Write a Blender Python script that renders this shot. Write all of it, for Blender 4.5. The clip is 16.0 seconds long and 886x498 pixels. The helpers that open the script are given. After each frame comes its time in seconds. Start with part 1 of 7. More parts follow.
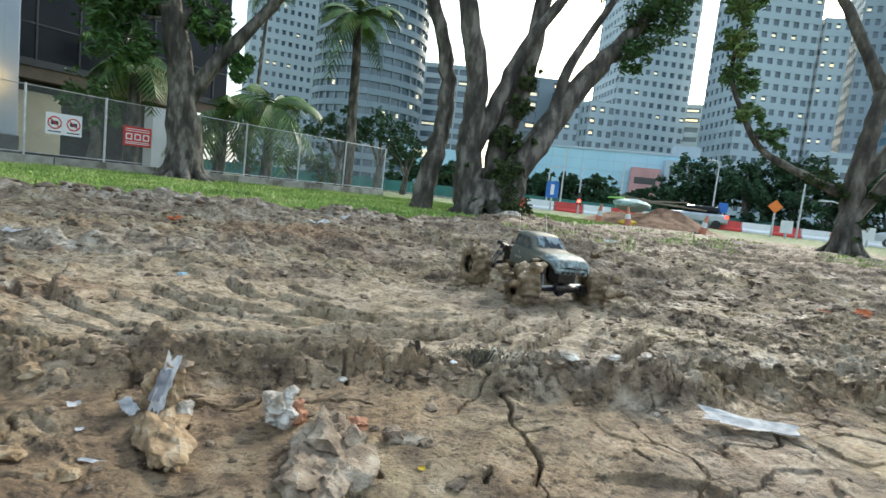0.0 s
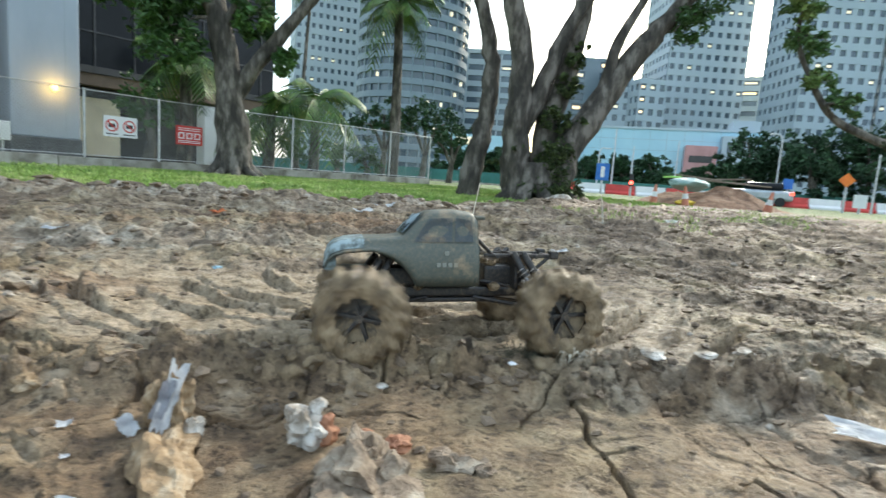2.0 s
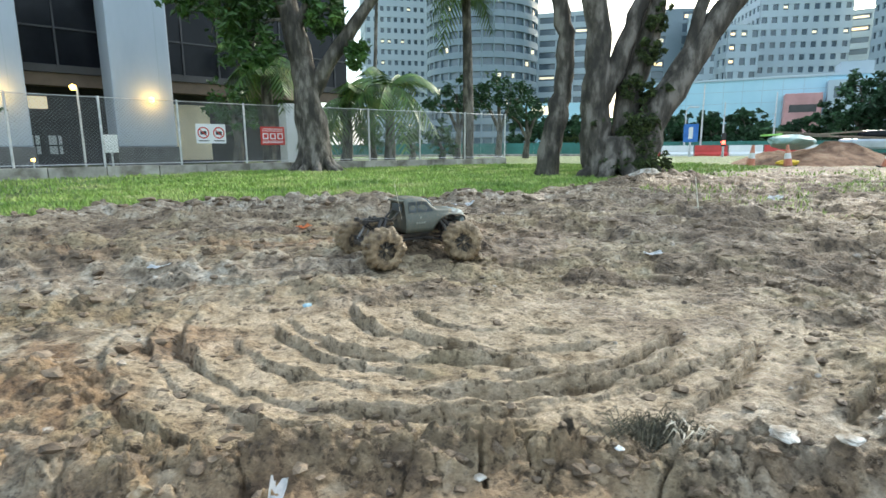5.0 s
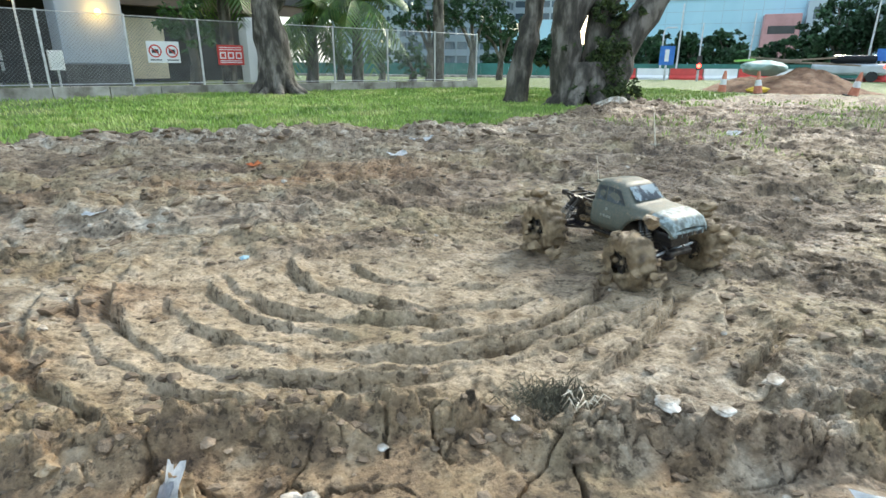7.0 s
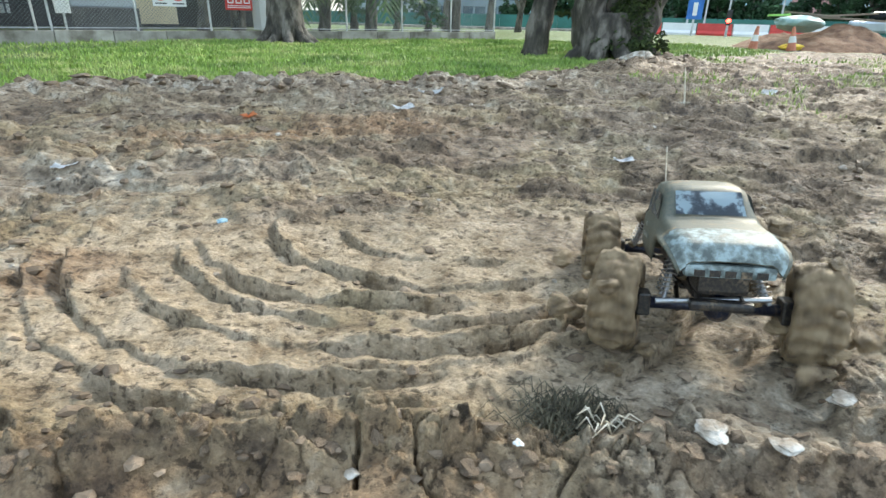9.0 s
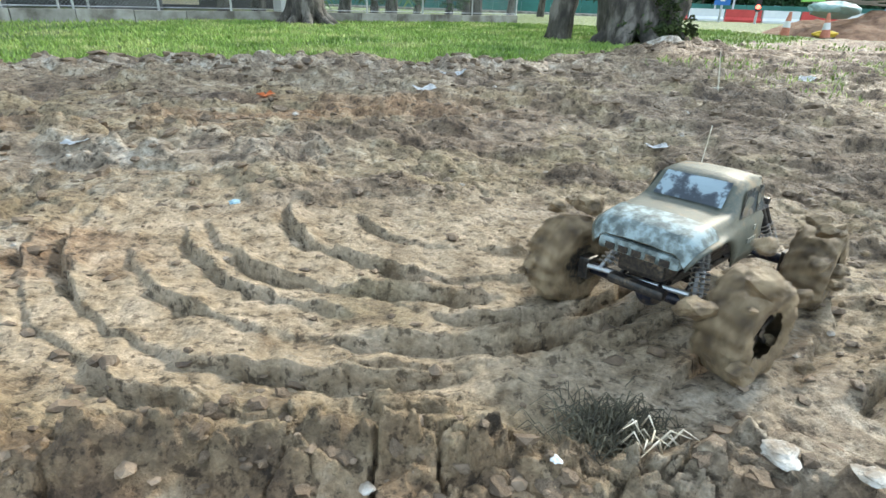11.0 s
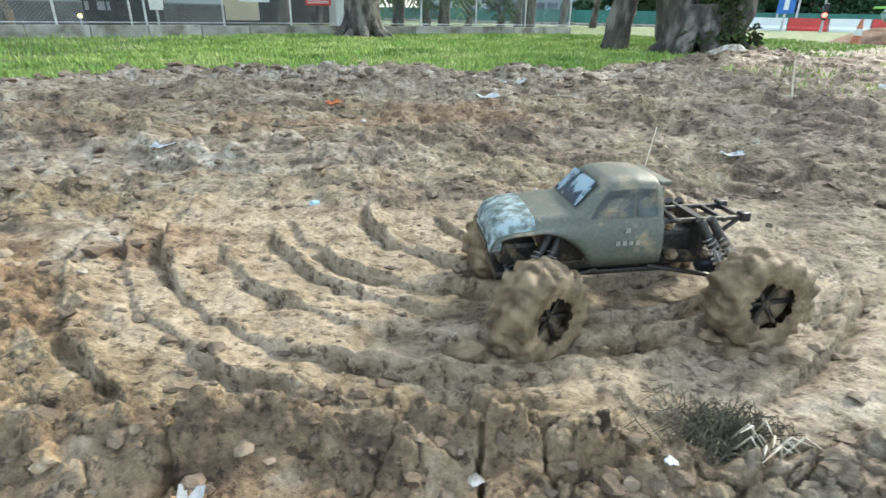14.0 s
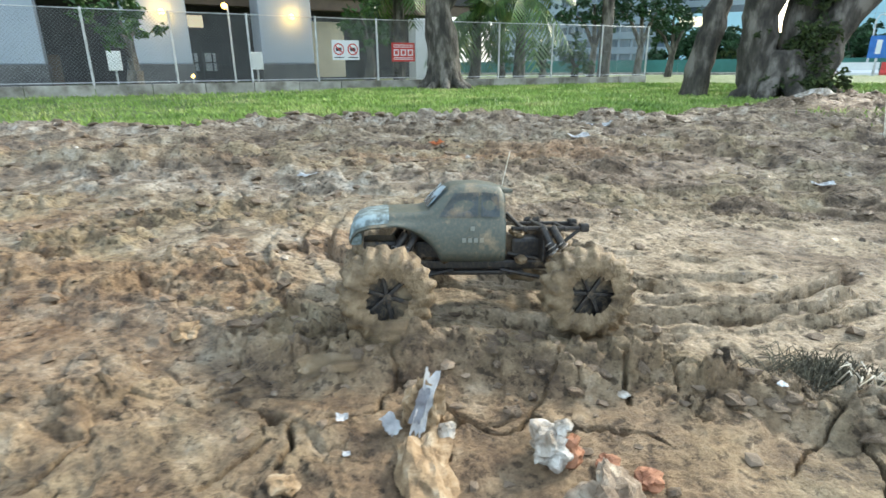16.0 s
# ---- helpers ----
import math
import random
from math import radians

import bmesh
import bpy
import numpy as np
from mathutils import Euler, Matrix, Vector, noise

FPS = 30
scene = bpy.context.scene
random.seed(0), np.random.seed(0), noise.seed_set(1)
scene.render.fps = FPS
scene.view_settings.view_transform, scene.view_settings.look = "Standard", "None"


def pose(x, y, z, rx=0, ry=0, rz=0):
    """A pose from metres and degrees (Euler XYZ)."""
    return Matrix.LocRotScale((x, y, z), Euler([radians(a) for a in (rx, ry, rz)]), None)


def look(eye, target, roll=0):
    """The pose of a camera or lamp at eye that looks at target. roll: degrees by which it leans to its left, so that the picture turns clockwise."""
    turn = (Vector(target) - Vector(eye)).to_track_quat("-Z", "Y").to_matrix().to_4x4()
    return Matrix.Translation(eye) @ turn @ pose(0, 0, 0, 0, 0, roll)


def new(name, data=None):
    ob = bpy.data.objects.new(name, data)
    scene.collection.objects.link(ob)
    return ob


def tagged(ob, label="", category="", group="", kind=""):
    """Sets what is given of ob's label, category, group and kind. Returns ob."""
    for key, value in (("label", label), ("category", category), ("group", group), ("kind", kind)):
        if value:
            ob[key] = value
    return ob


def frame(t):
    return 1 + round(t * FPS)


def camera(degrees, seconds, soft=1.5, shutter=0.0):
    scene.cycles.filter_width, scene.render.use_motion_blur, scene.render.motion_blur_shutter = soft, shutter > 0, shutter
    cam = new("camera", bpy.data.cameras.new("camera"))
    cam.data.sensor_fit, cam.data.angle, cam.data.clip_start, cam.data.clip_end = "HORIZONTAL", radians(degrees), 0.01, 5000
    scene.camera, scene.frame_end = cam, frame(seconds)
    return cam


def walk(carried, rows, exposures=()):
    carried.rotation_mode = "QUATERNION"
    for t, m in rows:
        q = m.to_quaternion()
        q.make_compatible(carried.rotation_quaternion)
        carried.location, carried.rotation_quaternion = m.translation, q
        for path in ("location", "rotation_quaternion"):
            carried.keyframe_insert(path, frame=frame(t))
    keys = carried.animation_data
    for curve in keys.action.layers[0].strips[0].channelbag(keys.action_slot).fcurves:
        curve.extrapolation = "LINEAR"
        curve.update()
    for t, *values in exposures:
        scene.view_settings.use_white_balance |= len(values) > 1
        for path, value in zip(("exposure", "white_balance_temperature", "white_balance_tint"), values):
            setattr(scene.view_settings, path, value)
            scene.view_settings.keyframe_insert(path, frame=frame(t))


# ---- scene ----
cam = camera(77.8, 16.0, soft=1.5, shutter=0.35)
# seconds, place in metres, yaw, pitch, roll in degrees
PATH = [
    (0.0, -0.122, -0.362, 0.457, -19.93, -5.89, 6.39),
    (0.5, -0.093, -0.311, 0.431, -21.66, -6.54, 6.60),
    (1.0, -0.060, -0.239, 0.408, -21.59, -7.27, 6.77),
    (1.5, -0.033, -0.167, 0.408, -19.74, -7.57, 5.98),
    (2.0, -0.056, -0.154, 0.418, -15.00, -7.55, 4.14),
    (2.5, -0.132, -0.183, 0.439, -7.12, -7.70, 1.95),
    (3.0, -0.175, -0.178, 0.452, -1.93, -7.53, 0.90),
    (3.5, -0.184, -0.134, 0.452, -0.06, -7.45, 0.84),
    (4.0, -0.171, -0.100, 0.485, -0.99, -7.85, 0.27),
    (4.5, -0.116, -0.053, 0.555, -4.24, -8.86, -0.39),
    (7.0, 0.087, -0.038, 0.729, -9.42, -18.37, 0.34),
    (7.5, 0.110, -0.047, 0.740, -9.78, -19.68, 0.87),
    (8.0, 0.116, -0.053, 0.746, -9.63, -19.87, 1.15),
    (8.5, 0.108, -0.063, 0.744, -9.26, -20.05, 1.05),
    (9.0, 0.165, 0.208, 0.684, -8.14, -22.86, 1.35),
    (11.5, 0.148, 0.317, 0.641, -6.29, -24.71, 2.01),
    (12.0, 0.137, 0.308, 0.637, -6.11, -25.22, 2.19),
    (12.5, 0.124, 0.301, 0.624, -6.06, -25.24, 2.31),
    (13.0, 0.123, 0.302, 0.623, -5.86, -25.25, 2.29),
    (13.5, 0.103, 0.304, 0.631, -4.17, -24.88, 2.08),
    (14.0, 0.053, 0.306, 0.615, -1.31, -23.25, 1.06),
    (14.5, -0.015, 0.276, 0.589, 0.77, -22.79, 0.47),
    (15.0, -0.053, 0.246, 0.571, 2.51, -22.50, 1.10),
    (15.5, -0.087, 0.123, 0.565, 3.60, -20.38, 0.28),
    (16.0, -0.126, -0.040, 0.589, 6.19, -18.33, -0.38),
]
walk(cam, [(t, pose(x, y, z, 90 + p, 0, yaw) @ pose(0, 0, 0, 0, 0, roll)) for t, x, y, z, yaw, p, roll in PATH],
     exposures=[(0.0, 0.22, 6500, 3), (2.0, 0.40, 6500, 3), (4.0, 0.52, 6500, 3), (9.0, 0.60, 6500, 3), (14.0, 0.74, 6500, 3), (16.0, 0.68, 6500, 3)])

# ---- light: hazy dusk sky, the sun low behind the towers ----
SUN_AZ, SUN_EL = 48.0, 16.0      # degrees from +y towards +x; height
world = bpy.data.worlds.new("dusk_sky")
scene.world = world
world.use_nodes = True
wn = world.node_tree.nodes
wl = world.node_tree.links
sky = wn.new("ShaderNodeTexSky")
sky.sky_type = "NISHITA"
sky.sun_disc = False
sky.sun_elevation = radians(SUN_EL)
sky.sun_rotation = radians(SUN_AZ)
sky.air_density, sky.dust_density, sky.ozone_density = 1.0, 3.0, 2.0
wn["Background"].inputs["Strength"].default_value = 0.34
haze = wn.new("ShaderNodeMix")
haze.data_type = "RGBA"
haze.inputs["Factor"].default_value = 0.42
haze.inputs["B"].default_value = (4.4, 4.9, 5.5, 1)
wl.new(sky.outputs["Color"], haze.inputs["A"])
wl.new(haze.outputs["Result"], wn["Background"].inputs["Color"])
sun_data = bpy.data.lights.new("sun", "SUN")
sun_data.energy, sun_data.angle, sun_data.color = 4.6, radians(11), (1.0, 0.90, 0.78)
sun = new("sun", sun_data)
a, e = radians(SUN_AZ), radians(SUN_EL + 16)
sun.matrix_world = look((math.sin(a) * math.cos(e) * 50, math.cos(a) * math.cos(e) * 50, math.sin(e) * 50), (0, 0, 0))


# ---- noise on arrays ----
def hash2(i, j, k):
    h = (i * 374761393 + j * 668265263 + k * 2147483647) & 0xFFFFFFFF
    h = ((h ^ (h >> 13)) * 1274126177) & 0xFFFFFFFF
    return ((h ^ (h >> 16)) & 0xFFFF) / 65535.0


def vnoise(x, y, seed=0):
    xi, yi = np.floor(x).astype(np.int64), np.floor(y).astype(np.int64)
    u, v = x - xi, y - yi
    u, v = u * u * u * (u * (u * 6 - 15) + 10), v * v * v * (v * (v * 6 - 15) + 10)
    n00, n10 = hash2(xi, yi, seed), hash2(xi + 1, yi, seed)
    n01, n11 = hash2(xi, yi + 1, seed), hash2(xi + 1, yi + 1, seed)
    return (n00 * (1 - u) + n10 * u) * (1 - v) + (n01 * (1 - u) + n11 * u) * v


def fbm(x, y, scale, octaves=4, seed=0, gain=0.5):
    total, amp, f, norm = 0, 1.0, 1.0 / scale, 0
    for o in range(octaves):
        c, s = math.cos(0.7 * o + 0.3), math.sin(0.7 * o + 0.3)
        total = total + amp * vnoise((x * c - y * s) * f, (x * s + y * c) * f, seed + 17 * o)
        norm += amp
        amp *= gain
        f *= 2.03
    return total / norm


def cells(x, y, size, seed=0):
    """Distance to the nearest cell border, and the cell's own random number."""
    x, y = x / size, y / size
    xi, yi = np.floor(x).astype(np.int64), np.floor(y).astype(np.int64)
    f1, f2, ident = np.full(x.shape, 9.0), np.full(x.shape, 9.0), np.zeros(x.shape)
    for di in (-1, 0, 1):
        for dj in (-1, 0, 1):
            ci, cj = xi + di, yi + dj
            d = np.hypot(ci + hash2(ci, cj, seed) - x, cj + hash2(ci, cj, seed + 5) - y)
            near = d < f1
            f2 = np.where(near, f1, np.minimum(f2, d))
            ident = np.where(near, hash2(ci, cj, seed + 9), ident)
            f1 = np.where(near, d, f1)
    return (f2 - f1) * size, ident


def step(a, b, v):
    t = np.clip((v - a) / (b - a), 0, 1)
    return t * t * (3 - 2 * t)


# ---- materials ----
def tree_of(name):
    m = bpy.data.materials.new(name)
    m.use_nodes = True
    return m, m.node_tree.nodes, m.node_tree.links, m.node_tree.nodes["Principled BSDF"]


def ramp_of(nodes, stops):
    r = nodes.new("ShaderNodeValToRGB")
    while len(r.color_ramp.elements) < len(stops):
        r.color_ramp.elements.new(0.5)
    for el, (p, c) in zip(r.color_ramp.elements, stops):
        el.position, el.color = p, (*c, 1)
    return r


def noise_of(nodes, links, scale, detail=5.0, rough=0.6, coord="Object", stretch=None):
    tc = nodes.new("ShaderNodeTexCoord")
    n = nodes.new("ShaderNodeTexNoise")
    n.inputs["Scale"].default_value, n.inputs["Detail"].default_value, n.inputs["Roughness"].default_value = scale, detail, rough
    if stretch:
        mp = nodes.new("ShaderNodeMapping")
        mp.inputs["Scale"].default_value = stretch
        links.new(tc.outputs[coord], mp.inputs["Vector"])
        links.new(mp.outputs["Vector"], n.inputs["Vector"])
    else:
        links.new(tc.outputs[coord], n.inputs["Vector"])
    return n


def mat(name, stops, scale=4.0, rough=(0.6, 0.85), metal=0.0, bump=0.3, fine=60.0, depth=0.01, stretch=None, spec=0.5, vary=0.0):
    """A surface with colour patches, a finer grain in gloss, and fine relief."""
    m, nodes, links, p = tree_of(name)
    if len(stops) == 1:
        c = stops[0][1]
        stops = [(0.3, tuple(v * 0.8 for v in c)), (0.7, tuple(min(1, v * 1.15) for v in c))]
    n = noise_of(nodes, links, scale, stretch=stretch)
    r = ramp_of(nodes, stops)
    links.new(n.outputs["Fac"], r.inputs["Fac"])
    colour = r.outputs["Color"]
    if vary:
        info = nodes.new("ShaderNodeObjectInfo")
        geo = nodes.new("ShaderNodeNewGeometry")
        add = nodes.new("ShaderNodeMath")
        links.new(info.outputs["Random"], add.inputs[0])
        links.new(geo.outputs["Random Per Island"], add.inputs[1])
        fr = nodes.new("ShaderNodeMath")
        fr.operation = "FRACT"
        links.new(add.outputs[0], fr.inputs[0])
        mr = nodes.new("ShaderNodeMapRange")
        mr.inputs["To Min"].default_value, mr.inputs["To Max"].default_value = 1 - vary, 1 + vary
        links.new(fr.outputs[0], mr.inputs["Value"])
        hs = nodes.new("ShaderNodeHueSaturation")
        links.new(mr.outputs["Result"], hs.inputs["Value"])
        links.new(colour, hs.inputs["Color"])
        colour = hs.outputs["Color"]
    links.new(colour, p.inputs["Base Color"])
    g = noise_of(nodes, links, fine, 6.0, 0.65, stretch=stretch)
    mr2 = nodes.new("ShaderNodeMapRange")
    mr2.inputs["From Min"].default_value, mr2.inputs["From Max"].default_value = 0.3, 0.7
    mr2.inputs["To Min"].default_value, mr2.inputs["To Max"].default_value = rough
    links.new(n.outputs["Fac"], mr2.inputs["Value"])
    links.new(mr2.outputs["Result"], p.inputs["Roughness"])
    p.inputs["Metallic"].default_value = metal
    p.inputs["Specular IOR Level"].default_value = spec
    if bump:
        b = nodes.new("ShaderNodeBump")
        b.inputs["Strength"].default_value, b.inputs["Distance"].default_value = bump, depth
        links.new(g.outputs["Fac"], b.inputs["Height"])
        links.new(b.outputs["Normal"], p.inputs["Normal"])
    return m


def glow(name, colour, strength):
    m, nodes, links, p = tree_of(name)
    p.inputs["Base Color"].default_value = (*colour, 1)
    p.inputs["Emission Color"].default_value = (*colour, 1)
    p.inputs["Emission Strength"].default_value = strength
    return m


def mud_material():
    """Churned clay: tan, brown and grey-pink patches, pale dry crumbs, wet gloss here and there; soil under the grass;
    crevice shade in the colour.
    """
    m, nodes, links, p = tree_of("clay_mud")
    big = noise_of(nodes, links, 1.1, 5, 0.6)
    mid = noise_of(nodes, links, 9.0, 7, 0.68)
    fine = noise_of(nodes, links, 70.0, 6, 0.7)
    r1 = ramp_of(nodes, [(0.36, (0.19, 0.128, 0.085)), (0.46, (0.30, 0.215, 0.125)), (0.54, (0.40, 0.305, 0.18)), (0.64, (0.26, 0.195, 0.13))])
    r2 = ramp_of(nodes, [(0.36, (0.075, 0.052, 0.036)), (0.45, (0.22, 0.163, 0.095)), (0.55, (0.39, 0.305, 0.18)), (0.66, (0.56, 0.48, 0.36))])
    links.new(big.outputs["Fac"], r1.inputs["Fac"])
    links.new(mid.outputs["Fac"], r2.inputs["Fac"])
    mix = nodes.new("ShaderNodeMix")
    mix.data_type, mix.inputs["Factor"].default_value = "RGBA", 0.62
    links.new(r1.outputs["Color"], mix.inputs["A"])
    links.new(r2.outputs["Color"], mix.inputs["B"])
    # kinds of soil along the plan: r grass soil, g pale dry clay and painted sky sheen, b smooth wet tan clay
    att = nodes.new("ShaderNodeAttribute")
    att.attribute_name = "soil"
    sep = nodes.new("ShaderNodeSeparateColor")
    links.new(att.outputs["Color"], sep.inputs["Color"])
    last = mix.outputs["Result"]
    pale = ramp_of(nodes, [(0.36, (0.15, 0.112, 0.08)), (0.5, (0.37, 0.30, 0.225)), (0.64, (0.62, 0.56, 0.47))])
    links.new(mid.outputs["Fac"], pale.inputs["Fac"])
    tan = ramp_of(nodes, [(0.35, (0.20, 0.14, 0.08)), (0.46, (0.42, 0.325, 0.215)), (0.66, (0.58, 0.465, 0.335))])
    links.new(mid.outputs["Fac"], tan.inputs["Fac"])
    soil = ramp_of(nodes, [(0.35, (0.07, 0.10, 0.03)), (0.52, (0.14, 0.20, 0.05)), (0.68, (0.30, 0.30, 0.15))])
    links.new(mid.outputs["Fac"], soil.inputs["Fac"])
    for socket, ramp in (("Blue", tan), ("Green", pale), ("Red", soil)):
        k = nodes.new("ShaderNodeMix")
        k.data_type = "RGBA"
        links.new(sep.outputs[socket], k.inputs["Factor"])
        links.new(last, k.inputs["A"])
        links.new(ramp.outputs["Color"], k.inputs["B"])
        last = k.outputs["Result"]
    # wet dark clay and darkening against sun glare (r), and reddish earth (g)
    att2 = nodes.new("ShaderNodeAttribute")
    att2.attribute_name = "clay"
    sep2 = nodes.new("ShaderNodeSeparateColor")
    links.new(att2.outputs["Color"], sep2.inputs["Color"])
    dark = ramp_of(nodes, [(0.36, (0.065, 0.045, 0.032)), (0.48, (0.165, 0.115, 0.080)), (0.58, (0.245, 0.175, 0.122)), (0.68, (0.36, 0.285, 0.215))])
    links.new(mid.outputs["Fac"], dark.inputs["Fac"])
    red = ramp_of(nodes, [(0.36, (0.12, 0.065, 0.035)), (0.5, (0.32, 0.19, 0.10)), (0.66, (0.48, 0.33, 0.20))])
    links.new(mid.outputs["Fac"], red.inputs["Fac"])
    for socket, ramp in (("Red", dark), ("Green", red)):
        k = nodes.new("ShaderNodeMix")
        k.data_type = "RGBA"
        links.new(sep2.outputs[socket], k.inputs["Factor"])
        links.new(last, k.inputs["A"])
        links.new(ramp.outputs["Color"], k.inputs["B"])
        last = k.outputs["Result"]
    # crevice shade painted in: colour darkens where this noise lowers the bump
    crevice = noise_of(nodes, links, 34.0, 6, 0.72)
    sr = ramp_of(nodes, [(0.39, (0.20, 0.18, 0.16)), (0.47, (1, 1, 1)), (0.60, (1, 1, 1)), (0.70, (1.5, 1.5, 1.45))])
    links.new(crevice.outputs["Fac"], sr.inputs["Fac"])
    ml = nodes.new("ShaderNodeMix")
    ml.data_type, ml.blend_type = "RGBA", "MULTIPLY"
    ml.inputs["Factor"].default_value = 0.85
    links.new(last, ml.inputs["A"])
    links.new(sr.outputs["Color"], ml.inputs["B"])
    last = ml.outputs["Result"]
    hs = nodes.new("ShaderNodeHueSaturation")
    hs.inputs["Saturation"].default_value = 0.98
    # the fine bump's hollows are darkened in colour too, its tops lightened
    mv = nodes.new("ShaderNodeMapRange")
    mv.inputs["From Min"].default_value, mv.inputs["From Max"].default_value = 0.3, 0.7
    mv.inputs["To Min"].default_value, mv.inputs["To Max"].default_value = 0.62, 1.35
    links.new(fine.outputs["Fac"], mv.inputs["Value"])
    links.new(mv.outputs["Result"], hs.inputs["Value"])
    links.new(last, hs.inputs["Color"])
    links.new(hs.outputs["Color"], p.inputs["Base Color"])
    wet = nodes.new("ShaderNodeMapRange")
    wet.inputs["From Min"].default_value, wet.inputs["From Max"].default_value = 0.38, 0.60
    wet.inputs["To Min"].default_value, wet.inputs["To Max"].default_value = 0.85, 0.52
    p.inputs["Specular IOR Level"].default_value = 0.40
    wn2 = noise_of(nodes, links, 3.2, 5, 0.65)
    links.new(wn2.outputs["Fac"], wet.inputs["Value"])
    glossy = nodes.new("ShaderNodeMath")
    glossy.operation = "MULTIPLY_ADD"
    glossy.use_clamp = True
    links.new(sep2.outputs["Blue"], glossy.inputs[0])
    glossy.inputs[1].default_value = -0.30
    links.new(wet.outputs["Result"], glossy.inputs[2])
    links.new(glossy.outputs[0], p.inputs["Roughness"])
    b = nodes.new("ShaderNodeBump")
    b.inputs["Strength"].default_value, b.inputs["Distance"].default_value = 0.8, 0.012
    links.new(fine.outputs["Fac"], b.inputs["Height"])
    b2 = nodes.new("ShaderNodeBump")
    b2.inputs["Strength"].default_value, b2.inputs["Distance"].default_value = 0.75, 0.035
    links.new(crevice.outputs["Fac"], b2.inputs["Height"])
    links.new(b.outputs["Normal"], b2.inputs["Normal"])
    links.new(b2.outputs["Normal"], p.inputs["Normal"])
    return m


MUD = mud_material()
CLOD = mat("clay_clod", [(0.34, (0.075, 0.052, 0.034)), (0.5, (0.17, 0.122, 0.080)), (0.68, (0.30, 0.23, 0.165))], 12, (0.4, 0.85), bump=0.6, fine=90, vary=0.22)
PALE = mat("pale_concrete_lump", [(0.36, (0.22, 0.17, 0.12)), (0.5, (0.44, 0.39, 0.33)), (0.62, (0.66, 0.63, 0.58))], 18, (0.7, 0.9), bump=0.7, fine=80)
REDCLAY = mat("red_clay", [(0.4, (0.26, 0.11, 0.06)), (0.6, (0.42, 0.20, 0.11))], 20, bump=0.6)
PAPER = mat("torn_white_sheet", [(0.4, (0.55, 0.57, 0.60)), (0.6, (0.80, 0.81, 0.82))], 30, (0.5, 0.7), bump=0.3)
GREYPAPER = mat("torn_grey_sheet", [(0.4, (0.25, 0.26, 0.30)), (0.6, (0.40, 0.42, 0.47))], 30, (0.5, 0.7))
BLUEBIT = mat("blue_plastic", [(0.4, (0.20, 0.36, 0.46)), (0.6, (0.36, 0.52, 0.60))], 60, (0.4, 0.6))
ORANGEBIT = mat("orange_shard", [(0.4, (0.55, 0.14, 0.04)), (0.6, (0.70, 0.26, 0.10))], 50)
YELLOWLEAF = mat("yellow_leaf", [(0.4, (0.60, 0.45, 0.04)), (0.6, (0.75, 0.62, 0.10))], 50)
STRAW = mat("dry_straw", [(0.4, (0.45, 0.38, 0.27)), (0.6, (0.72, 0.68, 0.58))], 40, vary=0.3)
ROOTS = mat("dark_root_tuft", [(0.4, (0.05, 0.045, 0.03)), (0.6, (0.13, 0.12, 0.08))], 40, vary=0.4)
GRASS = mat("lawn_blade", [(0.35, (0.12, 0.21, 0.035)), (0.5, (0.24, 0.36, 0.07)), (0.66, (0.46, 0.48, 0.19))], 0.9, (0.5, 0.7), bump=0, vary=0.35)
BARK = mat("grey_bark", [(0.38, (0.028, 0.025, 0.02)), (0.50, (0.075, 0.066, 0.054)), (0.64, (0.21, 0.19, 0.165))], 5, (0.8, 0.95), bump=0.9, fine=22, depth=0.04, stretch=(1, 1, 0.35))
DARKBARK = mat("dark_bark", [(0.36, (0.035, 0.03, 0.025)), (0.5, (0.10, 0.088, 0.07)), (0.66, (0.22, 0.20, 0.17))], 5, (0.8, 0.95), bump=0.9, fine=22, depth=0.04, stretch=(1, 1, 0.35))
MOSS = mat("moss", [(0.4, (0.02, 0.035, 0.012)), (0.6, (0.07, 0.10, 0.03))], 10, (0.9, 1.0), bump=0.9, fine=60, vary=0.3)
LEAF = mat("tree_leaf", [(0.35, (0.018, 0.055, 0.012)), (0.55, (0.05, 0.12, 0.025)), (0.72, (0.10, 0.19, 0.045))], 1.2, (0.45, 0.65), bump=0, vary=0.4)
LEAFLIGHT = mat("feathery_leaf", [(0.35, (0.04, 0.10, 0.025)), (0.55, (0.10, 0.19, 0.05)), (0.72, (0.20, 0.26, 0.08))], 1.2, (0.45, 0.65), bump=0, vary=0.4)
FROND = mat("palm_frond", [(0.35, (0.03, 0.08, 0.015)), (0.55, (0.09, 0.17, 0.035)), (0.72, (0.24, 0.24, 0.06))], 1.5, (0.45, 0.65), bump=0, vary=0.35)
FARLEAF = mat("far_foliage", [(0.35, (0.015, 0.045, 0.018)), (0.55, (0.035, 0.085, 0.035)), (0.72, (0.06, 0.12, 0.05))], 0.4, (0.6, 0.8), bump=0, vary=0.4)
CONCRETE = mat("weathered_concrete", [(0.35, (0.16, 0.145, 0.12)), (0.5, (0.30, 0.285, 0.25)), (0.66, (0.42, 0.40, 0.36))], 2.5, (0.8, 0.95), bump=0.5, fine=40, vary=0.15)
WHITECOL = mat("pale_column_cladding", [(0.35, (0.29, 0.345, 0.42)), (0.65, (0.37, 0.425, 0.50))], 0.6, (0.5, 0.7), bump=0.1, fine=20, stretch=(1, 1, 0.3))
PLINTH = mat("dark_stone_plinth", [(0.35, (0.05, 0.05, 0.055)), (0.65, (0.10, 0.10, 0.105))], 2, (0.4, 0.6))
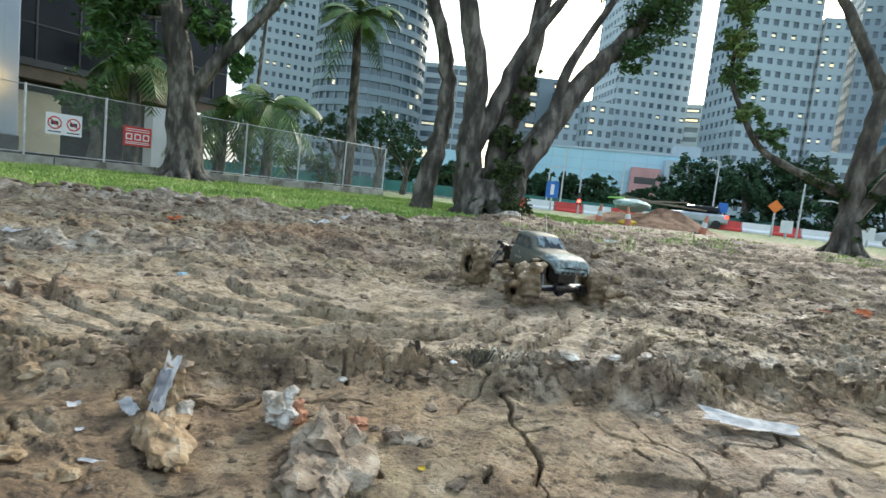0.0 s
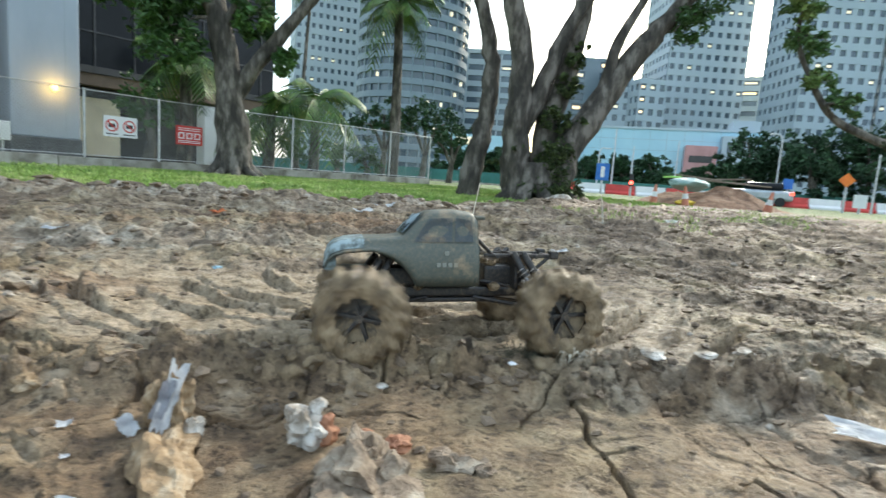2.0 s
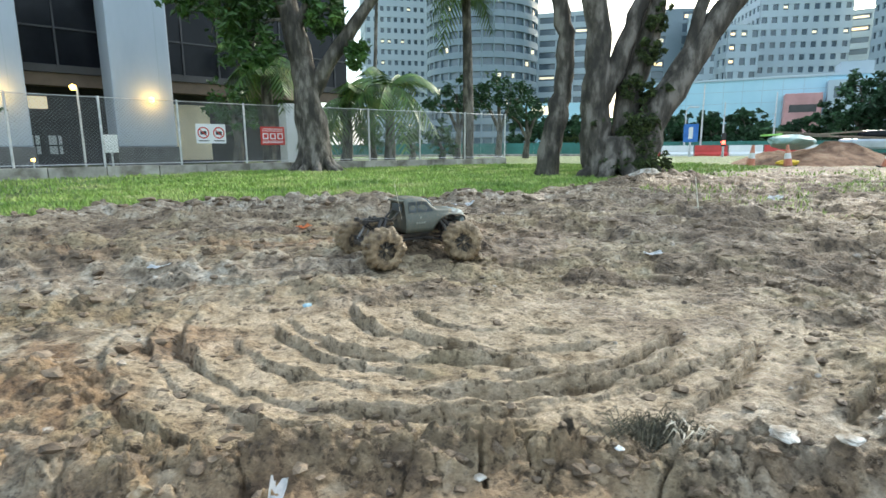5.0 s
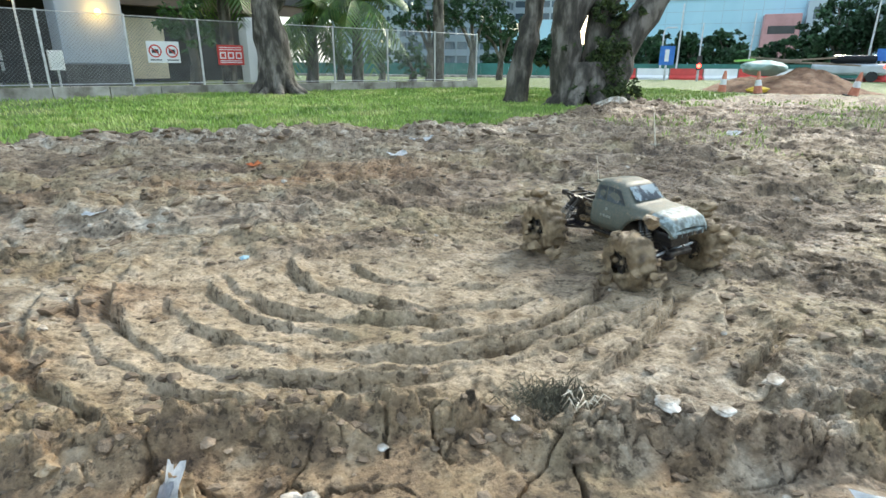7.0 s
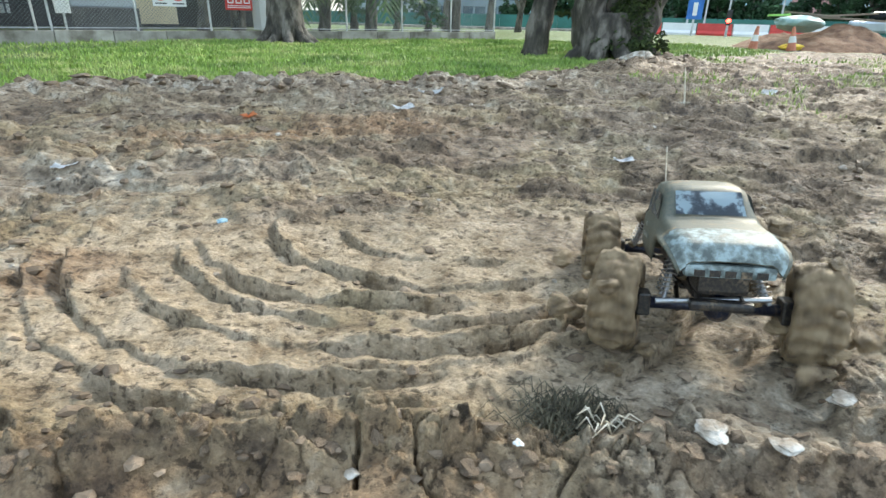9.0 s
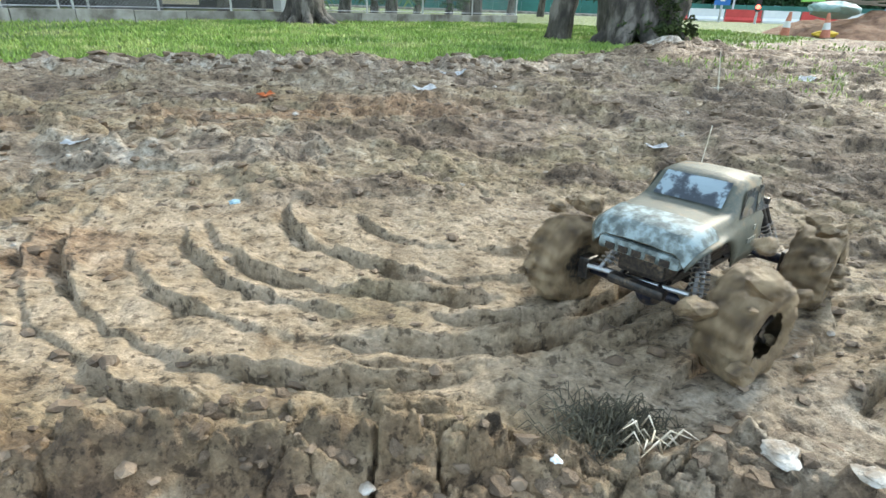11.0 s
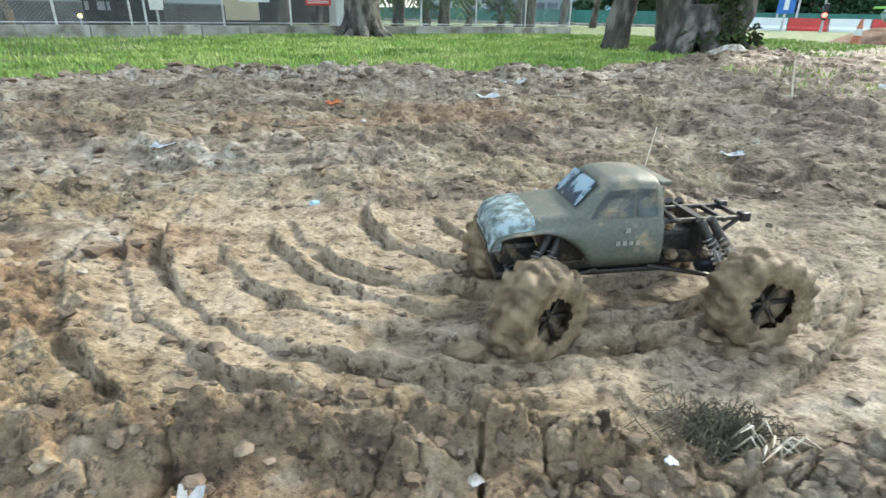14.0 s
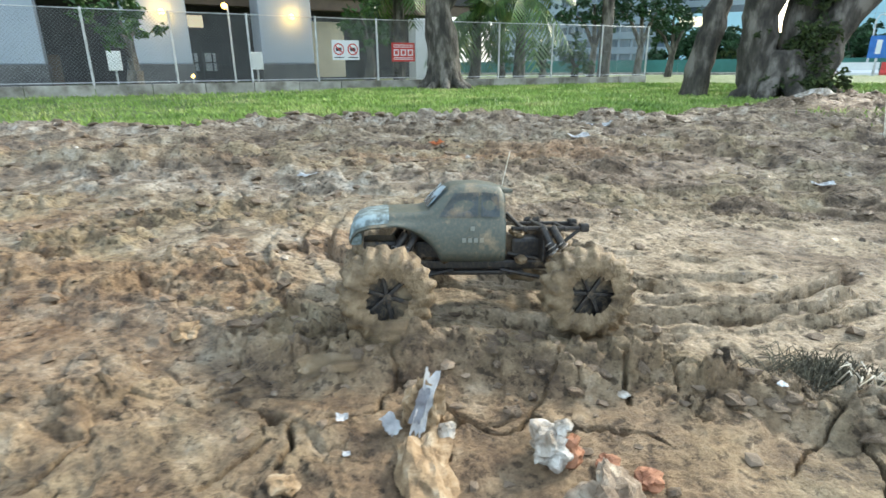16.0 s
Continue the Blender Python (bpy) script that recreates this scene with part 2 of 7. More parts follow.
DARKGLASS = mat("dark_glass", [(0.35, (0.008, 0.009, 0.012)), (0.65, (0.02, 0.022, 0.028))], 0.4, (0.10, 0.2), bump=0.05, fine=0.8, depth=0.05, spec=0.16)
MULLION = mat("dark_mullion", [(0.4, (0.03, 0.03, 0.035)), (0.6, (0.06, 0.06, 0.065))], 2, (0.4, 0.6))
# the shade of deep recesses is put into this near-black colour
RECESS = mat("shaded_recess_wall", [(0.35, (0.035, 0.033, 0.035)), (0.65, (0.075, 0.07, 0.07))], 1.0, (0.5, 0.8))
BROWNWALL = mat("brown_wall", [(0.35, (0.10, 0.07, 0.05)), (0.65, (0.17, 0.12, 0.085))], 1.0, (0.6, 0.8))
# the panel's warm lamplight is part of this cream colour
CREAM = mat("lamplit_cream_panel", [(0.35, (0.62, 0.52, 0.36)), (0.65, (0.75, 0.65, 0.46))], 1.0, (0.6, 0.8))
WHITE = mat("white_paint", [(0.35, (0.70, 0.71, 0.72)), (0.65, (0.80, 0.80, 0.80))], 2.0, (0.4, 0.6), bump=0.05)
REDP = mat("red_paint", [(0.35, (0.48, 0.035, 0.03)), (0.65, (0.62, 0.06, 0.05))], 2.0, (0.35, 0.5), bump=0.05)
BLACKP = mat("black_paint", [(0.35, (0.012, 0.012, 0.014)), (0.65, (0.03, 0.03, 0.034))], 3.0, (0.3, 0.5), bump=0.05)
BLUEP = mat("blue_sign_paint", [(0.4, (0.02, 0.12, 0.45)), (0.6, (0.04, 0.18, 0.55))], 2.0, (0.35, 0.5), bump=0)
ORANGEP = mat("orange_sign_paint", [(0.4, (0.80, 0.17, 0.02)), (0.6, (0.90, 0.24, 0.04))], 2.0, (0.35, 0.5), bump=0)
STEEL = mat("galvanised_steel", [(0.4, (0.45, 0.46, 0.47)), (0.6, (0.62, 0.63, 0.64))], 6.0, (0.35, 0.55), metal=0.6, bump=0.05)
WIRE = mat("fence_wire", [(0.4, (0.20, 0.21, 0.22)), (0.6, (0.28, 0.29, 0.30))], 6.0, (0.5, 0.6), metal=0.3, bump=0)
ASPHALT = mat("asphalt", [(0.4, (0.045, 0.045, 0.05)), (0.6, (0.07, 0.07, 0.075))], 3.0, (0.7, 0.9), bump=0.4)
# distance haze is mixed into the tower colours: walls blue-grey, window glass lightened
HAZEDWHITE = mat("hazed_white_cladding", [(0.4, (0.36, 0.43, 0.49)), (0.6, (0.43, 0.50, 0.55))], 0.05, (0.6, 0.8), bump=0)
TOWERGREY = mat("hazed_tower_grey", [(0.4, (0.30, 0.36, 0.42)), (0.6, (0.37, 0.43, 0.48))], 0.05, (0.6, 0.8), bump=0)
HAZEDSLATE = mat("hazed_slate_cladding", [(0.4, (0.16, 0.21, 0.25)), (0.6, (0.22, 0.27, 0.31))], 0.05, (0.5, 0.7), bump=0)
HAZEDGLASS = mat("hazed_window_glass", [(0.4, (0.07, 0.10, 0.13)), (0.6, (0.11, 0.15, 0.19))], 0.1, (0.08, 0.2), bump=0, spec=0.6)
BLUEGLASS = mat("blue_tower_glass", [(0.4, (0.12, 0.26, 0.36)), (0.6, (0.18, 0.34, 0.44))], 0.1, (0.1, 0.2), bump=0, spec=0.6)
MALL = mat("pale_blue_wall_panels", [(0.4, (0.34, 0.55, 0.66)), (0.6, (0.40, 0.61, 0.71))], 0.1, (0.5, 0.7), bump=0)
PINK = mat("pink_render", [(0.4, (0.42, 0.22, 0.22)), (0.6, (0.50, 0.27, 0.27))], 0.5, (0.7, 0.9), bump=0)
HOARD = mat("green_hoarding", [(0.4, (0.03, 0.14, 0.11)), (0.6, (0.05, 0.20, 0.16))], 0.5, (0.5, 0.7), bump=0)
TARP = mat("pale_green_tarp", [(0.35, (0.24, 0.40, 0.38)), (0.65, (0.40, 0.55, 0.53))], 2.0, (0.4, 0.6), bump=0.6, fine=8, depth=0.05)
WOODP = mat("old_timber", [(0.35, (0.14, 0.11, 0.08)), (0.65, (0.32, 0.27, 0.21))], 3.0, (0.7, 0.9), stretch=(0.2, 3, 3))
LIME = mat("lime_plastic", [(0.4, (0.25, 0.60, 0.10)), (0.6, (0.35, 0.70, 0.16))], 2.0, (0.4, 0.6), bump=0)
YELLOWP = mat("yellow_plastic", [(0.4, (0.75, 0.50, 0.03)), (0.6, (0.85, 0.60, 0.08))], 2.0, (0.4, 0.6), bump=0)
SILVER = mat("silver_car_paint", [(0.4, (0.38, 0.41, 0.45)), (0.6, (0.46, 0.49, 0.53))], 1.0, (0.25, 0.35), metal=0.5, bump=0)
RUBBER = mat("black_rubber", [(0.4, (0.015, 0.015, 0.016)), (0.6, (0.03, 0.03, 0.032))], 8.0, (0.6, 0.8))
TAIL = glow("tail_lamp_lens", (1.0, 0.05, 0.03), 4.0)
REDLIGHT = glow("red_signal_lens", (1.0, 0.06, 0.04), 8.0)
LAMPGLOW = glow("warm_lamp_glass", (1.0, 0.60, 0.14), 5.0)
ROOMLIGHT = glow("lit_window", (1.0, 0.86, 0.62), 0.5)


# ---- mesh helpers ----
def from_lists(name, verts, faces, material, parent=None, label="", smooth=False):
    me = bpy.data.meshes.new(name)
    me.from_pydata([tuple(v) for v in verts], [], [tuple(f) for f in faces])
    me.materials.append(material)
    if smooth:
        me.polygons.foreach_set("use_smooth", [True] * len(me.polygons))
    me.update()
    ob = new(name, me)
    ob.parent = parent
    if label:
        tagged(ob, label)
    return ob


def part(name, bm, material, parent=None, label="", smooth=False):
    me = bpy.data.meshes.new(name)
    bm.to_mesh(me)
    bm.free()
    me.materials.append(material)
    if smooth:
        me.polygons.foreach_set("use_smooth", [True] * len(me.polygons))
    ob = new(name, me)
    ob.parent = parent
    if label:
        tagged(ob, label)
    return ob


def thing(name, m, label, category, group="", kind=""):
    ob = new(name)
    ob.empty_display_size = 0.1
    ob.matrix_basis = m
    return tagged(ob, label, category, group, kind)


def box(bm, x0, y0, z0, x1, y1, z1, m=None, bevel=0.0):
    r = bmesh.ops.create_cube(bm, size=1, matrix=Matrix.LocRotScale(((x0 + x1) / 2, (y0 + y1) / 2, (z0 + z1) / 2), None, (x1 - x0, y1 - y0, z1 - z0)))
    if m is not None:
        bmesh.ops.transform(bm, matrix=m, verts=r["verts"])
    if bevel:
        es = list({e for v in r["verts"] for e in v.link_edges})
        bmesh.ops.bevel(bm, geom=es, offset=bevel, segments=2, affect="EDGES", profile=0.6)
    return bm


def boxed(name, dims, material, parent=None, label="", bevel=0.0, m=None):
    bm = bmesh.new()
    box(bm, *dims, m=m, bevel=bevel)
    return part(name, bm, material, parent, label)


def boxes_lists(items):
    """Many plain boxes as vertex and face lists."""
    vs, fs = [], []
    for x0, y0, z0, x1, y1, z1 in items:
        k = len(vs)
        vs += [(x0, y0, z0), (x1, y0, z0), (x1, y1, z0), (x0, y1, z0), (x0, y0, z1), (x1, y0, z1), (x1, y1, z1), (x0, y1, z1)]
        fs += [(k, k + 3, k + 2, k + 1), (k + 4, k + 5, k + 6, k + 7), (k, k + 1, k + 5, k + 4), (k + 1, k + 2, k + 6, k + 5), (k + 2, k + 3, k + 7, k + 6), (k + 3, k, k + 4, k + 7)]
    return vs, fs


def tube(points, radii, sides=10, rough=0.0, seed=0, cap=True):
    """A tapered tube through points, as lists."""
    rng = random.Random(seed)
    pts = [Vector(p) for p in points]
    vs, fs = [], []
    side = Vector((1, 0, 0))
    for i, p in enumerate(pts):
        d = (pts[min(i + 1, len(pts) - 1)] - pts[max(i - 1, 0)]).normalized()
        if abs(d.dot(side)) > 0.95:
            side = Vector((0, 1, 0))
        u = (side - d * side.dot(d)).normalized()
        side = u
        w = d.cross(u)
        for s in range(sides):
            an = 2 * math.pi * s / sides
            r = radii[i] * (1 + rough * (noise.noise(Vector((math.cos(an) * 1.3, math.sin(an) * 1.3, i * 0.6 + seed * 7.1))) * 1.6))
            vs.append(p + (u * math.cos(an) + w * math.sin(an)) * r)
        if i:
            a0, b0 = (i - 1) * sides, i * sides
            fs += [(a0 + s, a0 + (s + 1) % sides, b0 + (s + 1) % sides, b0 + s) for s in range(sides)]
    if cap:
        fs.append(tuple(range(sides))[::-1])
        fs.append(tuple(range(len(vs) - sides, len(vs))))
    return vs, fs


def join_lists(chunks):
    vs, fs = [], []
    for v, f in chunks:
        k = len(vs)
        vs += v
        fs += [tuple(i + k for i in q) for q in f]
    return vs, fs


def curve_points(pts, n):
    """Catmull-Rom through pts."""
    p = [Vector(q) for q in pts]
    p = [2 * p[0] - p[1]] + p + [2 * p[-1] - p[-2]]
    out = []
    for i in range(1, len(p) - 2):
        for k in range(n):
            t = k / n
            out.append(0.5 * (2 * p[i] + (p[i + 1] - p[i - 1]) * t + (2 * p[i - 1] - 5 * p[i] + 4 * p[i + 1] - p[i + 2]) * t * t + (3 * p[i] - p[i - 1] - 3 * p[i + 1] + p[i + 2]) * t ** 3))
    out.append(p[-2])
    return out


def bearing(az, d, z=0.0):
    return Vector((d * math.sin(radians(az)), d * math.cos(radians(az)), z))


def lump(name, size, material, seed, parent=None, m=None, rough=0.45, sub=3, label=""):
    """A broken lump of clay or concrete."""
    bm = bmesh.new()
    bmesh.ops.create_icosphere(bm, subdivisions=sub, radius=1)
    for v in bm.verts:
        c = v.co
        k = 1 + rough * noise.fractal(c * 1.1 + Vector((seed * 3.7, seed, 0)), 1.0, 2.0, 4) + 0.25 * rough * noise.noise(c * 4 + Vector((seed, 0, 5)))
        q = noise.cell_vector(c * 1.3 + Vector((seed, 2, 3)))
        v.co = Vector((c.x * size[0], c.y * size[1], c.z * size[2])) * k + Vector((q.x - 0.5, q.y - 0.5, q.z - 0.5)) * min(size) * 0.16
    ob = part(name, bm, material, parent, label)
    if m is not None:
        ob.matrix_basis = m
    return ob


# ---- ground: one sheet of clay, ruts, cracked plates, lawn bank ----
# arcs driven round and round: centre, radius, first and last bearing in degrees, depth of the cut
ARCS = (
    (0.17, 2.08, 0.93, 170, 276, 0.050), (0.17, 2.08, 1.03, 176, 262, 0.038), (0.22, 2.10, 0.84, 205, 292, 0.034), (0.28, 2.15, 0.69, 188, 285, 0.052),
    (0.42, 2.15, 0.59, 180, 290, 0.050), (0.30, 2.12, 0.77, 196, 250, 0.030), (0.36, 2.02, 0.66, 262, 330, 0.042), (0.30, 2.05, 0.79, 255, 318, 0.036),
    (0.28, 2.08, 0.90, 258, 312, 0.030), (0.07, 2.25, 1.28, 296, 332, 0.034), (0.61, 1.78, 0.73, 296, 362, 0.036), (0.66, 1.74, 0.80, 292, 366, 0.040),
    (0.55, 1.85, 0.62, 300, 352, 0.030), (0.20, 2.02, 1.16, 178, 236, 0.034), (0.50, 2.20, 0.47, 200, 280, 0.026),
)
# long drying cracks in the clay before the ridge
CRACKS = (
    ((-0.23, 0.88), (-0.18, 0.84), (-0.13, 0.81), (-0.08, 0.82), (-0.05, 0.85)),
    ((-0.5, 0.78), (-0.47, 0.7), (-0.47, 0.65)),
    ((-0.57, 0.59), (-0.54, 0.67), (-0.52, 0.72)),
    ((0.14, 1.02), (0.13, 0.89)),
    ((-0.81, 0.68), (-0.83, 0.55)),
    ((0.5, 0.81), (0.45, 0.66), (0.45, 0.61), (0.44, 0.53), (0.42, 0.48), (0.38, 0.42)),
    ((0.45, 0.61), (0.52, 0.61)),
    ((0.29, 0.44), (0.32, 0.48)),
    ((0.61, 0.48), (0.62, 0.42)),
    ((0.12, 0.48), (0.11, 0.57)),
    ((-0.03, 0.62), (-0.05, 0.58)),
)
RUT_X, RUT_Y = 0.30, 1.95


def lawn_edge(x):
    """y at which the lawn begins."""
    return 5.30 + 0.75 * step(-3.2, -1.7, x) + 4.6 * step(0.3, 6.6, x) + 6.0 * np.clip((x - 6.5) / 8, 0, 3) + 0.5 * np.clip(-x - 4, 0, 20) * -0.25


def lawn(x, y):
    w = fbm(x, y, 0.9, 4, 71) - 0.5
    return step(-0.12, 0.30, y - lawn_edge(x) + 1.5 * w) * (1 - step(9.5, 12.5, x - 0.15 * y + 3 * w))


def rut_zone(x, y):
    r = np.hypot((x - RUT_X) * 0.86, y - RUT_Y)
    return step(1.18, 0.95, r) * step(0.36, -0.05, y - RUT_Y - 0.15) * step(0.06, 0.22, y - ridge_line(x))


def ridge_line(x):
    return 0.93 - 0.14 * (x - 0.1) + 0.04 * np.sin(x * 5.0 + 1) - 0.06 * step(0.5, 1.0, x)


def wet_patch(x, y):
    """Smooth, wet clay: the left of the site, the pale lane, parts of the rut field."""
    n = fbm(x, y * 1.2, 0.42, 4, 55)
    side = step(-0.30, -0.75, x + 0.25 * (n - 0.5)) * step(2.3, 1.9, y) * step(0.50, 0.58, n + 0.04)
    lane = np.exp(-((y - 2.72 - 0.05 * x) / 0.22) ** 2) * step(0.3, -0.4, x) * step(0.42, 0.52, n)
    field = rut_zone(x, y) * step(0.48, 0.60, n) * 0.7
    spots = 0.8 * step(0.60, 0.66, n) * step(8, 5, np.hypot(x, y))
    return np.clip(np.maximum(np.maximum(side, lane), np.maximum(field, spots)), 0, 1)


def cuts(x, y):
    """Sawtooth cuts along the arcs: pads that break off towards the outer side."""
    total = 0 * x
    ragged = 0.034 * (fbm(x, y, 0.055, 3, 6) - 0.5) + 0.05 * (fbm(x, y, 0.30, 2, 5) - 0.5)
    for k, (cx, cy, rad, a0, a1, depth) in enumerate(ARCS):
        q = np.hypot(x - cx, y - cy) - rad + ragged
        ang = np.degrees(np.arctan2(y - cy, x - cx)) % 360
        ang = np.where(ang < 90, ang + 360, ang)
        along = step(a0 - 5, a0 + 9, ang) * step(a1 + 7, a1 - 7, ang)
        along = along * (0.25 + 0.75 * step(0.24, 0.46, vnoise(ang * 0.085 + k * 7.3, 0 * ang + k * 3.1, 8)))
        pad = 0.55 * np.exp(-(np.minimum(q, 0) / 0.034) ** 2) * step(0.006, -0.004, q)
        floor = -0.70 * np.exp(-(np.maximum(q, 0) / 0.026) ** 2) * step(-0.004, 0.006, q)
        total = total + depth * along * (pad + floor)
    return total


def long_cracks(x, y):
    """Distance to the nearest of the long cracks, with a jagged course."""
    jx = x + 0.022 * (fbm(x, y, 0.05, 3, 101) - 0.5)
    jy = y + 0.022 * (fbm(x, y, 0.05, 3, 102) - 0.5)
    best = np.full(x.shape, 1.0)
    for line in CRACKS:
        for (ax, ay), (bx, by) in zip(line, line[1:]):
            dx, dy = bx - ax, by - ay
            t = np.clip(((jx - ax) * dx + (jy - ay) * dy) / (dx * dx + dy * dy), 0, 1)
            best = np.minimum(best, np.hypot(jx - ax - t * dx, jy - ay - t * dy))
    return best


def height(x, y):
    wx = x + 0.10 * (fbm(x, y, 0.35, 3, 3) - 0.5) + 0.035 * (fbm(x, y, 0.07, 3, 13) - 0.5)
    wy = y + 0.10 * (fbm(x, y, 0.35, 3, 4) - 0.5) + 0.035 * (fbm(x, y, 0.07, 3, 14) - 0.5)
    dist = np.hypot(x, y)
    near = step(26, 12, dist)
    # churned clods of three sizes, lying in patches
    edge, ident = cells(wx, wy * 1.25, 0.17, 11)
    edge2, ident2 = cells(wx * 1.1 + 3, wy * 1.2, 0.075, 12)
    edge3, ident3 = cells(wx * 1.05 + 7, wy * 1.1, 0.034, 17)
    patch = step(0.40, 0.62, fbm(x, y, 0.7, 3, 31))
    fine_patch = step(0.38, 0.56, fbm(x, y, 0.28, 3, 32))
    clod = (ident - 0.35) * 0.046 * step(0.0, 0.020, edge) * (0.3 + 0.7 * patch)
    calm = 1 - 0.55 * step(2.0, 3.0, y)
    clod = clod + calm * np.maximum(ident2 - 0.30, 0) * 0.040 * step(0.0, 0.009, edge2) * (0.25 + 0.75 * fine_patch)
    clod = clod + calm * np.maximum(ident3 - 0.45, 0) * 0.026 * step(0.0, 0.005, edge3) * fine_patch
    bill = np.abs(fbm(x, y * 1.3, 0.34, 5, 21) - 0.5) * 0.12
    soft = (fbm(x, y, 1.6, 3, 22) - 0.5) * 0.07
    # shelves: layers of drier crust that break off towards the near side
    lay = fbm(x * 0.55, y * 1.3, 0.42, 4, 33, 0.55) * 5.0
    shelf = (np.floor(lay) + step(0.55, 0.99, lay - np.floor(lay))) * 0.024 * (1 + 1.0 * step(2.0, 3.2, y)) - 0.060
    h = soft + (clod + bill * (0.4 + 0.6 * patch) + shelf * (0.5 + 0.5 * step(1.6, 2.6, y)) - 0.012) * near
    h = h + (fbm(x, y, 0.05, 4, 41) - 0.5) * 0.022 * near
    # ruts driven round and round
    z = rut_zone(wx, wy)
    grain = (fbm(x, y, 0.10, 5, 51, 0.58) - 0.5) * 0.030 + np.abs(fbm(x, y, 0.16, 3, 52) - 0.5) * 0.024
    h = h * (1 - 0.80 * z) + z * (grain - 0.010) + cuts(x, y) * step(6, 4, dist) * step(0.02, 0.12, y - ridge_line(x))
    crumb = np.abs(fbm(x, y, 0.026, 3, 43) - 0.5) * 0.030 - 0.006
    h = h + crumb * step(5, 2.5, dist) * (1 - 0.6 * z) * step(0.42, 0.62, fbm(x, y, 0.22, 3, 44))
    h = h * (1 - 0.62 * wet_patch(x, y) * (1 - z) * near)
    # ridge of pushed-up clay, and the cracked basin before it
    q = y - ridge_line(x) - 0.10 * (fbm(x, y, 0.20, 4, 61) - 0.5)
    span = step(-1.3, -0.4, x)
    basin = step(0.035, -0.060, q) * span
    crest = np.exp(-((q - 0.05) / 0.07) ** 2) * span * (0.026 + 0.075 * (fbm(x, y, 0.12, 4, 62) - 0.42))
    cr, ci = cells(x + 0.16 * (fbm(x, y, 0.16, 4, 63) - 0.5), y + 0.16 * (fbm(x, y, 0.16, 4, 64) - 0.5), 0.27, 15)
    open_ = step(0.40, 0.54, fbm(x, y, 0.20, 2, 65))
    width = 0.0015 + 0.0050 * open_
    crack = -0.034 * step(width + 0.002, width * 0.4, cr) * open_
    plate = step(0.28, 0.60, x + 0.3 * (fbm(x, y, 0.3, 3, 70) - 0.5)) * step(1.35, 1.0, y)
    flat = (fbm(x, y, 0.32, 4, 66) - 0.5) * 0.040 + (fbm(x, y, 0.03, 3, 67) - 0.5) * 0.007 + (fbm(x, y, 0.09, 3, 57) - 0.5) * 0.014
    pc, pi_ = cells(x * 0.9 + 0.10 * (fbm(x, y, 0.1, 3, 68) - 0.5), y * 1.2 + 0.06 * (fbm(x, y, 0.1, 3, 58) - 0.5), 0.15, 16)
    plates = (pi_ - 0.35) * 0.026 * step(0.0, 0.010, pc) + bill * 0.22
    left = step(-0.15, -0.50, x + 0.2 * (fbm(x, y, 0.2, 3, 69) - 0.5)) * (0.5 * bill + 0.55 * clod + 0.004)
    h = h * (1 - 0.92 * basin) + basin * (-0.034 + flat + crack + left) + crest
    rough = np.exp(-((q - 0.03) / 0.075) ** 2) * span
    h = h + rough * (np.maximum(ident2 - 0.3, 0) * 0.034 * step(0.0, 0.008, edge2) + (ident3 - 0.4) * 0.016 * step(0, 0.005, edge3))
    h = h - 0.030 * rough * step(0.007, 0.001, cr)
    h = h + plate * basin * (plates * 0.9 + 0.008)
    lc = long_cracks(x, y)
    h = h - 0.045 * step(0.0055, 0.0015, lc) + 0.006 * np.exp(-(lc / 0.03) ** 2)
    # pale bank in front of the lawn, and the lawn's own level
    q = y - lawn_edge(x)
    bank = np.exp(-((q + 0.60) / 0.48) ** 2) * step(7, 4, x)
    h = h + bank * (0.035 + 0.18 * (fbm(x, y, 0.28, 5, 81) - 0.45)) * (0.6 + 0.8 * step(0.4, 0.6, fbm(x, y, 1.5, 2, 82)))
    g = lawn(x, y)
    h = h * (1 - 0.8 * g) + g * (0.015 + 0.03 * (fbm(x, y, 1.2, 3, 83) - 0.5))
    return h * step(60, 20, dist) * step(-0.9, -0.1, y + 0.35 * np.abs(x))


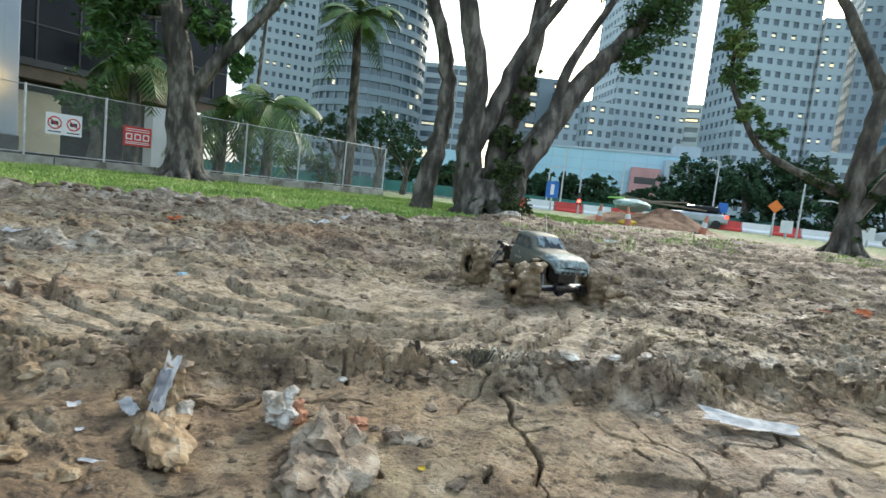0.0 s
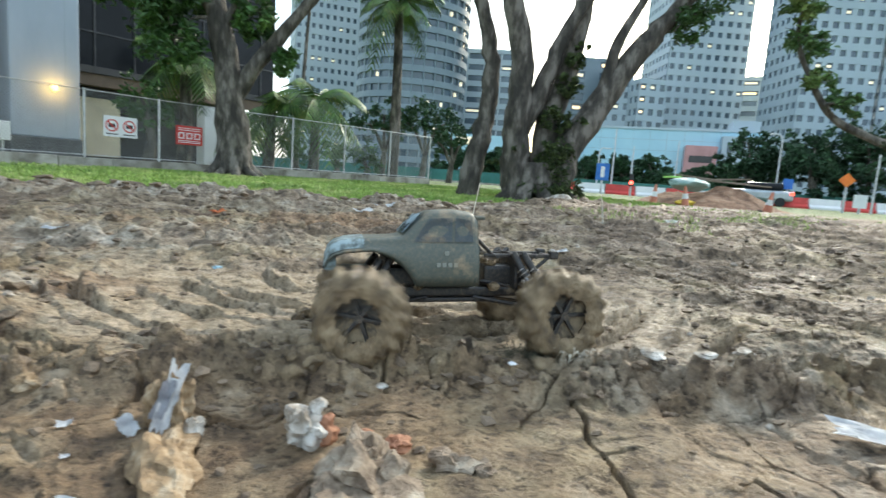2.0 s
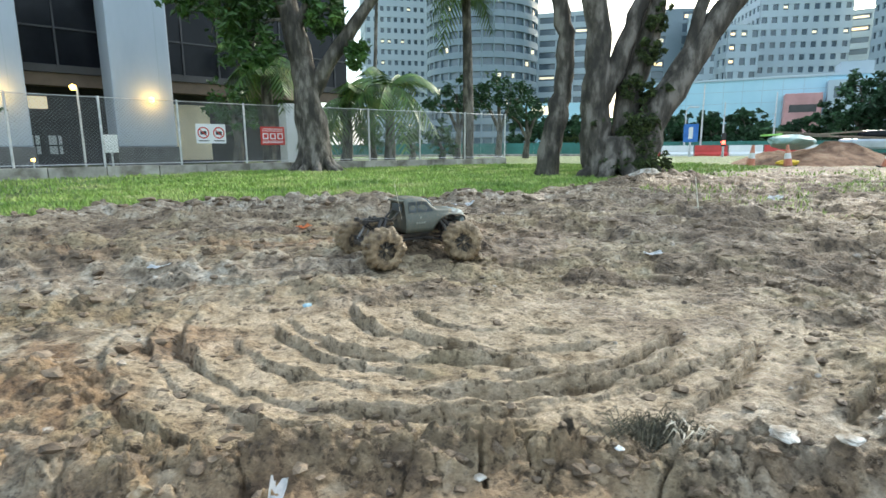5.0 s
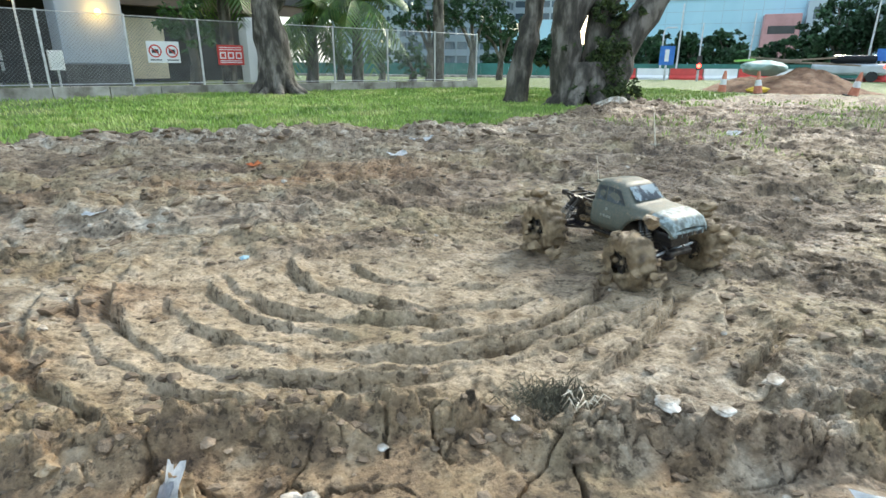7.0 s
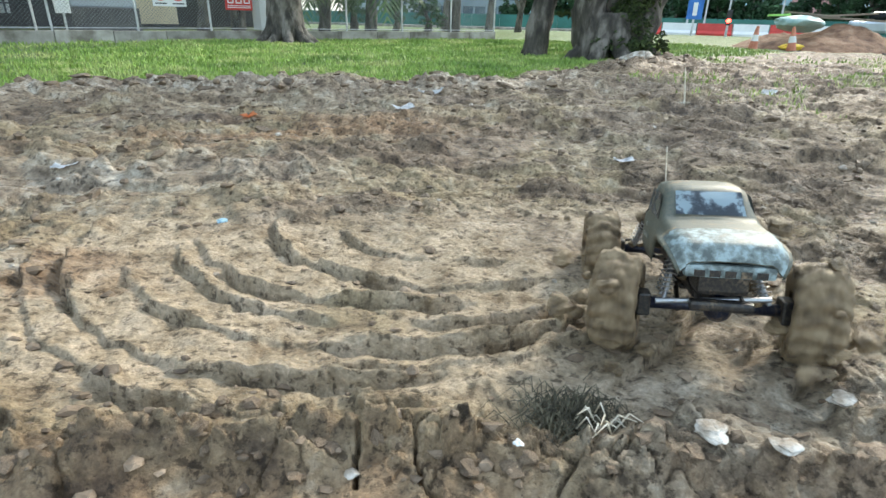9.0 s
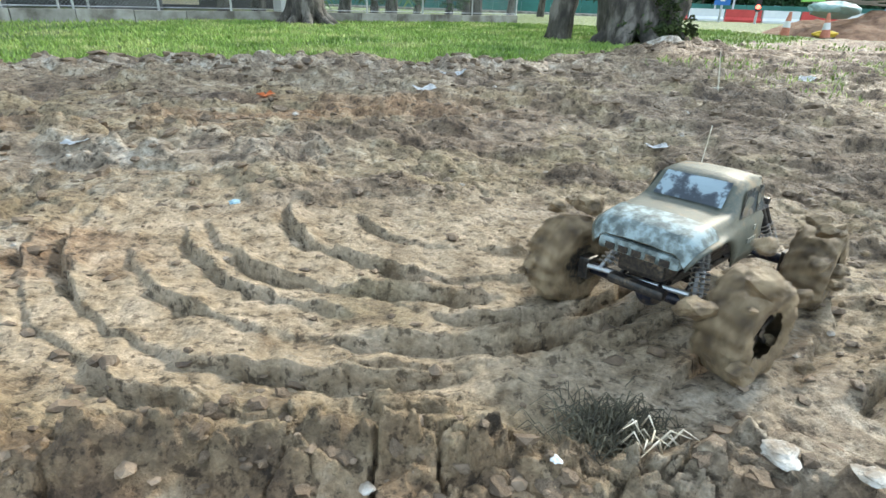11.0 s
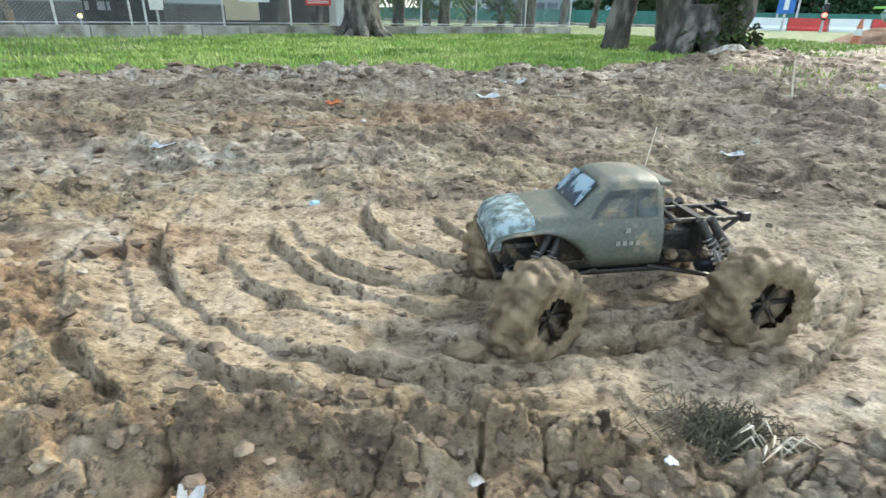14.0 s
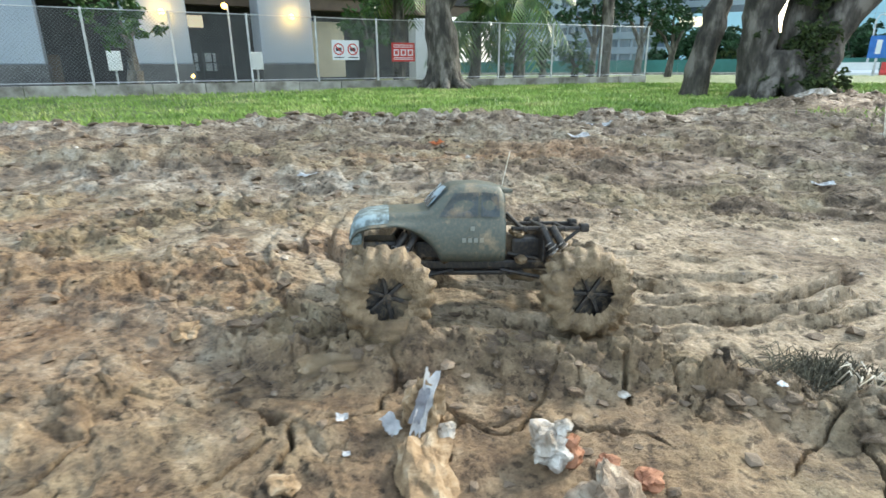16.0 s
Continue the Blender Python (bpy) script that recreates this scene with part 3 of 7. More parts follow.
def build_ground():
    cx, cy = 0.0, -0.75
    # rows out from the camera's standing place, fans of fine and coarse bearings
    rad = np.concatenate([[0.001, 0.3, 0.6], np.geomspace(0.95, 4.2, 620), np.geomspace(4.21, 12.0, 230), np.geomspace(12.2, 40, 40), np.geomspace(44, 4500, 20)])
    fine = np.radians(np.linspace(-58, 68, 900))
    coarse = np.radians(np.linspace(68, 302, 42)[1:-1])
    ang = np.concatenate([fine, coarse])
    R, A = np.meshgrid(rad, ang, indexing="ij")
    X, Y = cx + R * np.sin(A), cy + R * np.cos(A)
    Z = height(X, Y)
    n, m = R.shape
    verts = np.stack([X, Y, Z], -1).reshape(-1, 3)
    i, j = np.meshgrid(np.arange(n - 1), np.arange(m), indexing="ij")
    k = (j + 1) % m
    quads = np.stack([i * m + j, (i + 1) * m + j, (i + 1) * m + k, i * m + k], -1).reshape(-1, 4)[:, ::-1]
    me = bpy.data.meshes.new("ground")
    me.vertices.add(len(verts))
    me.vertices.foreach_set("co", verts.astype(np.float32).ravel())
    me.loops.add(quads.size)
    me.loops.foreach_set("vertex_index", quads.astype(np.int32).ravel())
    me.polygons.add(len(quads))
    me.polygons.foreach_set("loop_start", np.arange(0, quads.size, 4, dtype=np.int32))
    me.polygons.foreach_set("use_smooth", np.ones(len(quads), dtype=bool))
    me.update(calc_edges=True)
    col = me.color_attributes.new("soil", "FLOAT_COLOR", "POINT")
    x, y = verts[:, 0], verts[:, 1]
    q = y - lawn_edge(x)
    w = fbm(x, y, 0.5, 4, 91)
    pale = 0.95 * np.exp(-((q + 0.55) / 0.60) ** 2) * step(0.34, 0.50, w + 0.30) * step(8, 5, x) * (1 - 0.65 * step(1.8, 4.0, x))
    pale = np.maximum(pale, 0.8 * step(0.47, 0.66, fbm(x, y, 0.35, 4, 92)) * step(0.3, 0.8, x) * step(1.3, 0.9, y))
    pale = np.maximum(pale, 0.5 * step(0.48, 0.64, fbm(x, y, 0.8, 4, 93)) * step(2.5, 4.5, np.hypot(x, y)))
    streak = np.exp(-((y - 2.72 - 0.05 * x) / 0.26) ** 2) * step(0.4, -0.5, x)
    pale = np.maximum(pale, 0.95 * streak * step(0.28, 0.48, w))
    # wet clay on the left is paled in colour to imitate reflected sky
    pale = np.maximum(pale, 0.55 * wet_patch(x, y) * step(-0.3, -0.8, x))
    # less pale at the far right, to hold down the low sun's brightness
    pale = pale * (1 - 0.85 * step(5.5, 8, np.hypot(x, y)) * step(2.5, 4.5, x))
    tan = rut_zone(x, y) * step(0.25, 0.5, fbm(x, y, 0.3, 3, 94) + 0.1)
    soil = lawn(x, y)
    weeds = step(0.52, 0.66, fbm(x, y, 0.8, 3, 95)) * step(3.2, 4.5, x) * step(4.5, 5.5, y) * 0.55
    soil = np.maximum(soil, weeds)
    far = step(15, 26, np.hypot(x, y))
    soil = np.maximum(soil, far)
    rgba = np.stack([soil, pale * (1 - far), tan, np.ones_like(x)], -1).astype(np.float32)
    col.data.foreach_set("color", rgba.ravel())
    clay = me.color_attributes.new("clay", "FLOAT_COLOR", "POINT")
    d = np.hypot(x, y)
    v = fbm(x, y, 0.35, 4, 96)
    qr = y - ridge_line(x)
    dark = step(0.16, 0.02, qr + 0.25 * (v - 0.5)) * step(0.30, 0.52, v + 0.10) * 0.36
    # far right darkened in colour to offset grazing sun, not for wetness
    dark = np.maximum(dark, 0.95 * step(5, 8, d) * step(2.0, 4.5, x))
    dark = np.maximum(dark, 0.8 * step(0.50, 0.62, fbm(x, y * 2.2, 0.7, 4, 97)) * step(1.9, 2.4, y))
    dark = np.maximum(dark, 0.7 * step(0.5, 0.9, x) * step(0.42, 0.6, v) * step(0.95, 1.3, y))
    redz = step(0.40, 0.56, fbm(x * 0.6, y * 1.8, 0.5, 4, 98)) * np.exp(-((y - 3.62 - 0.05 * x) / 0.45) ** 2) * step(1.4, 0.2, x)
    redz = np.maximum(redz, 0.7 * step(0.54, 0.66, fbm(x, y, 0.3, 3, 99)) * step(-0.3, -0.7, x) * step(2.4, 1.8, y))
    redz = np.maximum(redz, 0.42 * step(0.08, -0.04, qr + 0.2 * (v - 0.5)) * step(0.30, 0.55, fbm(x, y, 0.25, 3, 103)))
    dark = dark * (1 - 0.9 * np.exp(-((q + 0.55) / 0.60) ** 2) * step(4.0, 1.8, x)) * (1 - 0.8 * streak)
    lane = 1 - soil
    rgba = np.stack([dark * lane, redz * lane * 0.85, wet_patch(x, y) * lane, np.ones_like(x)], -1).astype(np.float32)
    clay.data.foreach_set("color", rgba.ravel())
    me.materials.append(MUD)
    ob = new("ground", me)
    tagged(ob, "churned brown clay mud with ruts and cracks, running into a lawn", "ground", kind="structure")
    return ob


build_ground()


GX, GY = np.meshgrid(np.arange(-1.3, 2.3, 0.02), np.arange(0.3, 3.6, 0.02), indexing="ij")
GZ = height(GX, GY)


def ground_z(x, y):
    i, j = round((x + 1.3) / 0.02), round((y - 0.3) / 0.02)
    if 0 <= i < GZ.shape[0] and 0 <= j < GZ.shape[1]:
        return float(GZ[i, j])
    return float(height(np.array([float(x)]), np.array([float(y)]))[0])


def build_grass():
    """Lawn blades, many short bent slivers in one mesh."""
    rng = np.random.default_rng(5)
    n = 110000
    u = rng.random(n)
    y = 5.0 + 13.5 * u ** 1.5
    x = -13 + 24 * rng.random(n)
    x = np.where(rng.random(n) < 0.5, x, -4.5 + 11 * rng.random(n))
    keep = (lawn(x, y) > 0.35 + 0.5 * rng.random(n)) & (y < 20.0 + 0.55 * x)
    weeds = rng.random((9000, 2)) * (9, 6) + (3.0, 4.0)
    wx, wy = weeds[:, 0], weeds[:, 1]
    wk = (fbm(wx, wy, 0.8, 3, 95) > 0.56) & (rng.random(len(wx)) < 0.8)
    x, y = np.concatenate([x[keep], wx[wk]]), np.concatenate([y[keep], wy[wk]])
    z = height(x, y) - 0.005
    n = len(x)
    h = (0.022 + 0.034 * rng.random(n)) * (1 + 0.05 * y)
    w = 0.004 * (1 + 0.16 * y)
    a = rng.random(n) * 2 * math.pi
    lean = rng.random(n) * 0.9
    b = rng.random(n) * 2 * math.pi
    dx, dy = np.cos(a) * w, np.sin(a) * w
    lx, ly = np.cos(b) * lean * h, np.sin(b) * lean * h
    p = np.stack([np.stack([x - dx, y - dy, z], -1), np.stack([x + dx, y + dy, z], -1),
                  np.stack([x + lx * 0.4 + dx * 0.7, y + ly * 0.4 + dy * 0.7, z + h * 0.6], -1),
                  np.stack([x + lx * 0.4 - dx * 0.7, y + ly * 0.4 - dy * 0.7, z + h * 0.6], -1),
                  np.stack([x + lx, y + ly, z + h], -1)], 1).reshape(-1, 3)
    k = np.arange(n)[:, None] * 5
    me = bpy.data.meshes.new("grass")
    quads = (k + np.array([[0, 1, 2, 3]]))
    tris = (k + np.array([[3, 2, 4]]))
    me.vertices.add(len(p))
    me.vertices.foreach_set("co", p.astype(np.float32).ravel())
    loops = np.concatenate([quads.ravel(), tris.ravel()]).astype(np.int32)
    me.loops.add(len(loops))
    me.loops.foreach_set("vertex_index", loops)
    me.polygons.add(2 * n)
    me.polygons.foreach_set("loop_start", np.concatenate([np.arange(n) * 4, n * 4 + np.arange(n) * 3]).astype(np.int32))
    me.update(calc_edges=True)
    me.materials.append(GRASS)
    tagged(new("grass", me), "short green lawn grass with pale dry tips", "grass", kind="stuff")


build_grass()


def build_clods():
    """Loose crumbs and clods strewn over the mud, one joined mesh."""
    rng = random.Random(8)
    base = []
    for s in range(6):
        bm = bmesh.new()
        bmesh.ops.create_icosphere(bm, subdivisions=1, radius=1)
        for v in bm.verts:
            v.co *= 1 + 0.9 * noise.noise(v.co * 1.7 + Vector((s * 5, 0, 0)))
        base.append((np.array([v.co[:] for v in bm.verts]), np.array([[v.index for v in f.verts] for f in bm.faces])))
        bm.free()
    spots = []
    for _ in range(2600):
        d = 0.55 + 5.2 * rng.random() ** 1.3
        an = radians(rng.uniform(-55, 68))
        x, y = d * math.sin(an), d * math.cos(an) - 0.1
        s = rng.choice((0.004, 0.006, 0.008, 0.012)) * (0.7 + 0.32 * d) * rng.uniform(0.6, 1.3)
        if y < 0.85 and rng.random() < 0.8:
            continue
        if math.hypot(x - RUT_X, y - RUT_Y) < 1.0 and y < 2.1 and rng.random() < 0.7:
            continue
        spots.append((x, y, s))
    for _ in range(420):
        x = rng.uniform(-4.5, 6.5)
        y = float(lawn_edge(np.array([x]))[0]) - 0.45 + rng.gauss(0, 0.28)
        spots.append((x, y, rng.uniform(0.015, 0.055)))
    xy = np.array(spots)
    zs = height(xy[:, 0], xy[:, 1])
    vs, fs, k = [], [], 0
    for (x, y, s), z in zip(spots, zs):
        v, f = base[rng.randrange(6)]
        m = np.array(Euler((rng.random() * 6, rng.random() * 6, rng.random() * 6)).to_matrix())
        q = v @ m * np.array([s * rng.uniform(0.8, 1.6), s, s * 0.6]) + np.array([x, y, z + s * 0.25])
        vs.append(q)
        fs.append(f + k)
        k += len(v)
    ob = from_lists("clods", np.concatenate(vs), np.concatenate(fs), CLOD)
    tagged(ob, "loose crumbs and clods of brown clay on the mud", "clods", kind="stuff")


build_clods()


def build_big_clods():
    """Separate clods of clay that can be told apart."""
    rng = random.Random(18)
    kinds = []
    for s in range(9):
        bm = bmesh.new()
        bmesh.ops.create_icosphere(bm, subdivisions=2, radius=1)
        for v in bm.verts:
            c = v.co.copy()
            q = noise.cell_vector(c * 1.2 + Vector((s * 2.3, 2, 3)))
            v.co = c * (1 + 0.7 * noise.noise(c * 1.3 + Vector((s * 5, 0, 0))) + 0.3 * noise.noise(c * 3.5)) + (q - Vector((0.5, 0.5, 0.5))) * 0.35
        me = bpy.data.meshes.new("mud_clod")
        bm.to_mesh(me)
        bm.free()
        me.materials.append(CLOD)
        kinds.append(me)
    for i in range(150):
        d = 0.95 + 4.6 * rng.random() ** 1.2
        an = radians(rng.uniform(-50, 64))
        x, y = d * math.sin(an), d * math.cos(an) - 0.1
        if i < 45:
            x = rng.uniform(-0.7, 0.95)
            y = float(ridge_line(np.array([x]))[0]) + rng.gauss(0.03, 0.05)
            s = rng.uniform(0.008, 0.017)
        else:
            s = rng.uniform(0.010, 0.021) * (0.7 + 0.32 * d)
            if y < 0.85:
                continue
            if np.hypot(x - RUT_X, y - RUT_Y) < 1.05 and y < 2.3:
                continue
        ob = new("mud_clod", kinds[rng.randrange(9)])
        ob.matrix_basis = pose(x, y, ground_z(x, y) - s * 0.05, rng.uniform(-20, 20), rng.uniform(-20, 20), rng.uniform(0, 360)) @ Matrix.Diagonal((s * rng.uniform(0.9, 1.7), s, s * 0.65, 1))
        tagged(ob, "broken clod of brown clay on the churned mud", "clod", "clods of clay")


build_big_clods()


# ---- fence on its low wall ----
FENCE = [(-15.5, 5.9), (-8.8, 11.3), (-3.5, 15.2), (4.5, 19.7)]
FENCE_H = 1.78


def build_fence():
    fence = thing("metal_fence", pose(0, 0, 0), "grey wire mesh fence with steel posts on a low concrete wall", "fence")
    pts = [Vector((*p, 0)) for p in FENCE]
    chunks = []
    for a0, b0 in zip(pts, pts[1:]):
        d = b0 - a0
        n = max(1, round(d.length / 1.75))
        for i in range(n + (b0 is pts[-1])):
            p = a0 + d * i / n
            v, f = tube([p + Vector((0, 0, 0.2)), p + Vector((0, 0, FENCE_H + 0.03))], [0.026, 0.026], 8)
            from_lists("post", v, f, STEEL, fence, smooth=False)
        u = d.normalized()
        for z in (0.32, FENCE_H):
            v, f = tube([a0 + Vector((0, 0, z)), b0 + Vector((0, 0, z))], [0.010, 0.010], 5)
            from_lists("rail", v, f, STEEL, fence)
        # crossing wires
        hgt = FENCE_H - 0.28
        s = -hgt
        while s < d.length:
            for sign in (1, -1):
                lo, hi = (s, s + hgt) if sign > 0 else (s + hgt, s)
                q0, q1 = a0 + u * lo + Vector((0, 0, 0.28)), a0 + u * hi + Vector((0, 0, FENCE_H))
                lo_t, hi_t = 0.0, 1.0
                for val in (0.0, d.length):
                    t = (val - lo) / (hi - lo)
                    if (val == 0.0) == (hi > lo):
                        lo_t = max(lo_t, t)
                    else:
                        hi_t = min(hi_t, t)
                if hi_t > lo_t:
                    chunks.append(tube([q0.lerp(q1, lo_t), q0.lerp(q1, hi_t)], [0.0032, 0.0032], 3, cap=False))
            s += 0.075
    v, f = join_lists(chunks)
    tagged(from_lists("wire_mesh", v, f, WIRE, fence), "woven wire mesh")
    # low wall in blocks
    wall = thing("low_wall", pose(0, 0, 0), "low weathered concrete kerb wall under the fence", "wall", kind="structure")
    for a0, b0 in zip(pts, pts[1:]):
        d = b0 - a0
        an = math.atan2(d.y, d.x)
        n = max(1, round(d.length / 1.15))
        for i in range(n):
            p = a0 + d * (i + 0.5) / n
            w = d.length / n * 0.5 - 0.008
            hh = 0.27 + 0.02 * noise.noise(p * 3)
            boxed("block", (-w, -0.11, -0.1, w, 0.11, hh), CONCRETE, wall, m=pose(p.x, p.y, 0, 0, 0, math.degrees(an)), bevel=0.012)


build_fence()


def fence_at(az, off=-0.06):
    """The place where the bearing meets the fence, and the fence's angle there."""
    for (x0, y0), (x1, y1) in zip(FENCE, FENCE[1:]):
        b = bearing(az, 1)
        o = Vector((-0.18, -0.1))
        den = b.x * (y1 - y0) - b.y * (x1 - x0)
        s = ((x0 - o.x) * (y1 - y0) - (y0 - o.y) * (x1 - x0)) / den
        p = o + Vector((b.x, b.y)) * s
        if min(x0, x1) <= p.x <= max(x0, x1):
            an = math.atan2(y1 - y0, x1 - x0)
            return pose(p.x - math.sin(an) * off * -1, p.y + math.cos(an) * off, 0, 0, 0, math.degrees(an))


def build_signs():
    m = fence_at(-15.1)
    s = thing("warning_sign", m @ pose(0, 0, 0.78), "white board with two round prohibition symbols, wired to the fence", "sign")
    boxed("board", (-0.37, -0.012, 0, 0.37, 0.0, 0.48), WHITE, s, bevel=0.004)
    for x in (-0.19, 0.19):
        bm = bmesh.new()
        for i in range(24):
            a0, a1 = 2 * math.pi * i / 24, 2 * math.pi * (i + 1) / 24
            q = [bm.verts.new((x + r * math.cos(t), -0.016, 0.26 + r * math.sin(t))) for r, t in ((0.115, a0), (0.115, a1), (0.145, a1), (0.145, a0))]
            bm.faces.new(q)
        box(bm, -0.13, -0.0165, -0.012, 0.13, -0.0145, 0.012, m=pose(x, 0, 0.26, 0, 45, 0))
        part("ring", bm, REDP, s, "red prohibition ring")
        boxed("symbol", (x - 0.075, -0.015, 0.215, x + 0.075, -0.013, 0.30), BLACKP, s, "black symbol")
        boxed("caption_bar", (x - 0.13, -0.015, 0.05, x + 0.13, -0.013, 0.075), BLACKP, s)
    m = fence_at(-9.6)
    s = thing("danger_sign", m @ pose(0, 0, 0.74), "red board with white symbols and small writing on the fence", "sign")
    boxed("board", (-0.33, -0.012, 0, 0.33, 0.0, 0.48), REDP, s, bevel=0.004)
    for x in (-0.2, 0.0, 0.2):
        boxed("panel", (x - 0.075, -0.016, 0.15, x + 0.075, -0.013, 0.31), WHITE, s)
        boxed("symbol", (x - 0.045, -0.019, 0.18, x + 0.045, -0.0165, 0.28), REDP, s)
    for z in (0.05, 0.09, 0.36, 0.41):
        boxed("writing_bar", (-0.28, -0.016, z, 0.28, -0.013, z + 0.018), WHITE, s)


build_signs()


# ---- office block behind the fence ----
def build_office():
    """Local x runs along the front to the right, y goes into the building."""
    M = pose(-8.75, 21.6, 0, 0, 0, 37)
    o = thing("office_block", M, "dark glass office block with tall pale columns", "building")
    columns = (-8.5, -4.15, 0.30)
    for x in columns:
        c = boxed("column", (x - 1.0, -0.2, 0.75, x + 1.0, 1.1, 26), WHITECOL, o, "pale grey clad column", bevel=0.05)
        boxed("plinth", (x - 1.04, -0.25, -0.2, x + 1.04, 1.15, 0.75), PLINTH, c, "dark stone plinth", bevel=0.03)
        for z in (6.2, 11.4, 16.6):
            boxed("joint", (x - 1.005, -0.206, z, x + 1.005, 1.05, z + 0.03), MULLION, c)
        boxed("joint", (x + 0.55, -0.205, 0.76, x + 0.58, -0.19, 26), TOWERGREY, c)
    # curtain wall above the porch
    boxed("curtain_wall", (-24, 1.9, 3.6, 10.5, 2.6, 26), DARKGLASS, o, "dark reflecting glass")
    items = []
    for i in range(24):
        x = -23.6 + i * 1.45
        items.append((x - 0.03, 1.83, 3.6, x + 0.03, 1.905, 26))
    for z in (3.6, 4.9, 6.4, 7.9, 9.4, 10.9, 12.4, 13.9, 15.4, 16.9, 18.4):
        items.append((-24, 1.84, z, 10.5, 1.904, z + 0.06))
    v, f = boxes_lists(items)
    tagged(from_lists("mullion_grid", v, f, MULLION, o), "dark metal mullions", kind="stuff")
    # soffit and back wall take the recess colour, porch shade included
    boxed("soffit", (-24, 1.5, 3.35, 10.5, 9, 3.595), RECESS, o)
    boxed("porch_beam", (-5, 1.6, 2.9, 10.4, 2.1, 3.34), BROWNWALL, o, "brown porch beam")
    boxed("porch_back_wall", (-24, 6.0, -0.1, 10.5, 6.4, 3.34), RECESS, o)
    boxed("low_wall_panel", (-24, 2.2, -0.1, -7.2, 2.5, 1.1), BROWNWALL, o, "brown low wall")
    boxed("lit_panel", (1.7, 2.4, 0.2, 3.6, 2.6, 2.5), CREAM, o, "wall panel with warm lamplight put into its cream colour")
    boxed("door", (6.6, 1.2, 0.0, 7.7, 1.9, 2.7), WHITE, o, "white door surround", bevel=0.02)
    boxed("notice", (-2.4, 5.9, 2.35, -1.7, 5.98, 2.85), ROOMLIGHT, o, "lit notice by the porch")
    for k in range(9):
        x = -4.1 + k * 0.36
        v, f = tube([(x, 3.2, 0), (x, 3.2, 1.5)], [0.03, 0.03], 6)
        from_lists("gate_bar", v, f, MULLION, o)
    for z in (0.15, 0.8, 1.45):
        boxed("gate_rail", (-4.2, 3.17, z, -1.1, 3.23, z + 0.05), MULLION, o)
    for x in (-3.6, -2.9, -2.2):
        boxed("gate_pane", (x, 3.35, 0.5, x + 0.42, 3.37, 1.2), WHITE, o, "pale notice panel")
    for x, z in ((-3.95, 2.42), (0.50, 2.42)):
        l = thing("wall_lamp", M @ pose(x, -0.3, z), "glowing warm wall lamp on a column", "lamp", "column lamps")
        bm = bmesh.new()
        bmesh.ops.create_uvsphere(bm, u_segments=16, v_segments=10, radius=0.11)
        part("globe", bm, LAMPGLOW, l, "glowing globe", smooth=True)
        boxed("bracket", (-0.04, 0.06, -0.05, 0.04, 0.12, 0.05), STEEL, l)
        d = bpy.data.lights.new("lamp_light", "POINT")
        d.energy, d.color, d.shadow_soft_size = 24, (1.0, 0.55, 0.14), 0.12
        ob = new("lamp_light", d)
        ob.matrix_world = M @ pose(x, -0.62, z)
    post = thing("lamp_post", M @ pose(-2.0, -1.4, 0), "thin lamp post with a lit head", "lamp")
    v, f = tube([(0, 0, 0), (0, 0, 2.6)], [0.035, 0.03], 8)
    from_lists("pole", v, f, STEEL, post)
    bm = bmesh.new()
    bmesh.ops.create_uvsphere(bm, u_segments=14, v_segments=8, radius=0.10, matrix=pose(-0.1, 0, 2.6))
    part("globe", bm, LAMPGLOW, post, "glowing lamp head", smooth=True)
    for x in (-5.6, -1.1):
        b = thing("utility_box", M @ pose(x, -0.9, 0), "small pale metal box on a post", "box")
        boxed("body", (-0.2, -0.1, 0.55, 0.2, 0.1, 1.15), WHITE, b, bevel=0.02)
        boxed("leg", (-0.03, -0.03, 0, 0.03, 0.03, 0.55), STEEL, b)
    g = thing("ground_lamp", M @ pose(-3.4, -1.6, 0), "small bright lamp near the ground", "lamp")
    bm = bmesh.new()
    bmesh.ops.create_uvsphere(bm, u_segments=12, v_segments=8, radius=0.06, matrix=pose(0, 0, 0.35))
    part("globe", bm, LAMPGLOW, g, smooth=True)
    boxed("spike", (-0.02, -0.02, -0.05, 0.02, 0.02, 0.3), STEEL, g)


build_office()


# ---- trees ----
def leaves(clusters, size, seed, aspect=0.45, droop=0.3):
    """Small bent leaves round cluster centres (place, radius, count), as lists."""
    rng = random.Random(seed)
    vs, fs = [], []
    for (cx, cy, cz), rad, count in clusters:
        # twigs' tips inside the cluster gather the leaves in tufts
        tips = []
        for _ in range(max(4, count // 22)):
            d = Vector((rng.gauss(0, 1), rng.gauss(0, 1), rng.gauss(0, 0.75))).normalized() * rad * rng.uniform(0.25, 1.0) ** 0.6
            tips.append(Vector((cx, cy, cz)) + d)
        for _ in range(count):
            p = rng.choice(tips) + Vector((rng.gauss(0, 1), rng.gauss(0, 1), rng.gauss(0, 0.8))) * rad * 0.13
            s = size * rng.uniform(0.6, 1.35)
            m = Euler((rng.uniform(-1.0, 1.0), rng.uniform(-0.8, 0.8), rng.random() * 6.3)).to_matrix()
            w = s * aspect
            k = len(vs)
            for q in ((-s * 0.5, 0, 0), (0, -w * 0.5, 0.06 * s), (s * 0.5, 0, -droop * s), (0, w * 0.5, 0.06 * s)):
                vs.append(p + m @ Vector(q))
            fs += [(k, k + 1, k + 2), (k, k + 2, k + 3)]
    return vs, fs


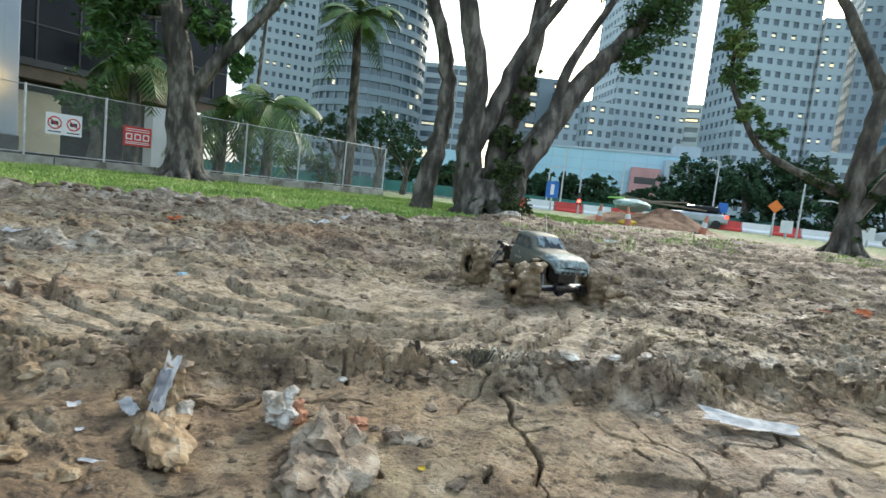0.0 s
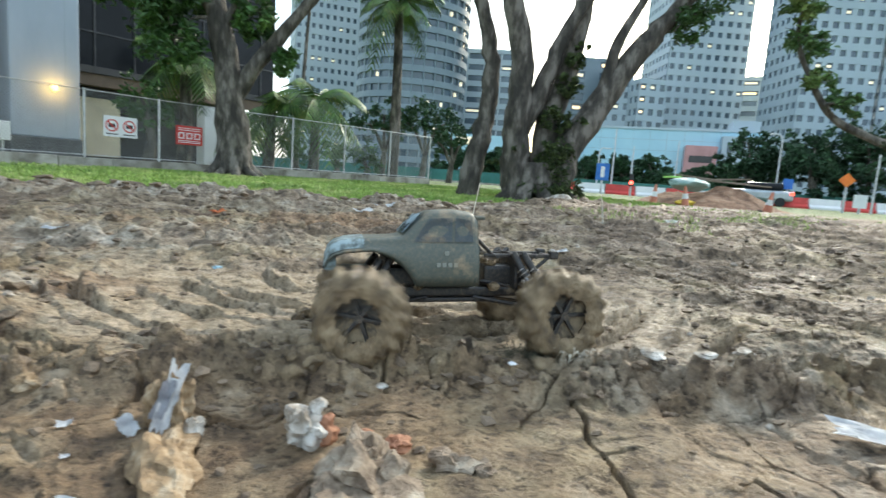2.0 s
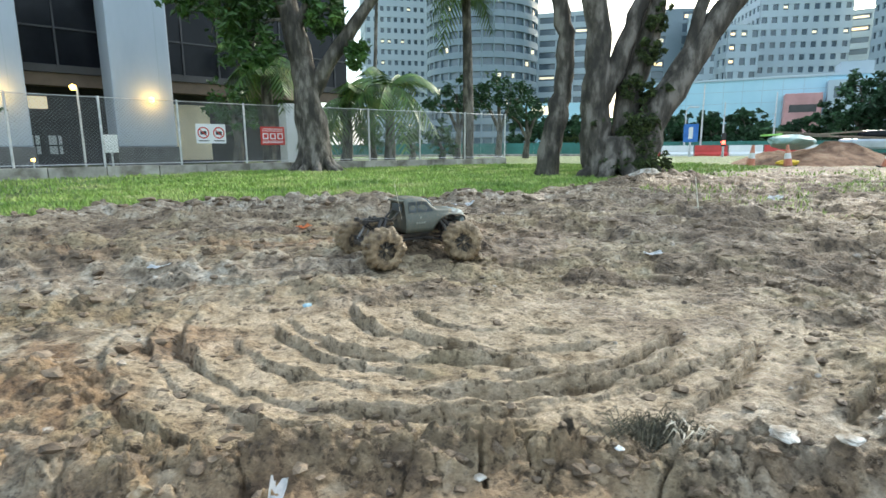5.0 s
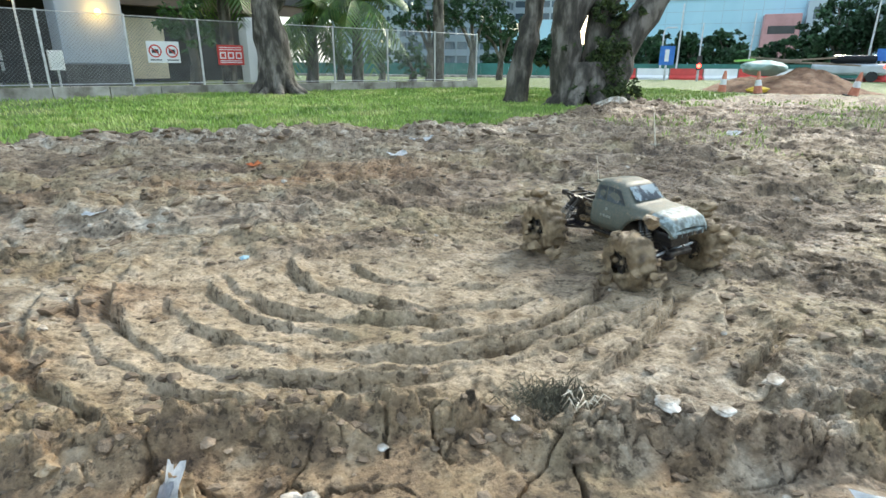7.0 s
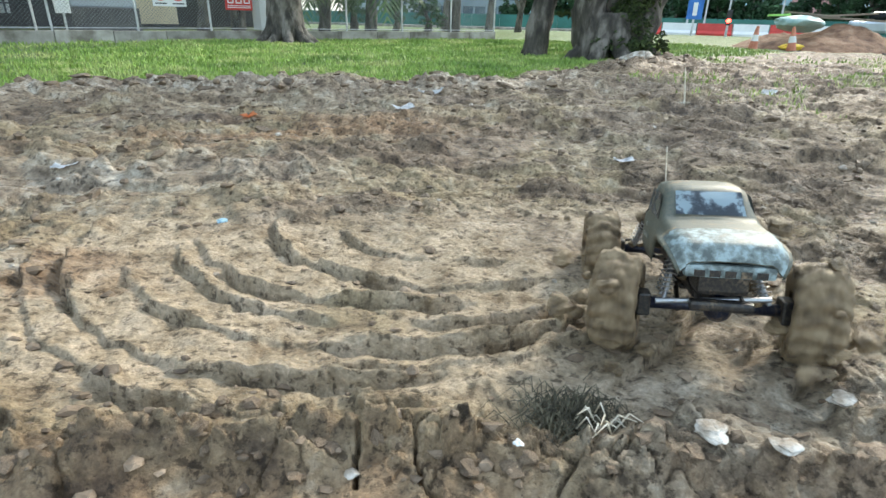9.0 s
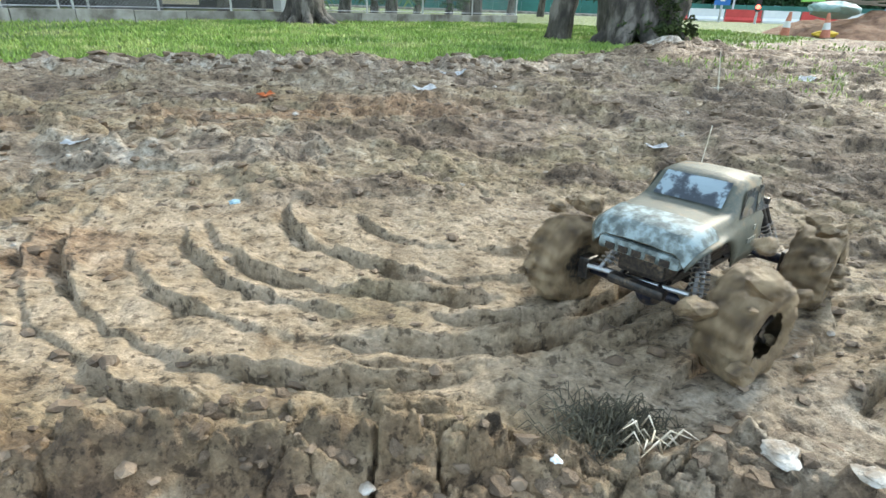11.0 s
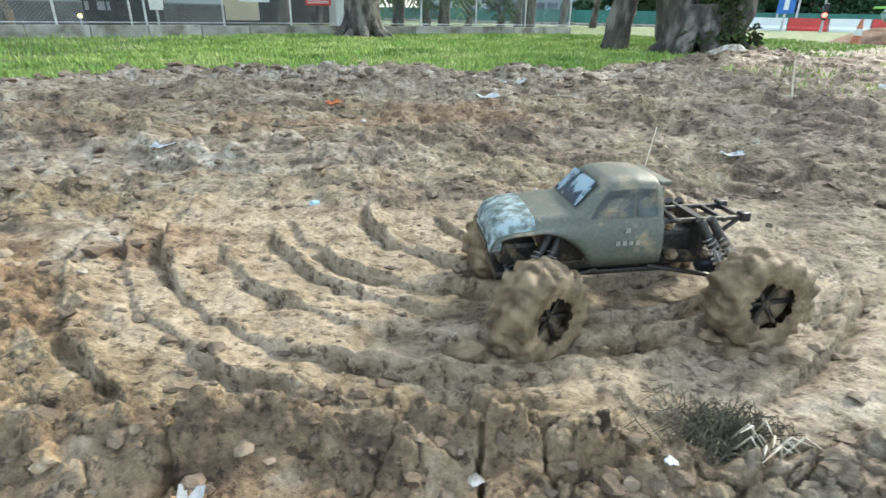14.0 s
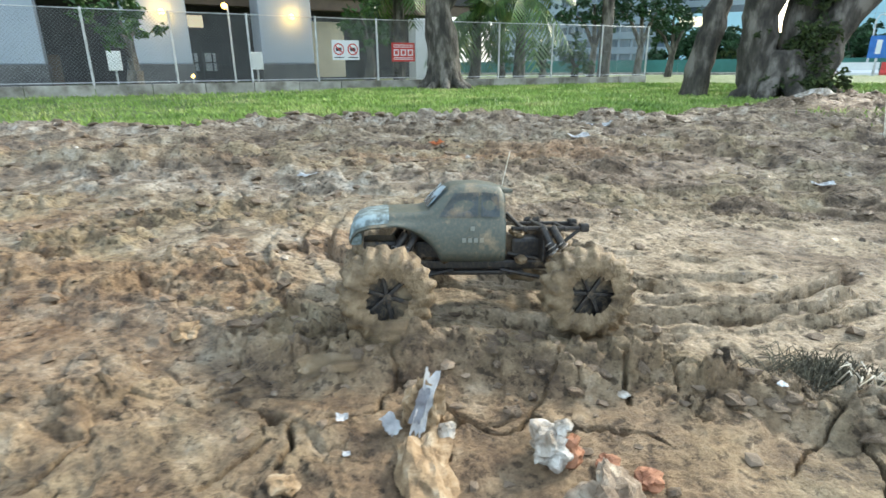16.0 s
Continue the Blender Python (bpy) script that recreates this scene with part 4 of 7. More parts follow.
def limb(pts, r0, r1, seed, sides=10, n=5, rough=0.16):
    c = curve_points(pts, n)
    rr = [r0 + (r1 - r0) * (i / (len(c) - 1)) ** 0.8 for i in range(len(c))]
    rng = random.Random(seed)
    c = [p + Vector((rng.gauss(0, 1), rng.gauss(0, 1), 0)) * rr[i] * 0.06 for i, p in enumerate(c)]
    return tube(c, rr, sides, rough, seed)


def twigs(limb_ends, clusters, seed):
    """Thin branches from the limbs' ends into the leaf clusters."""
    rng = random.Random(seed)
    out = []
    for (c, rad, _) in clusters:
        c = Vector(c)
        e = min(limb_ends, key=lambda q: (Vector(q) - c).length)
        e = Vector(e)
        mid = e.lerp(c, 0.5) + Vector((rng.gauss(0, 0.2), rng.gauss(0, 0.2), rng.uniform(-0.1, 0.3)))
        out.append(tube(curve_points([e, mid, c], 4), [0.055 - 0.005 * i for i in range(9)], 6, 0.1, seed))
        for _ in range(6):
            t = c + Vector((rng.gauss(0, 1), rng.gauss(0, 1), rng.gauss(0, 0.7))) * rad * 0.6
            out.append(tube([mid.lerp(c, rng.random()), c.lerp(t, 0.5) + Vector((0, 0, 0.08)), t], [0.022, 0.014, 0.006], 4))
    return out


def root_flare(base, r, n, reach, seed):
    rng = random.Random(seed)
    out = []
    b = Vector(base)
    for i in range(n):
        an = 2 * math.pi * (i + rng.uniform(-0.25, 0.25)) / n
        d = Vector((math.cos(an), math.sin(an), 0))
        l = reach * rng.uniform(0.7, 1.3)
        out.append(tube(curve_points([b + d * r * 0.45 + Vector((0, 0, 0.75)), b + d * r * 0.95 + Vector((0, 0, 0.25)), b + d * (r + l * 0.5) + Vector((0, 0, 0.04)), b + d * (r + l) + Vector((0, 0, -0.08))], 4),
                        [r * 0.40 * (1 - 0.055 * k) for k in range(13)], 7, 0.2, seed + i))
    return out


def make_tree(label, limbs, clusters, leaf_size, bark, leaf, flare, seed, aspect=0.45):
    t = thing("tree", pose(0, 0, 0), label, "tree", "broad trees on the lawn")
    chunks = [limb(p, a, b, seed + i) for i, (p, a, b) in enumerate(limbs)] + root_flare(*flare, seed)
    v, f = join_lists(chunks)
    ends = [q for p, _, _ in limbs for q in p[1:]]
    v, f = join_lists([(v, f)] + twigs(ends, clusters, seed))
    from_lists("trunk", v, f, bark, t, smooth=True)
    v, f = leaves([(c, r, int(n * 2.4)) for c, r, n in clusters], leaf_size, seed, aspect)
    from_lists("crown", v, f, leaf, t)
    return t


def build_trees():
    make_tree("broad tree with mottled grey forked trunk and dense dark leaves",
              [([(-1.68, 14.8, -0.1), (-1.72, 14.8, 0.9), (-1.80, 14.8, 2.2), (-2.10, 14.8, 3.8), (-2.28, 14.8, 5.2), (-2.5, 14.9, 7.2)], 0.48, 0.16),
               ([(-1.78, 14.8, 1.9), (-1.18, 14.75, 2.86), (-0.24, 14.7, 4.1), (0.62, 14.6, 5.2), (1.7, 14.5, 6.3)], 0.24, 0.08),
               ([(-2.05, 14.8, 3.4), (-1.5, 14.6, 4.6), (-1.2, 14.5, 5.8)], 0.15, 0.06),
               ([(-2.15, 14.8, 3.9), (-3.1, 14.5, 4.9), (-4.2, 14.3, 5.5)], 0.15, 0.06)],
              [((-4.4, 14.3, 4.9), 1.0, 700), ((-3.7, 14.5, 4.2), 0.9, 700), ((-3.1, 14.6, 3.1), 0.7, 450), ((-2.8, 14.7, 4.4), 0.7, 420), ((-2.7, 14.8, 5.6), 1.0, 700),
               ((-1.3, 14.7, 3.9), 0.55, 280), ((-0.6, 14.6, 3.0), 0.4, 150), ((-1.2, 14.9, 5.9), 0.9, 550), ((0.3, 14.8, 5.9), 0.8, 450), ((1.4, 14.6, 6.3), 0.9, 560), ((2.4, 14.5, 6.1), 0.8, 480),
               ((-4.9, 14.6, 6.2), 1.2, 700), ((-3.2, 14.8, 7.0), 1.3, 800), ((-1.0, 14.8, 7.3), 1.3, 800), ((1.0, 14.7, 7.4), 1.2, 700)],
              0.20, BARK, LEAF, ((-1.70, 14.8, 0.0), 0.42, 9, 0.55), 3)
    t2 = make_tree("large tree with several pale leaning stems and high foliage",
              [([(4.45, 10.7, -0.1), (4.30, 10.7, 0.7), (4.20, 10.7, 1.6), (4.27, 10.7, 2.75), (3.95, 10.7, 3.9), (3.6, 10.7, 5.6)], 0.38, 0.17),
               ([(4.95, 10.75, -0.1), (4.95, 10.75, 0.8), (4.97, 10.75, 1.7), (5.28, 10.75, 2.75), (5.5, 10.8, 3.9), (5.8, 10.9, 6.0)], 0.36, 0.16),
               ([(5.05, 10.5, -0.1), (5.20, 10.45, 0.95), (5.96, 10.4, 2.2), (6.74, 10.3, 3.4), (7.4, 10.2, 4.2), (8.3, 10.1, 5.4)], 0.40, 0.12),
               ([(4.28, 10.7, 1.4), (4.75, 10.65, 2.5), (5.15, 10.6, 3.6), (6.3, 10.5, 5.4)], 0.24, 0.10),
               ([(3.45, 11.4, -0.1), (3.62, 11.4, 0.9), (3.80, 11.4, 1.9), (3.82, 11.4, 2.9), (3.50, 11.4, 4.0), (2.9, 11.4, 5.4)], 0.26, 0.13),
               ([(5.96, 10.4, 2.2), (6.15, 10.3, 3.4), (7.0, 10.2, 5.0)], 0.16, 0.07)],
              [((7.8, 9.8, 4.6), 0.6, 520), ((8.0, 9.6, 5.4), 0.65, 520), ((7.5, 10.0, 3.9), 0.4, 260), ((6.9, 10.5, 5.8), 0.8, 480), ((3.1, 12.0, 5.4), 0.6, 380), ((3.7, 11.7, 6.3), 0.9, 560),
               ((5.3, 11.3, 6.4), 0.9, 520), ((2.3, 11.8, 6.0), 0.8, 420), ((6.2, 10.6, 7.0), 1.1, 620), ((4.6, 11.4, 5.2), 0.35, 110), ((8.8, 9.4, 6.4), 1.0, 480)],
              0.13, BARK, LEAF, ((4.75, 10.65, 0.0), 0.55, 8, 0.6), 13)
    # moss and ferns round the stems
    rng = random.Random(4)
    cl = []
    for x, y, z, r, n in ((4.95, 10.2, 0.35, 0.42, 1400), (4.95, 10.3, 1.0, 0.36, 1100), (4.95, 10.38, 1.7, 0.3, 800), (5.15, 10.42, 2.4, 0.26, 520), (5.3, 10.42, 2.9, 0.22, 300), (5.5, 10.25, 1.7, 0.16, 170), (4.6, 10.3, 0.2, 0.35, 500), (5.35, 10.3, 0.2, 0.35, 420), (4.2, 10.4, 1.1, 0.14, 130), (5.45, 10.5, 3.2, 0.18, 160), (4.0, 11.2, 0.8, 0.15, 90)):
        cl.append(((x, y, z), r, n))
    v, f = leaves(cl, 0.10, 21, 0.5)
    tagged(from_lists("moss", v, f, MOSS, t2), "dark moss and small ferns")
    t3 = make_tree("spreading tree with dark bent limbs and sparse feathery leaves",
              [([(13.6, 9.0, -0.1), (13.75, 9.05, 0.8), (13.8, 9.1, 1.6), (13.8, 9.0, 2.8), (13.9, 8.9, 4.0)], 0.33, 0.18),
               ([(13.9, 8.9, 3.9), (13.5, 9.5, 5.4), (13.0, 10.1, 6.8), (12.5, 10.7, 7.8), (12.2, 11.1, 9.0)], 0.16, 0.08),
               ([(13.9, 8.9, 3.9), (14.2, 8.5, 5.1), (14.2, 8.3, 6.5), (14.4, 8.1, 7.7), (14.4, 8.0, 8.7)], 0.16, 0.08),
               ([(13.8, 9.1, 1.7), (14.2, 8.4, 3.0), (14.5, 7.8, 4.1), (14.8, 7.3, 5.3), (15.0, 6.9, 6.3), (15.2, 6.4, 7.2)], 0.20, 0.09),
               ([(13.7, 9.1, 0.7), (14.3, 8.3, 2.5), (14.5, 7.9, 3.5), (14.9, 7.2, 4.1), (15.1, 6.6, 4.5), (15.4, 5.9, 4.8)], 0.16, 0.07),
               ([(13.6, 9.3, 1.5), (13.0, 10.1, 2.0), (12.5, 10.8, 2.5), (12.1, 11.2, 3.4), (11.8, 11.5, 4.5), (11.9, 11.4, 5.9), (12.0, 11.3, 6.9)], 0.12, 0.03)],
              [((11.9, 11.4, 6.3), 0.55, 240), ((11.8, 11.4, 5.3), 0.5, 220), ((12.0, 11.4, 4.4), 0.5, 220), ((12.2, 11.1, 3.4), 0.4, 130), ((12.6, 10.7, 2.8), 0.4, 130), ((12.7, 10.6, 8.2), 0.8, 220),
               ((13.6, 9.4, 7.4), 0.7, 170), ((14.3, 8.3, 7.1), 0.7, 170), ((14.1, 8.6, 6.0), 0.5, 110), ((14.6, 7.7, 7.1), 0.8, 180), ((14.9, 7.1, 6.1), 0.7, 170), ((14.6, 7.7, 5.2), 0.6, 130), ((15.0, 6.8, 5.1), 0.6, 150), ((14.8, 7.2, 4.2), 0.5, 110), ((14.8, 7.3, 7.6), 0.9, 180), ((15.3, 6.0, 5.4), 0.7, 160)],
              0.20, DARKBARK, LEAFLIGHT, ((13.65, 9.0, 0.0), 0.30, 7, 0.35), 33, 0.35)
    v, f = leaves([((13.7, 8.9, 0.6), 0.35, 260), ((13.6, 9.1, 1.6), 0.3, 200), ((13.2, 9.7, 1.9), 0.5, 220), ((14.0, 8.6, 1.6), 0.3, 140), ((14.4, 8.0, 3.2), 0.25, 100)], 0.13, 22, 0.5)
    tagged(from_lists("moss", v, f, MOSS, t3), "moss and climbing leaves")


build_trees()


def build_palm(base, top, r, frond_len, count, seed, label, droop=0.9):
    t = thing("palm", pose(0, 0, 0), label, "palm tree", "palms by the fence")
    rng = random.Random(seed)
    b, c = Vector(base), Vector(top)
    pts = [b.lerp(c, k / 10) + Vector((math.sin(k * 0.4) * 0.03, 0, 0)) for k in range(11)]
    v, f = tube(pts, [r * (1.25 - 0.45 * k / 10) for k in range(11)], 10, 0.06, seed)
    from_lists("trunk", v, f, BARK, t, smooth=True)
    for i in range(count):
        an = 2 * math.pi * (i + rng.random() * 0.6) / count
        up = rng.uniform(-0.35, 0.95)
        L = frond_len * rng.uniform(0.8, 1.15)
        d = Vector((math.cos(an), math.sin(an), 0))
        vs, fs, rib = [], [], []
        n = 16
        for k in range(n + 1):
            s = k / n
            p = c + d * L * (s - 0.12 * s * s) * math.cos(up * 0.6) + Vector((0, 0, L * (up * s - droop * s * s)))
            rib.append(p)
        side = d.cross(Vector((0, 0, 1)))
        for k in range(1, n):
            s = k / n
            w = frond_len * 0.42 * math.sin(math.pi * (0.12 + 0.82 * s)) * rng.uniform(0.85, 1.1)
            tang = (rib[k + 1] - rib[k - 1]).normalized()
            for sg in (-1, 1):
                tip = rib[k] + side * sg * w * 0.8 + tang * w * 0.55 + Vector((0, 0, -w * 0.55))
                k0 = len(vs)
                h = tang * frond_len * 0.030
                vs += [rib[k] - h, rib[k] + h, tip]
                fs.append((k0, k0 + 1, k0 + 2))
        tv, tf = tube(rib, [0.022 * (1 - 0.9 * k / n) + 0.002 for k in range(n + 1)], 4)
        v, f = join_lists([(tv, tf), (vs, fs)])
        from_lists("frond", v, f, FROND, t)
    return t


build_palm((3.15, 19.7, 0), (3.1, 19.7, 6.2), 0.17, 1.8, 17, 1, "tall slim palm with a grey trunk and short crown", 0.8)
build_palm((0.45, 24.0, 0), (0.5, 24.0, 3.2), 0.20, 2.6, 17, 2, "short palm with long arching yellow-green fronds", 0.75)
build_palm((-1.4, 24.6, 0), (-1.3, 24.6, 2.7), 0.20, 2.4, 16, 3, "short palm with long arching yellow-green fronds", 0.75)
build_palm((-3.75, 19.6, 0), (-3.7, 19.6, 3.5), 0.19, 2.0, 16, 4, "short dark palm beside the office block", 0.75)
build_palm((-0.4, 30.0, 0), (0.2, 30.0, 9.5), 0.09, 1.5, 9, 5, "very thin tall palm trunk behind the others", 0.9)


def bushy(name, label, spots, size, seed, leaf, category, group="", trunk=True):
    """A tree of the middle distance: trunk, limbs and an uneven crown of leaf tufts."""
    t = thing(name, pose(0, 0, 0), label, category, group)
    cx = sum(s[0][0] for s in spots) / len(spots)
    cy = sum(s[0][1] for s in spots) / len(spots)
    low = min(s[0][2] - s[1] for s in spots)
    if trunk:
        ch = [tube([(cx, cy, -0.1), (cx + 0.1, cy, max(0.4, low * 0.7))], [0.22, 0.16], 8, 0.1)]
        for (c, rad, n) in spots:
            ch.append(tube(curve_points([(cx + 0.1, cy, max(0.35, low * 0.7)), ((cx + c[0]) / 2, (cy + c[1]) / 2, c[2] - rad * 0.4), c], 3), [0.12 - 0.014 * k for k in range(7)], 6))
        v, f = join_lists(ch)
        from_lists("trunk", v, f, DARKBARK, t)
    v, f = leaves(spots, size, seed, 0.6)
    from_lists("crown", v, f, leaf, t)


rng_b = random.Random(77)
for az, d, z, r, n in ((8.0, 31, 3.2, 1.3, 900), (12.2, 31, 3.4, 1.5, 1100), (15.0, 33, 2.6, 1.2, 700)):
    c = bearing(az, d)
    bushy("tree", "dark green spreading tree beyond the fence", [((c.x + dx * r, c.y, z + dz), r * 0.75, n // 3) for dx, dz in ((-0.7, -0.2), (0.0, 0.35), (0.75, -0.1))], 0.26, int(az * 3), FARLEAF, "tree", "trees beyond the fence")
for az, d, z in ((-35.5, 15.5, 1.9), (-14.4, 18.6, 2.1), (6.0, 27.0, 1.2), (-1.0, 29.0, 1.5), (3.0, 30.0, 1.4), (-4.0, 28.0, 1.6)):
    c = bearing(az, d)
    bushy("shrub", "leafy green shrub beyond the fence", [((c.x, c.y, z), 0.75, 420), ((c.x + 0.4, c.y, z - 0.5), 0.6, 300)], 0.17, int(d * 10), LEAF, "shrub", "shrubs beyond the fence")


# ---- road, barriers and the far row of trees ----
R0, RD = Vector((18.8, 35.4, 0)), Vector((0.917, -0.398, 0))
RN = Vector((0.398, 0.917, 0))
RANG = math.degrees(math.atan2(RD.y, RD.x))


def on_road(s, n, z=0.0):
    p = R0 + RD * s + RN * n
    return Vector((p.x, p.y, z))


def build_road():
    ob = boxed("road", (-60, 1.2, -0.2, 70, 11, 0.06), ASPHALT)
    ob.matrix_basis = pose(R0.x, R0.y, 0, 0, 0, RANG)
    tagged(ob, "grey asphalt road beyond the site", "road", kind="structure")
    for lane in (3.6, 7.4):
        for k in range(14):
            l = boxed("lane_mark", (-26 + k * 5, lane - 0.06, 0.06, -24 + k * 5, lane + 0.06, 0.066), WHITE, ob)
    kerb = boxed("kerb", (-60, 0.8, -0.1, 70, 1.19, 0.14), CONCRETE)
    kerb.matrix_basis = pose(R0.x, R0.y, 0, 0, 0, RANG)
    tagged(kerb, "concrete kerb along the road", "kerb", kind="structure")
    bm = bmesh.new()
    prof = [(-0.3, 0.0), (-0.3, 0.15), (-0.12, 0.3), (-0.08, 0.72), (0.08, 0.72), (0.12, 0.3), (0.3, 0.15), (0.3, 0.0)]
    va = [bm.verts.new((-0.98, y, z)) for y, z in prof]
    vb = [bm.verts.new((0.98, y, z)) for y, z in prof]
    for i in range(len(prof)):
        j = (i + 1) % len(prof)
        bm.faces.new((va[i], vb[i], vb[j], va[j]))
    bm.faces.new(va[::-1])
    bm.faces.new(vb)
    bmesh.ops.recalc_face_normals(bm, faces=bm.faces)
    me = bpy.data.meshes.new("barrier_body")
    bm.to_mesh(me)
    for i in range(18):
        s = -1 + i * 2.05 + (3 if i > 5 else 0)
        p = on_road(s, 0.2)
        red = i % 2 == 0
        b = me.copy()
        b.materials.append(REDP if red else WHITE)
        ob = new("road_barrier", b)
        ob.matrix_basis = pose(p.x, p.y, -0.02, 0, 0, RANG)
        tagged(ob, "red plastic road barrier" if red else "white plastic road barrier", "barrier", "row of road barriers")
    # green hoarding along the far kerb
    h = thing("hoarding", pose(R0.x, R0.y, 0, 0, 0, RANG), "low dark green site hoarding along the road", "hoarding")
    for i in range(34):
        boxed("panel", (-40 + i * 2.5, 11.6, 0, -37.53 + i * 2.5, 11.7, 1.05), HOARD, h)


build_road()


def far_trees():
    rng = random.Random(12)
    for i in range(27):
        az = 15.5 + i * 2.15
        d = 58 + rng.uniform(-3, 5)
        top = (3.4 if az < 42 else 5.6) * (1 + rng.uniform(-0.2, 0.16))
        if 20 < az < 27:
            top = 3.0
        if 36.5 < az < 40.5:
            top = 2.5
        hgt = 0.5 + d * math.tan(radians(top))
        c = bearing(az, d)
        spots = []
        for k in range(7):
            spots.append(((c.x + rng.uniform(-2.0, 2.0), c.y + rng.uniform(-1, 1), rng.uniform(0.35, 0.85) * hgt), hgt * 0.26, 260))
        for k in range(3):
            spots.append(((c.x + rng.uniform(-1.8, 1.8), c.y - 1, 0.7), 1.0, 200))
        bushy("tree", "round dark green tree in the row behind the road", spots, 0.45, 100 + i, FARLEAF, "tree", "row of trees behind the road")
    c = bearing(66.5, 52)
    bushy("tree", "small bright green tree by the road", [((c.x, c.y, 2.4), 1.5, 500), ((c.x + 0.9, c.y, 2.0), 1.2, 300)], 0.36, 900, LEAFLIGHT, "tree", "row of trees behind the road")


far_trees()


# ---- towers ----
def grid_tower(label, az, d, w, depth, hgt, turn, bay, storey, wall, glass, pier=0.5, band=0.5, roof=True, base=0.0):
    """A tower: a glass core behind a grid of piers and bands that stand proud of it."""
    c = bearing(az, d)
    t = thing("office_tower", pose(c.x, c.y, base, 0, 0, -az + turn), label, "tower", "towers of the skyline")
    x0, y0 = w / 2, depth / 2
    boxed("glass_core", (-x0 + 0.35, -y0 + 0.35, 0, x0 - 0.35, y0 - 0.35, hgt - 0.3), glass, t, "dark window glass")
    items = []
    nx, ny, nz = max(2, round(w / bay)), max(2, round(depth / bay)), max(2, round(hgt / storey))
    pw, bh = bay * pier / 2, storey * band / 2
    for i in range(nx + 1):
        x = -x0 + w * i / nx
        for y in (-y0, y0):
            items.append((max(-x0, x - pw), y - 0.0 if y < 0 else y - 0.4, 0, min(x0, x + pw), y + 0.4 if y < 0 else y, hgt))
    for i in range(ny + 1):
        y = -y0 + depth * i / ny
        for x in (-x0, x0):
            items.append((x if x < 0 else x - 0.4, max(-y0, y - pw), 0, x + 0.4 if x < 0 else x, min(y0, y + pw), hgt))
    v, f = boxes_lists(items)
    tagged(from_lists("pier", v, f, wall, t), "cladding piers", kind="stuff")
    items = []
    for k in range(nz + 1):
        z = hgt * k / nz
        items.append((-x0 - 0.03, -y0 - 0.03, max(0, z - bh), x0 + 0.03, y0 + 0.03, min(hgt + 0.5, z + bh)))
    # bands are rings: four slabs each
    ring = []
    for a0, b0, z0, a1, b1, z1 in items:
        ring += [(a0, b0, z0, a1, b0 + 0.42, z1), (a0, b1 - 0.42, z0, a1, b1, z1), (a0, b0 + 0.42, z0, a0 + 0.42, b1 - 0.42, z1), (a1 - 0.42, b0 + 0.42, z0, a1, b1 - 0.42, z1)]
    v, f = boxes_lists(ring)
    tagged(from_lists("band", v, f, wall, t), "cladding bands between storeys", kind="stuff")
    if roof:
        boxed("roof", (-x0 + 0.5, -y0 + 0.5, hgt - 0.29, x0 - 0.5, y0 - 0.5, hgt + 0.3), wall, t)
    # a few rooms with the light on
    rng = random.Random(int(az * 10))
    lit = []
    for _ in range(14):
        i, k = rng.randrange(nx), rng.randrange(nz)
        x, z = -x0 + w * (i + 0.5) / nx, hgt * (k + 0.5) / nz
        lit.append((x - bay * (1 - pier) * 0.4, -y0 + 0.30, z - storey * (1 - band) * 0.2, x + bay * (1 - pier) * 0.4, -y0 + 0.345, z + storey * (1 - band) * 0.2))
    v, f = boxes_lists(lit)
    tagged(from_lists("lit_window", v, f, ROOMLIGHT, t), "lit windows", kind="stuff")
    return t


def round_tower(az, d, r, hgt):
    c = bearing(az, d)
    t = thing("round_tower", pose(c.x, c.y, 0, 0, 0, -az), "round slate-grey tower with bands of windows", "tower", "towers of the skyline")
    n = 64
    core = tube([(0, 0, 0), (0, 0, hgt)], [r - 0.6, r - 0.6], n)
    tagged(from_lists("glass_core", *core, HAZEDGLASS, t), "dark window glass")
    ch = []
    z = 0.0
    while z < hgt:
        ch.append(tube([(0, 0, z), (0, 0, z + 1.55)], [r, r], n))
        z += 3.3
    v, f = join_lists(ch)
    tagged(from_lists("band", v, f, HAZEDSLATE, t), "slate grey bands", kind="stuff")
    items = []
    for i in range(n):
        an = 2 * math.pi * i / n
        if i % 2 == 0:
            items.append(tube([((r - 0.25) * math.cos(an), (r - 0.25) * math.sin(an), 0), ((r - 0.25) * math.cos(an), (r - 0.25) * math.sin(an), hgt)], [0.28, 0.28], 4))
    v, f = join_lists(items)
    tagged(from_lists("pier", v, f, HAZEDSLATE, t), "slim piers", kind="stuff")
    rng = random.Random(3)
    lit = []
    for _ in range(26):
        an = -math.pi / 2 + rng.uniform(-1.2, 1.2)
        z = 1.55 + 3.3 * rng.randrange(3, 19)
        lit.append(tube([((r - 0.55) * math.cos(an), (r - 0.55) * math.sin(an), z + 0.3), ((r - 0.55) * math.cos(an), (r - 0.55) * math.sin(an), z + 1.3)], [0.45, 0.45], 6))
    v, f = join_lists(lit)
    tagged(from_lists("lit_window", v, f, ROOMLIGHT, t), "lit windows", kind="stuff")


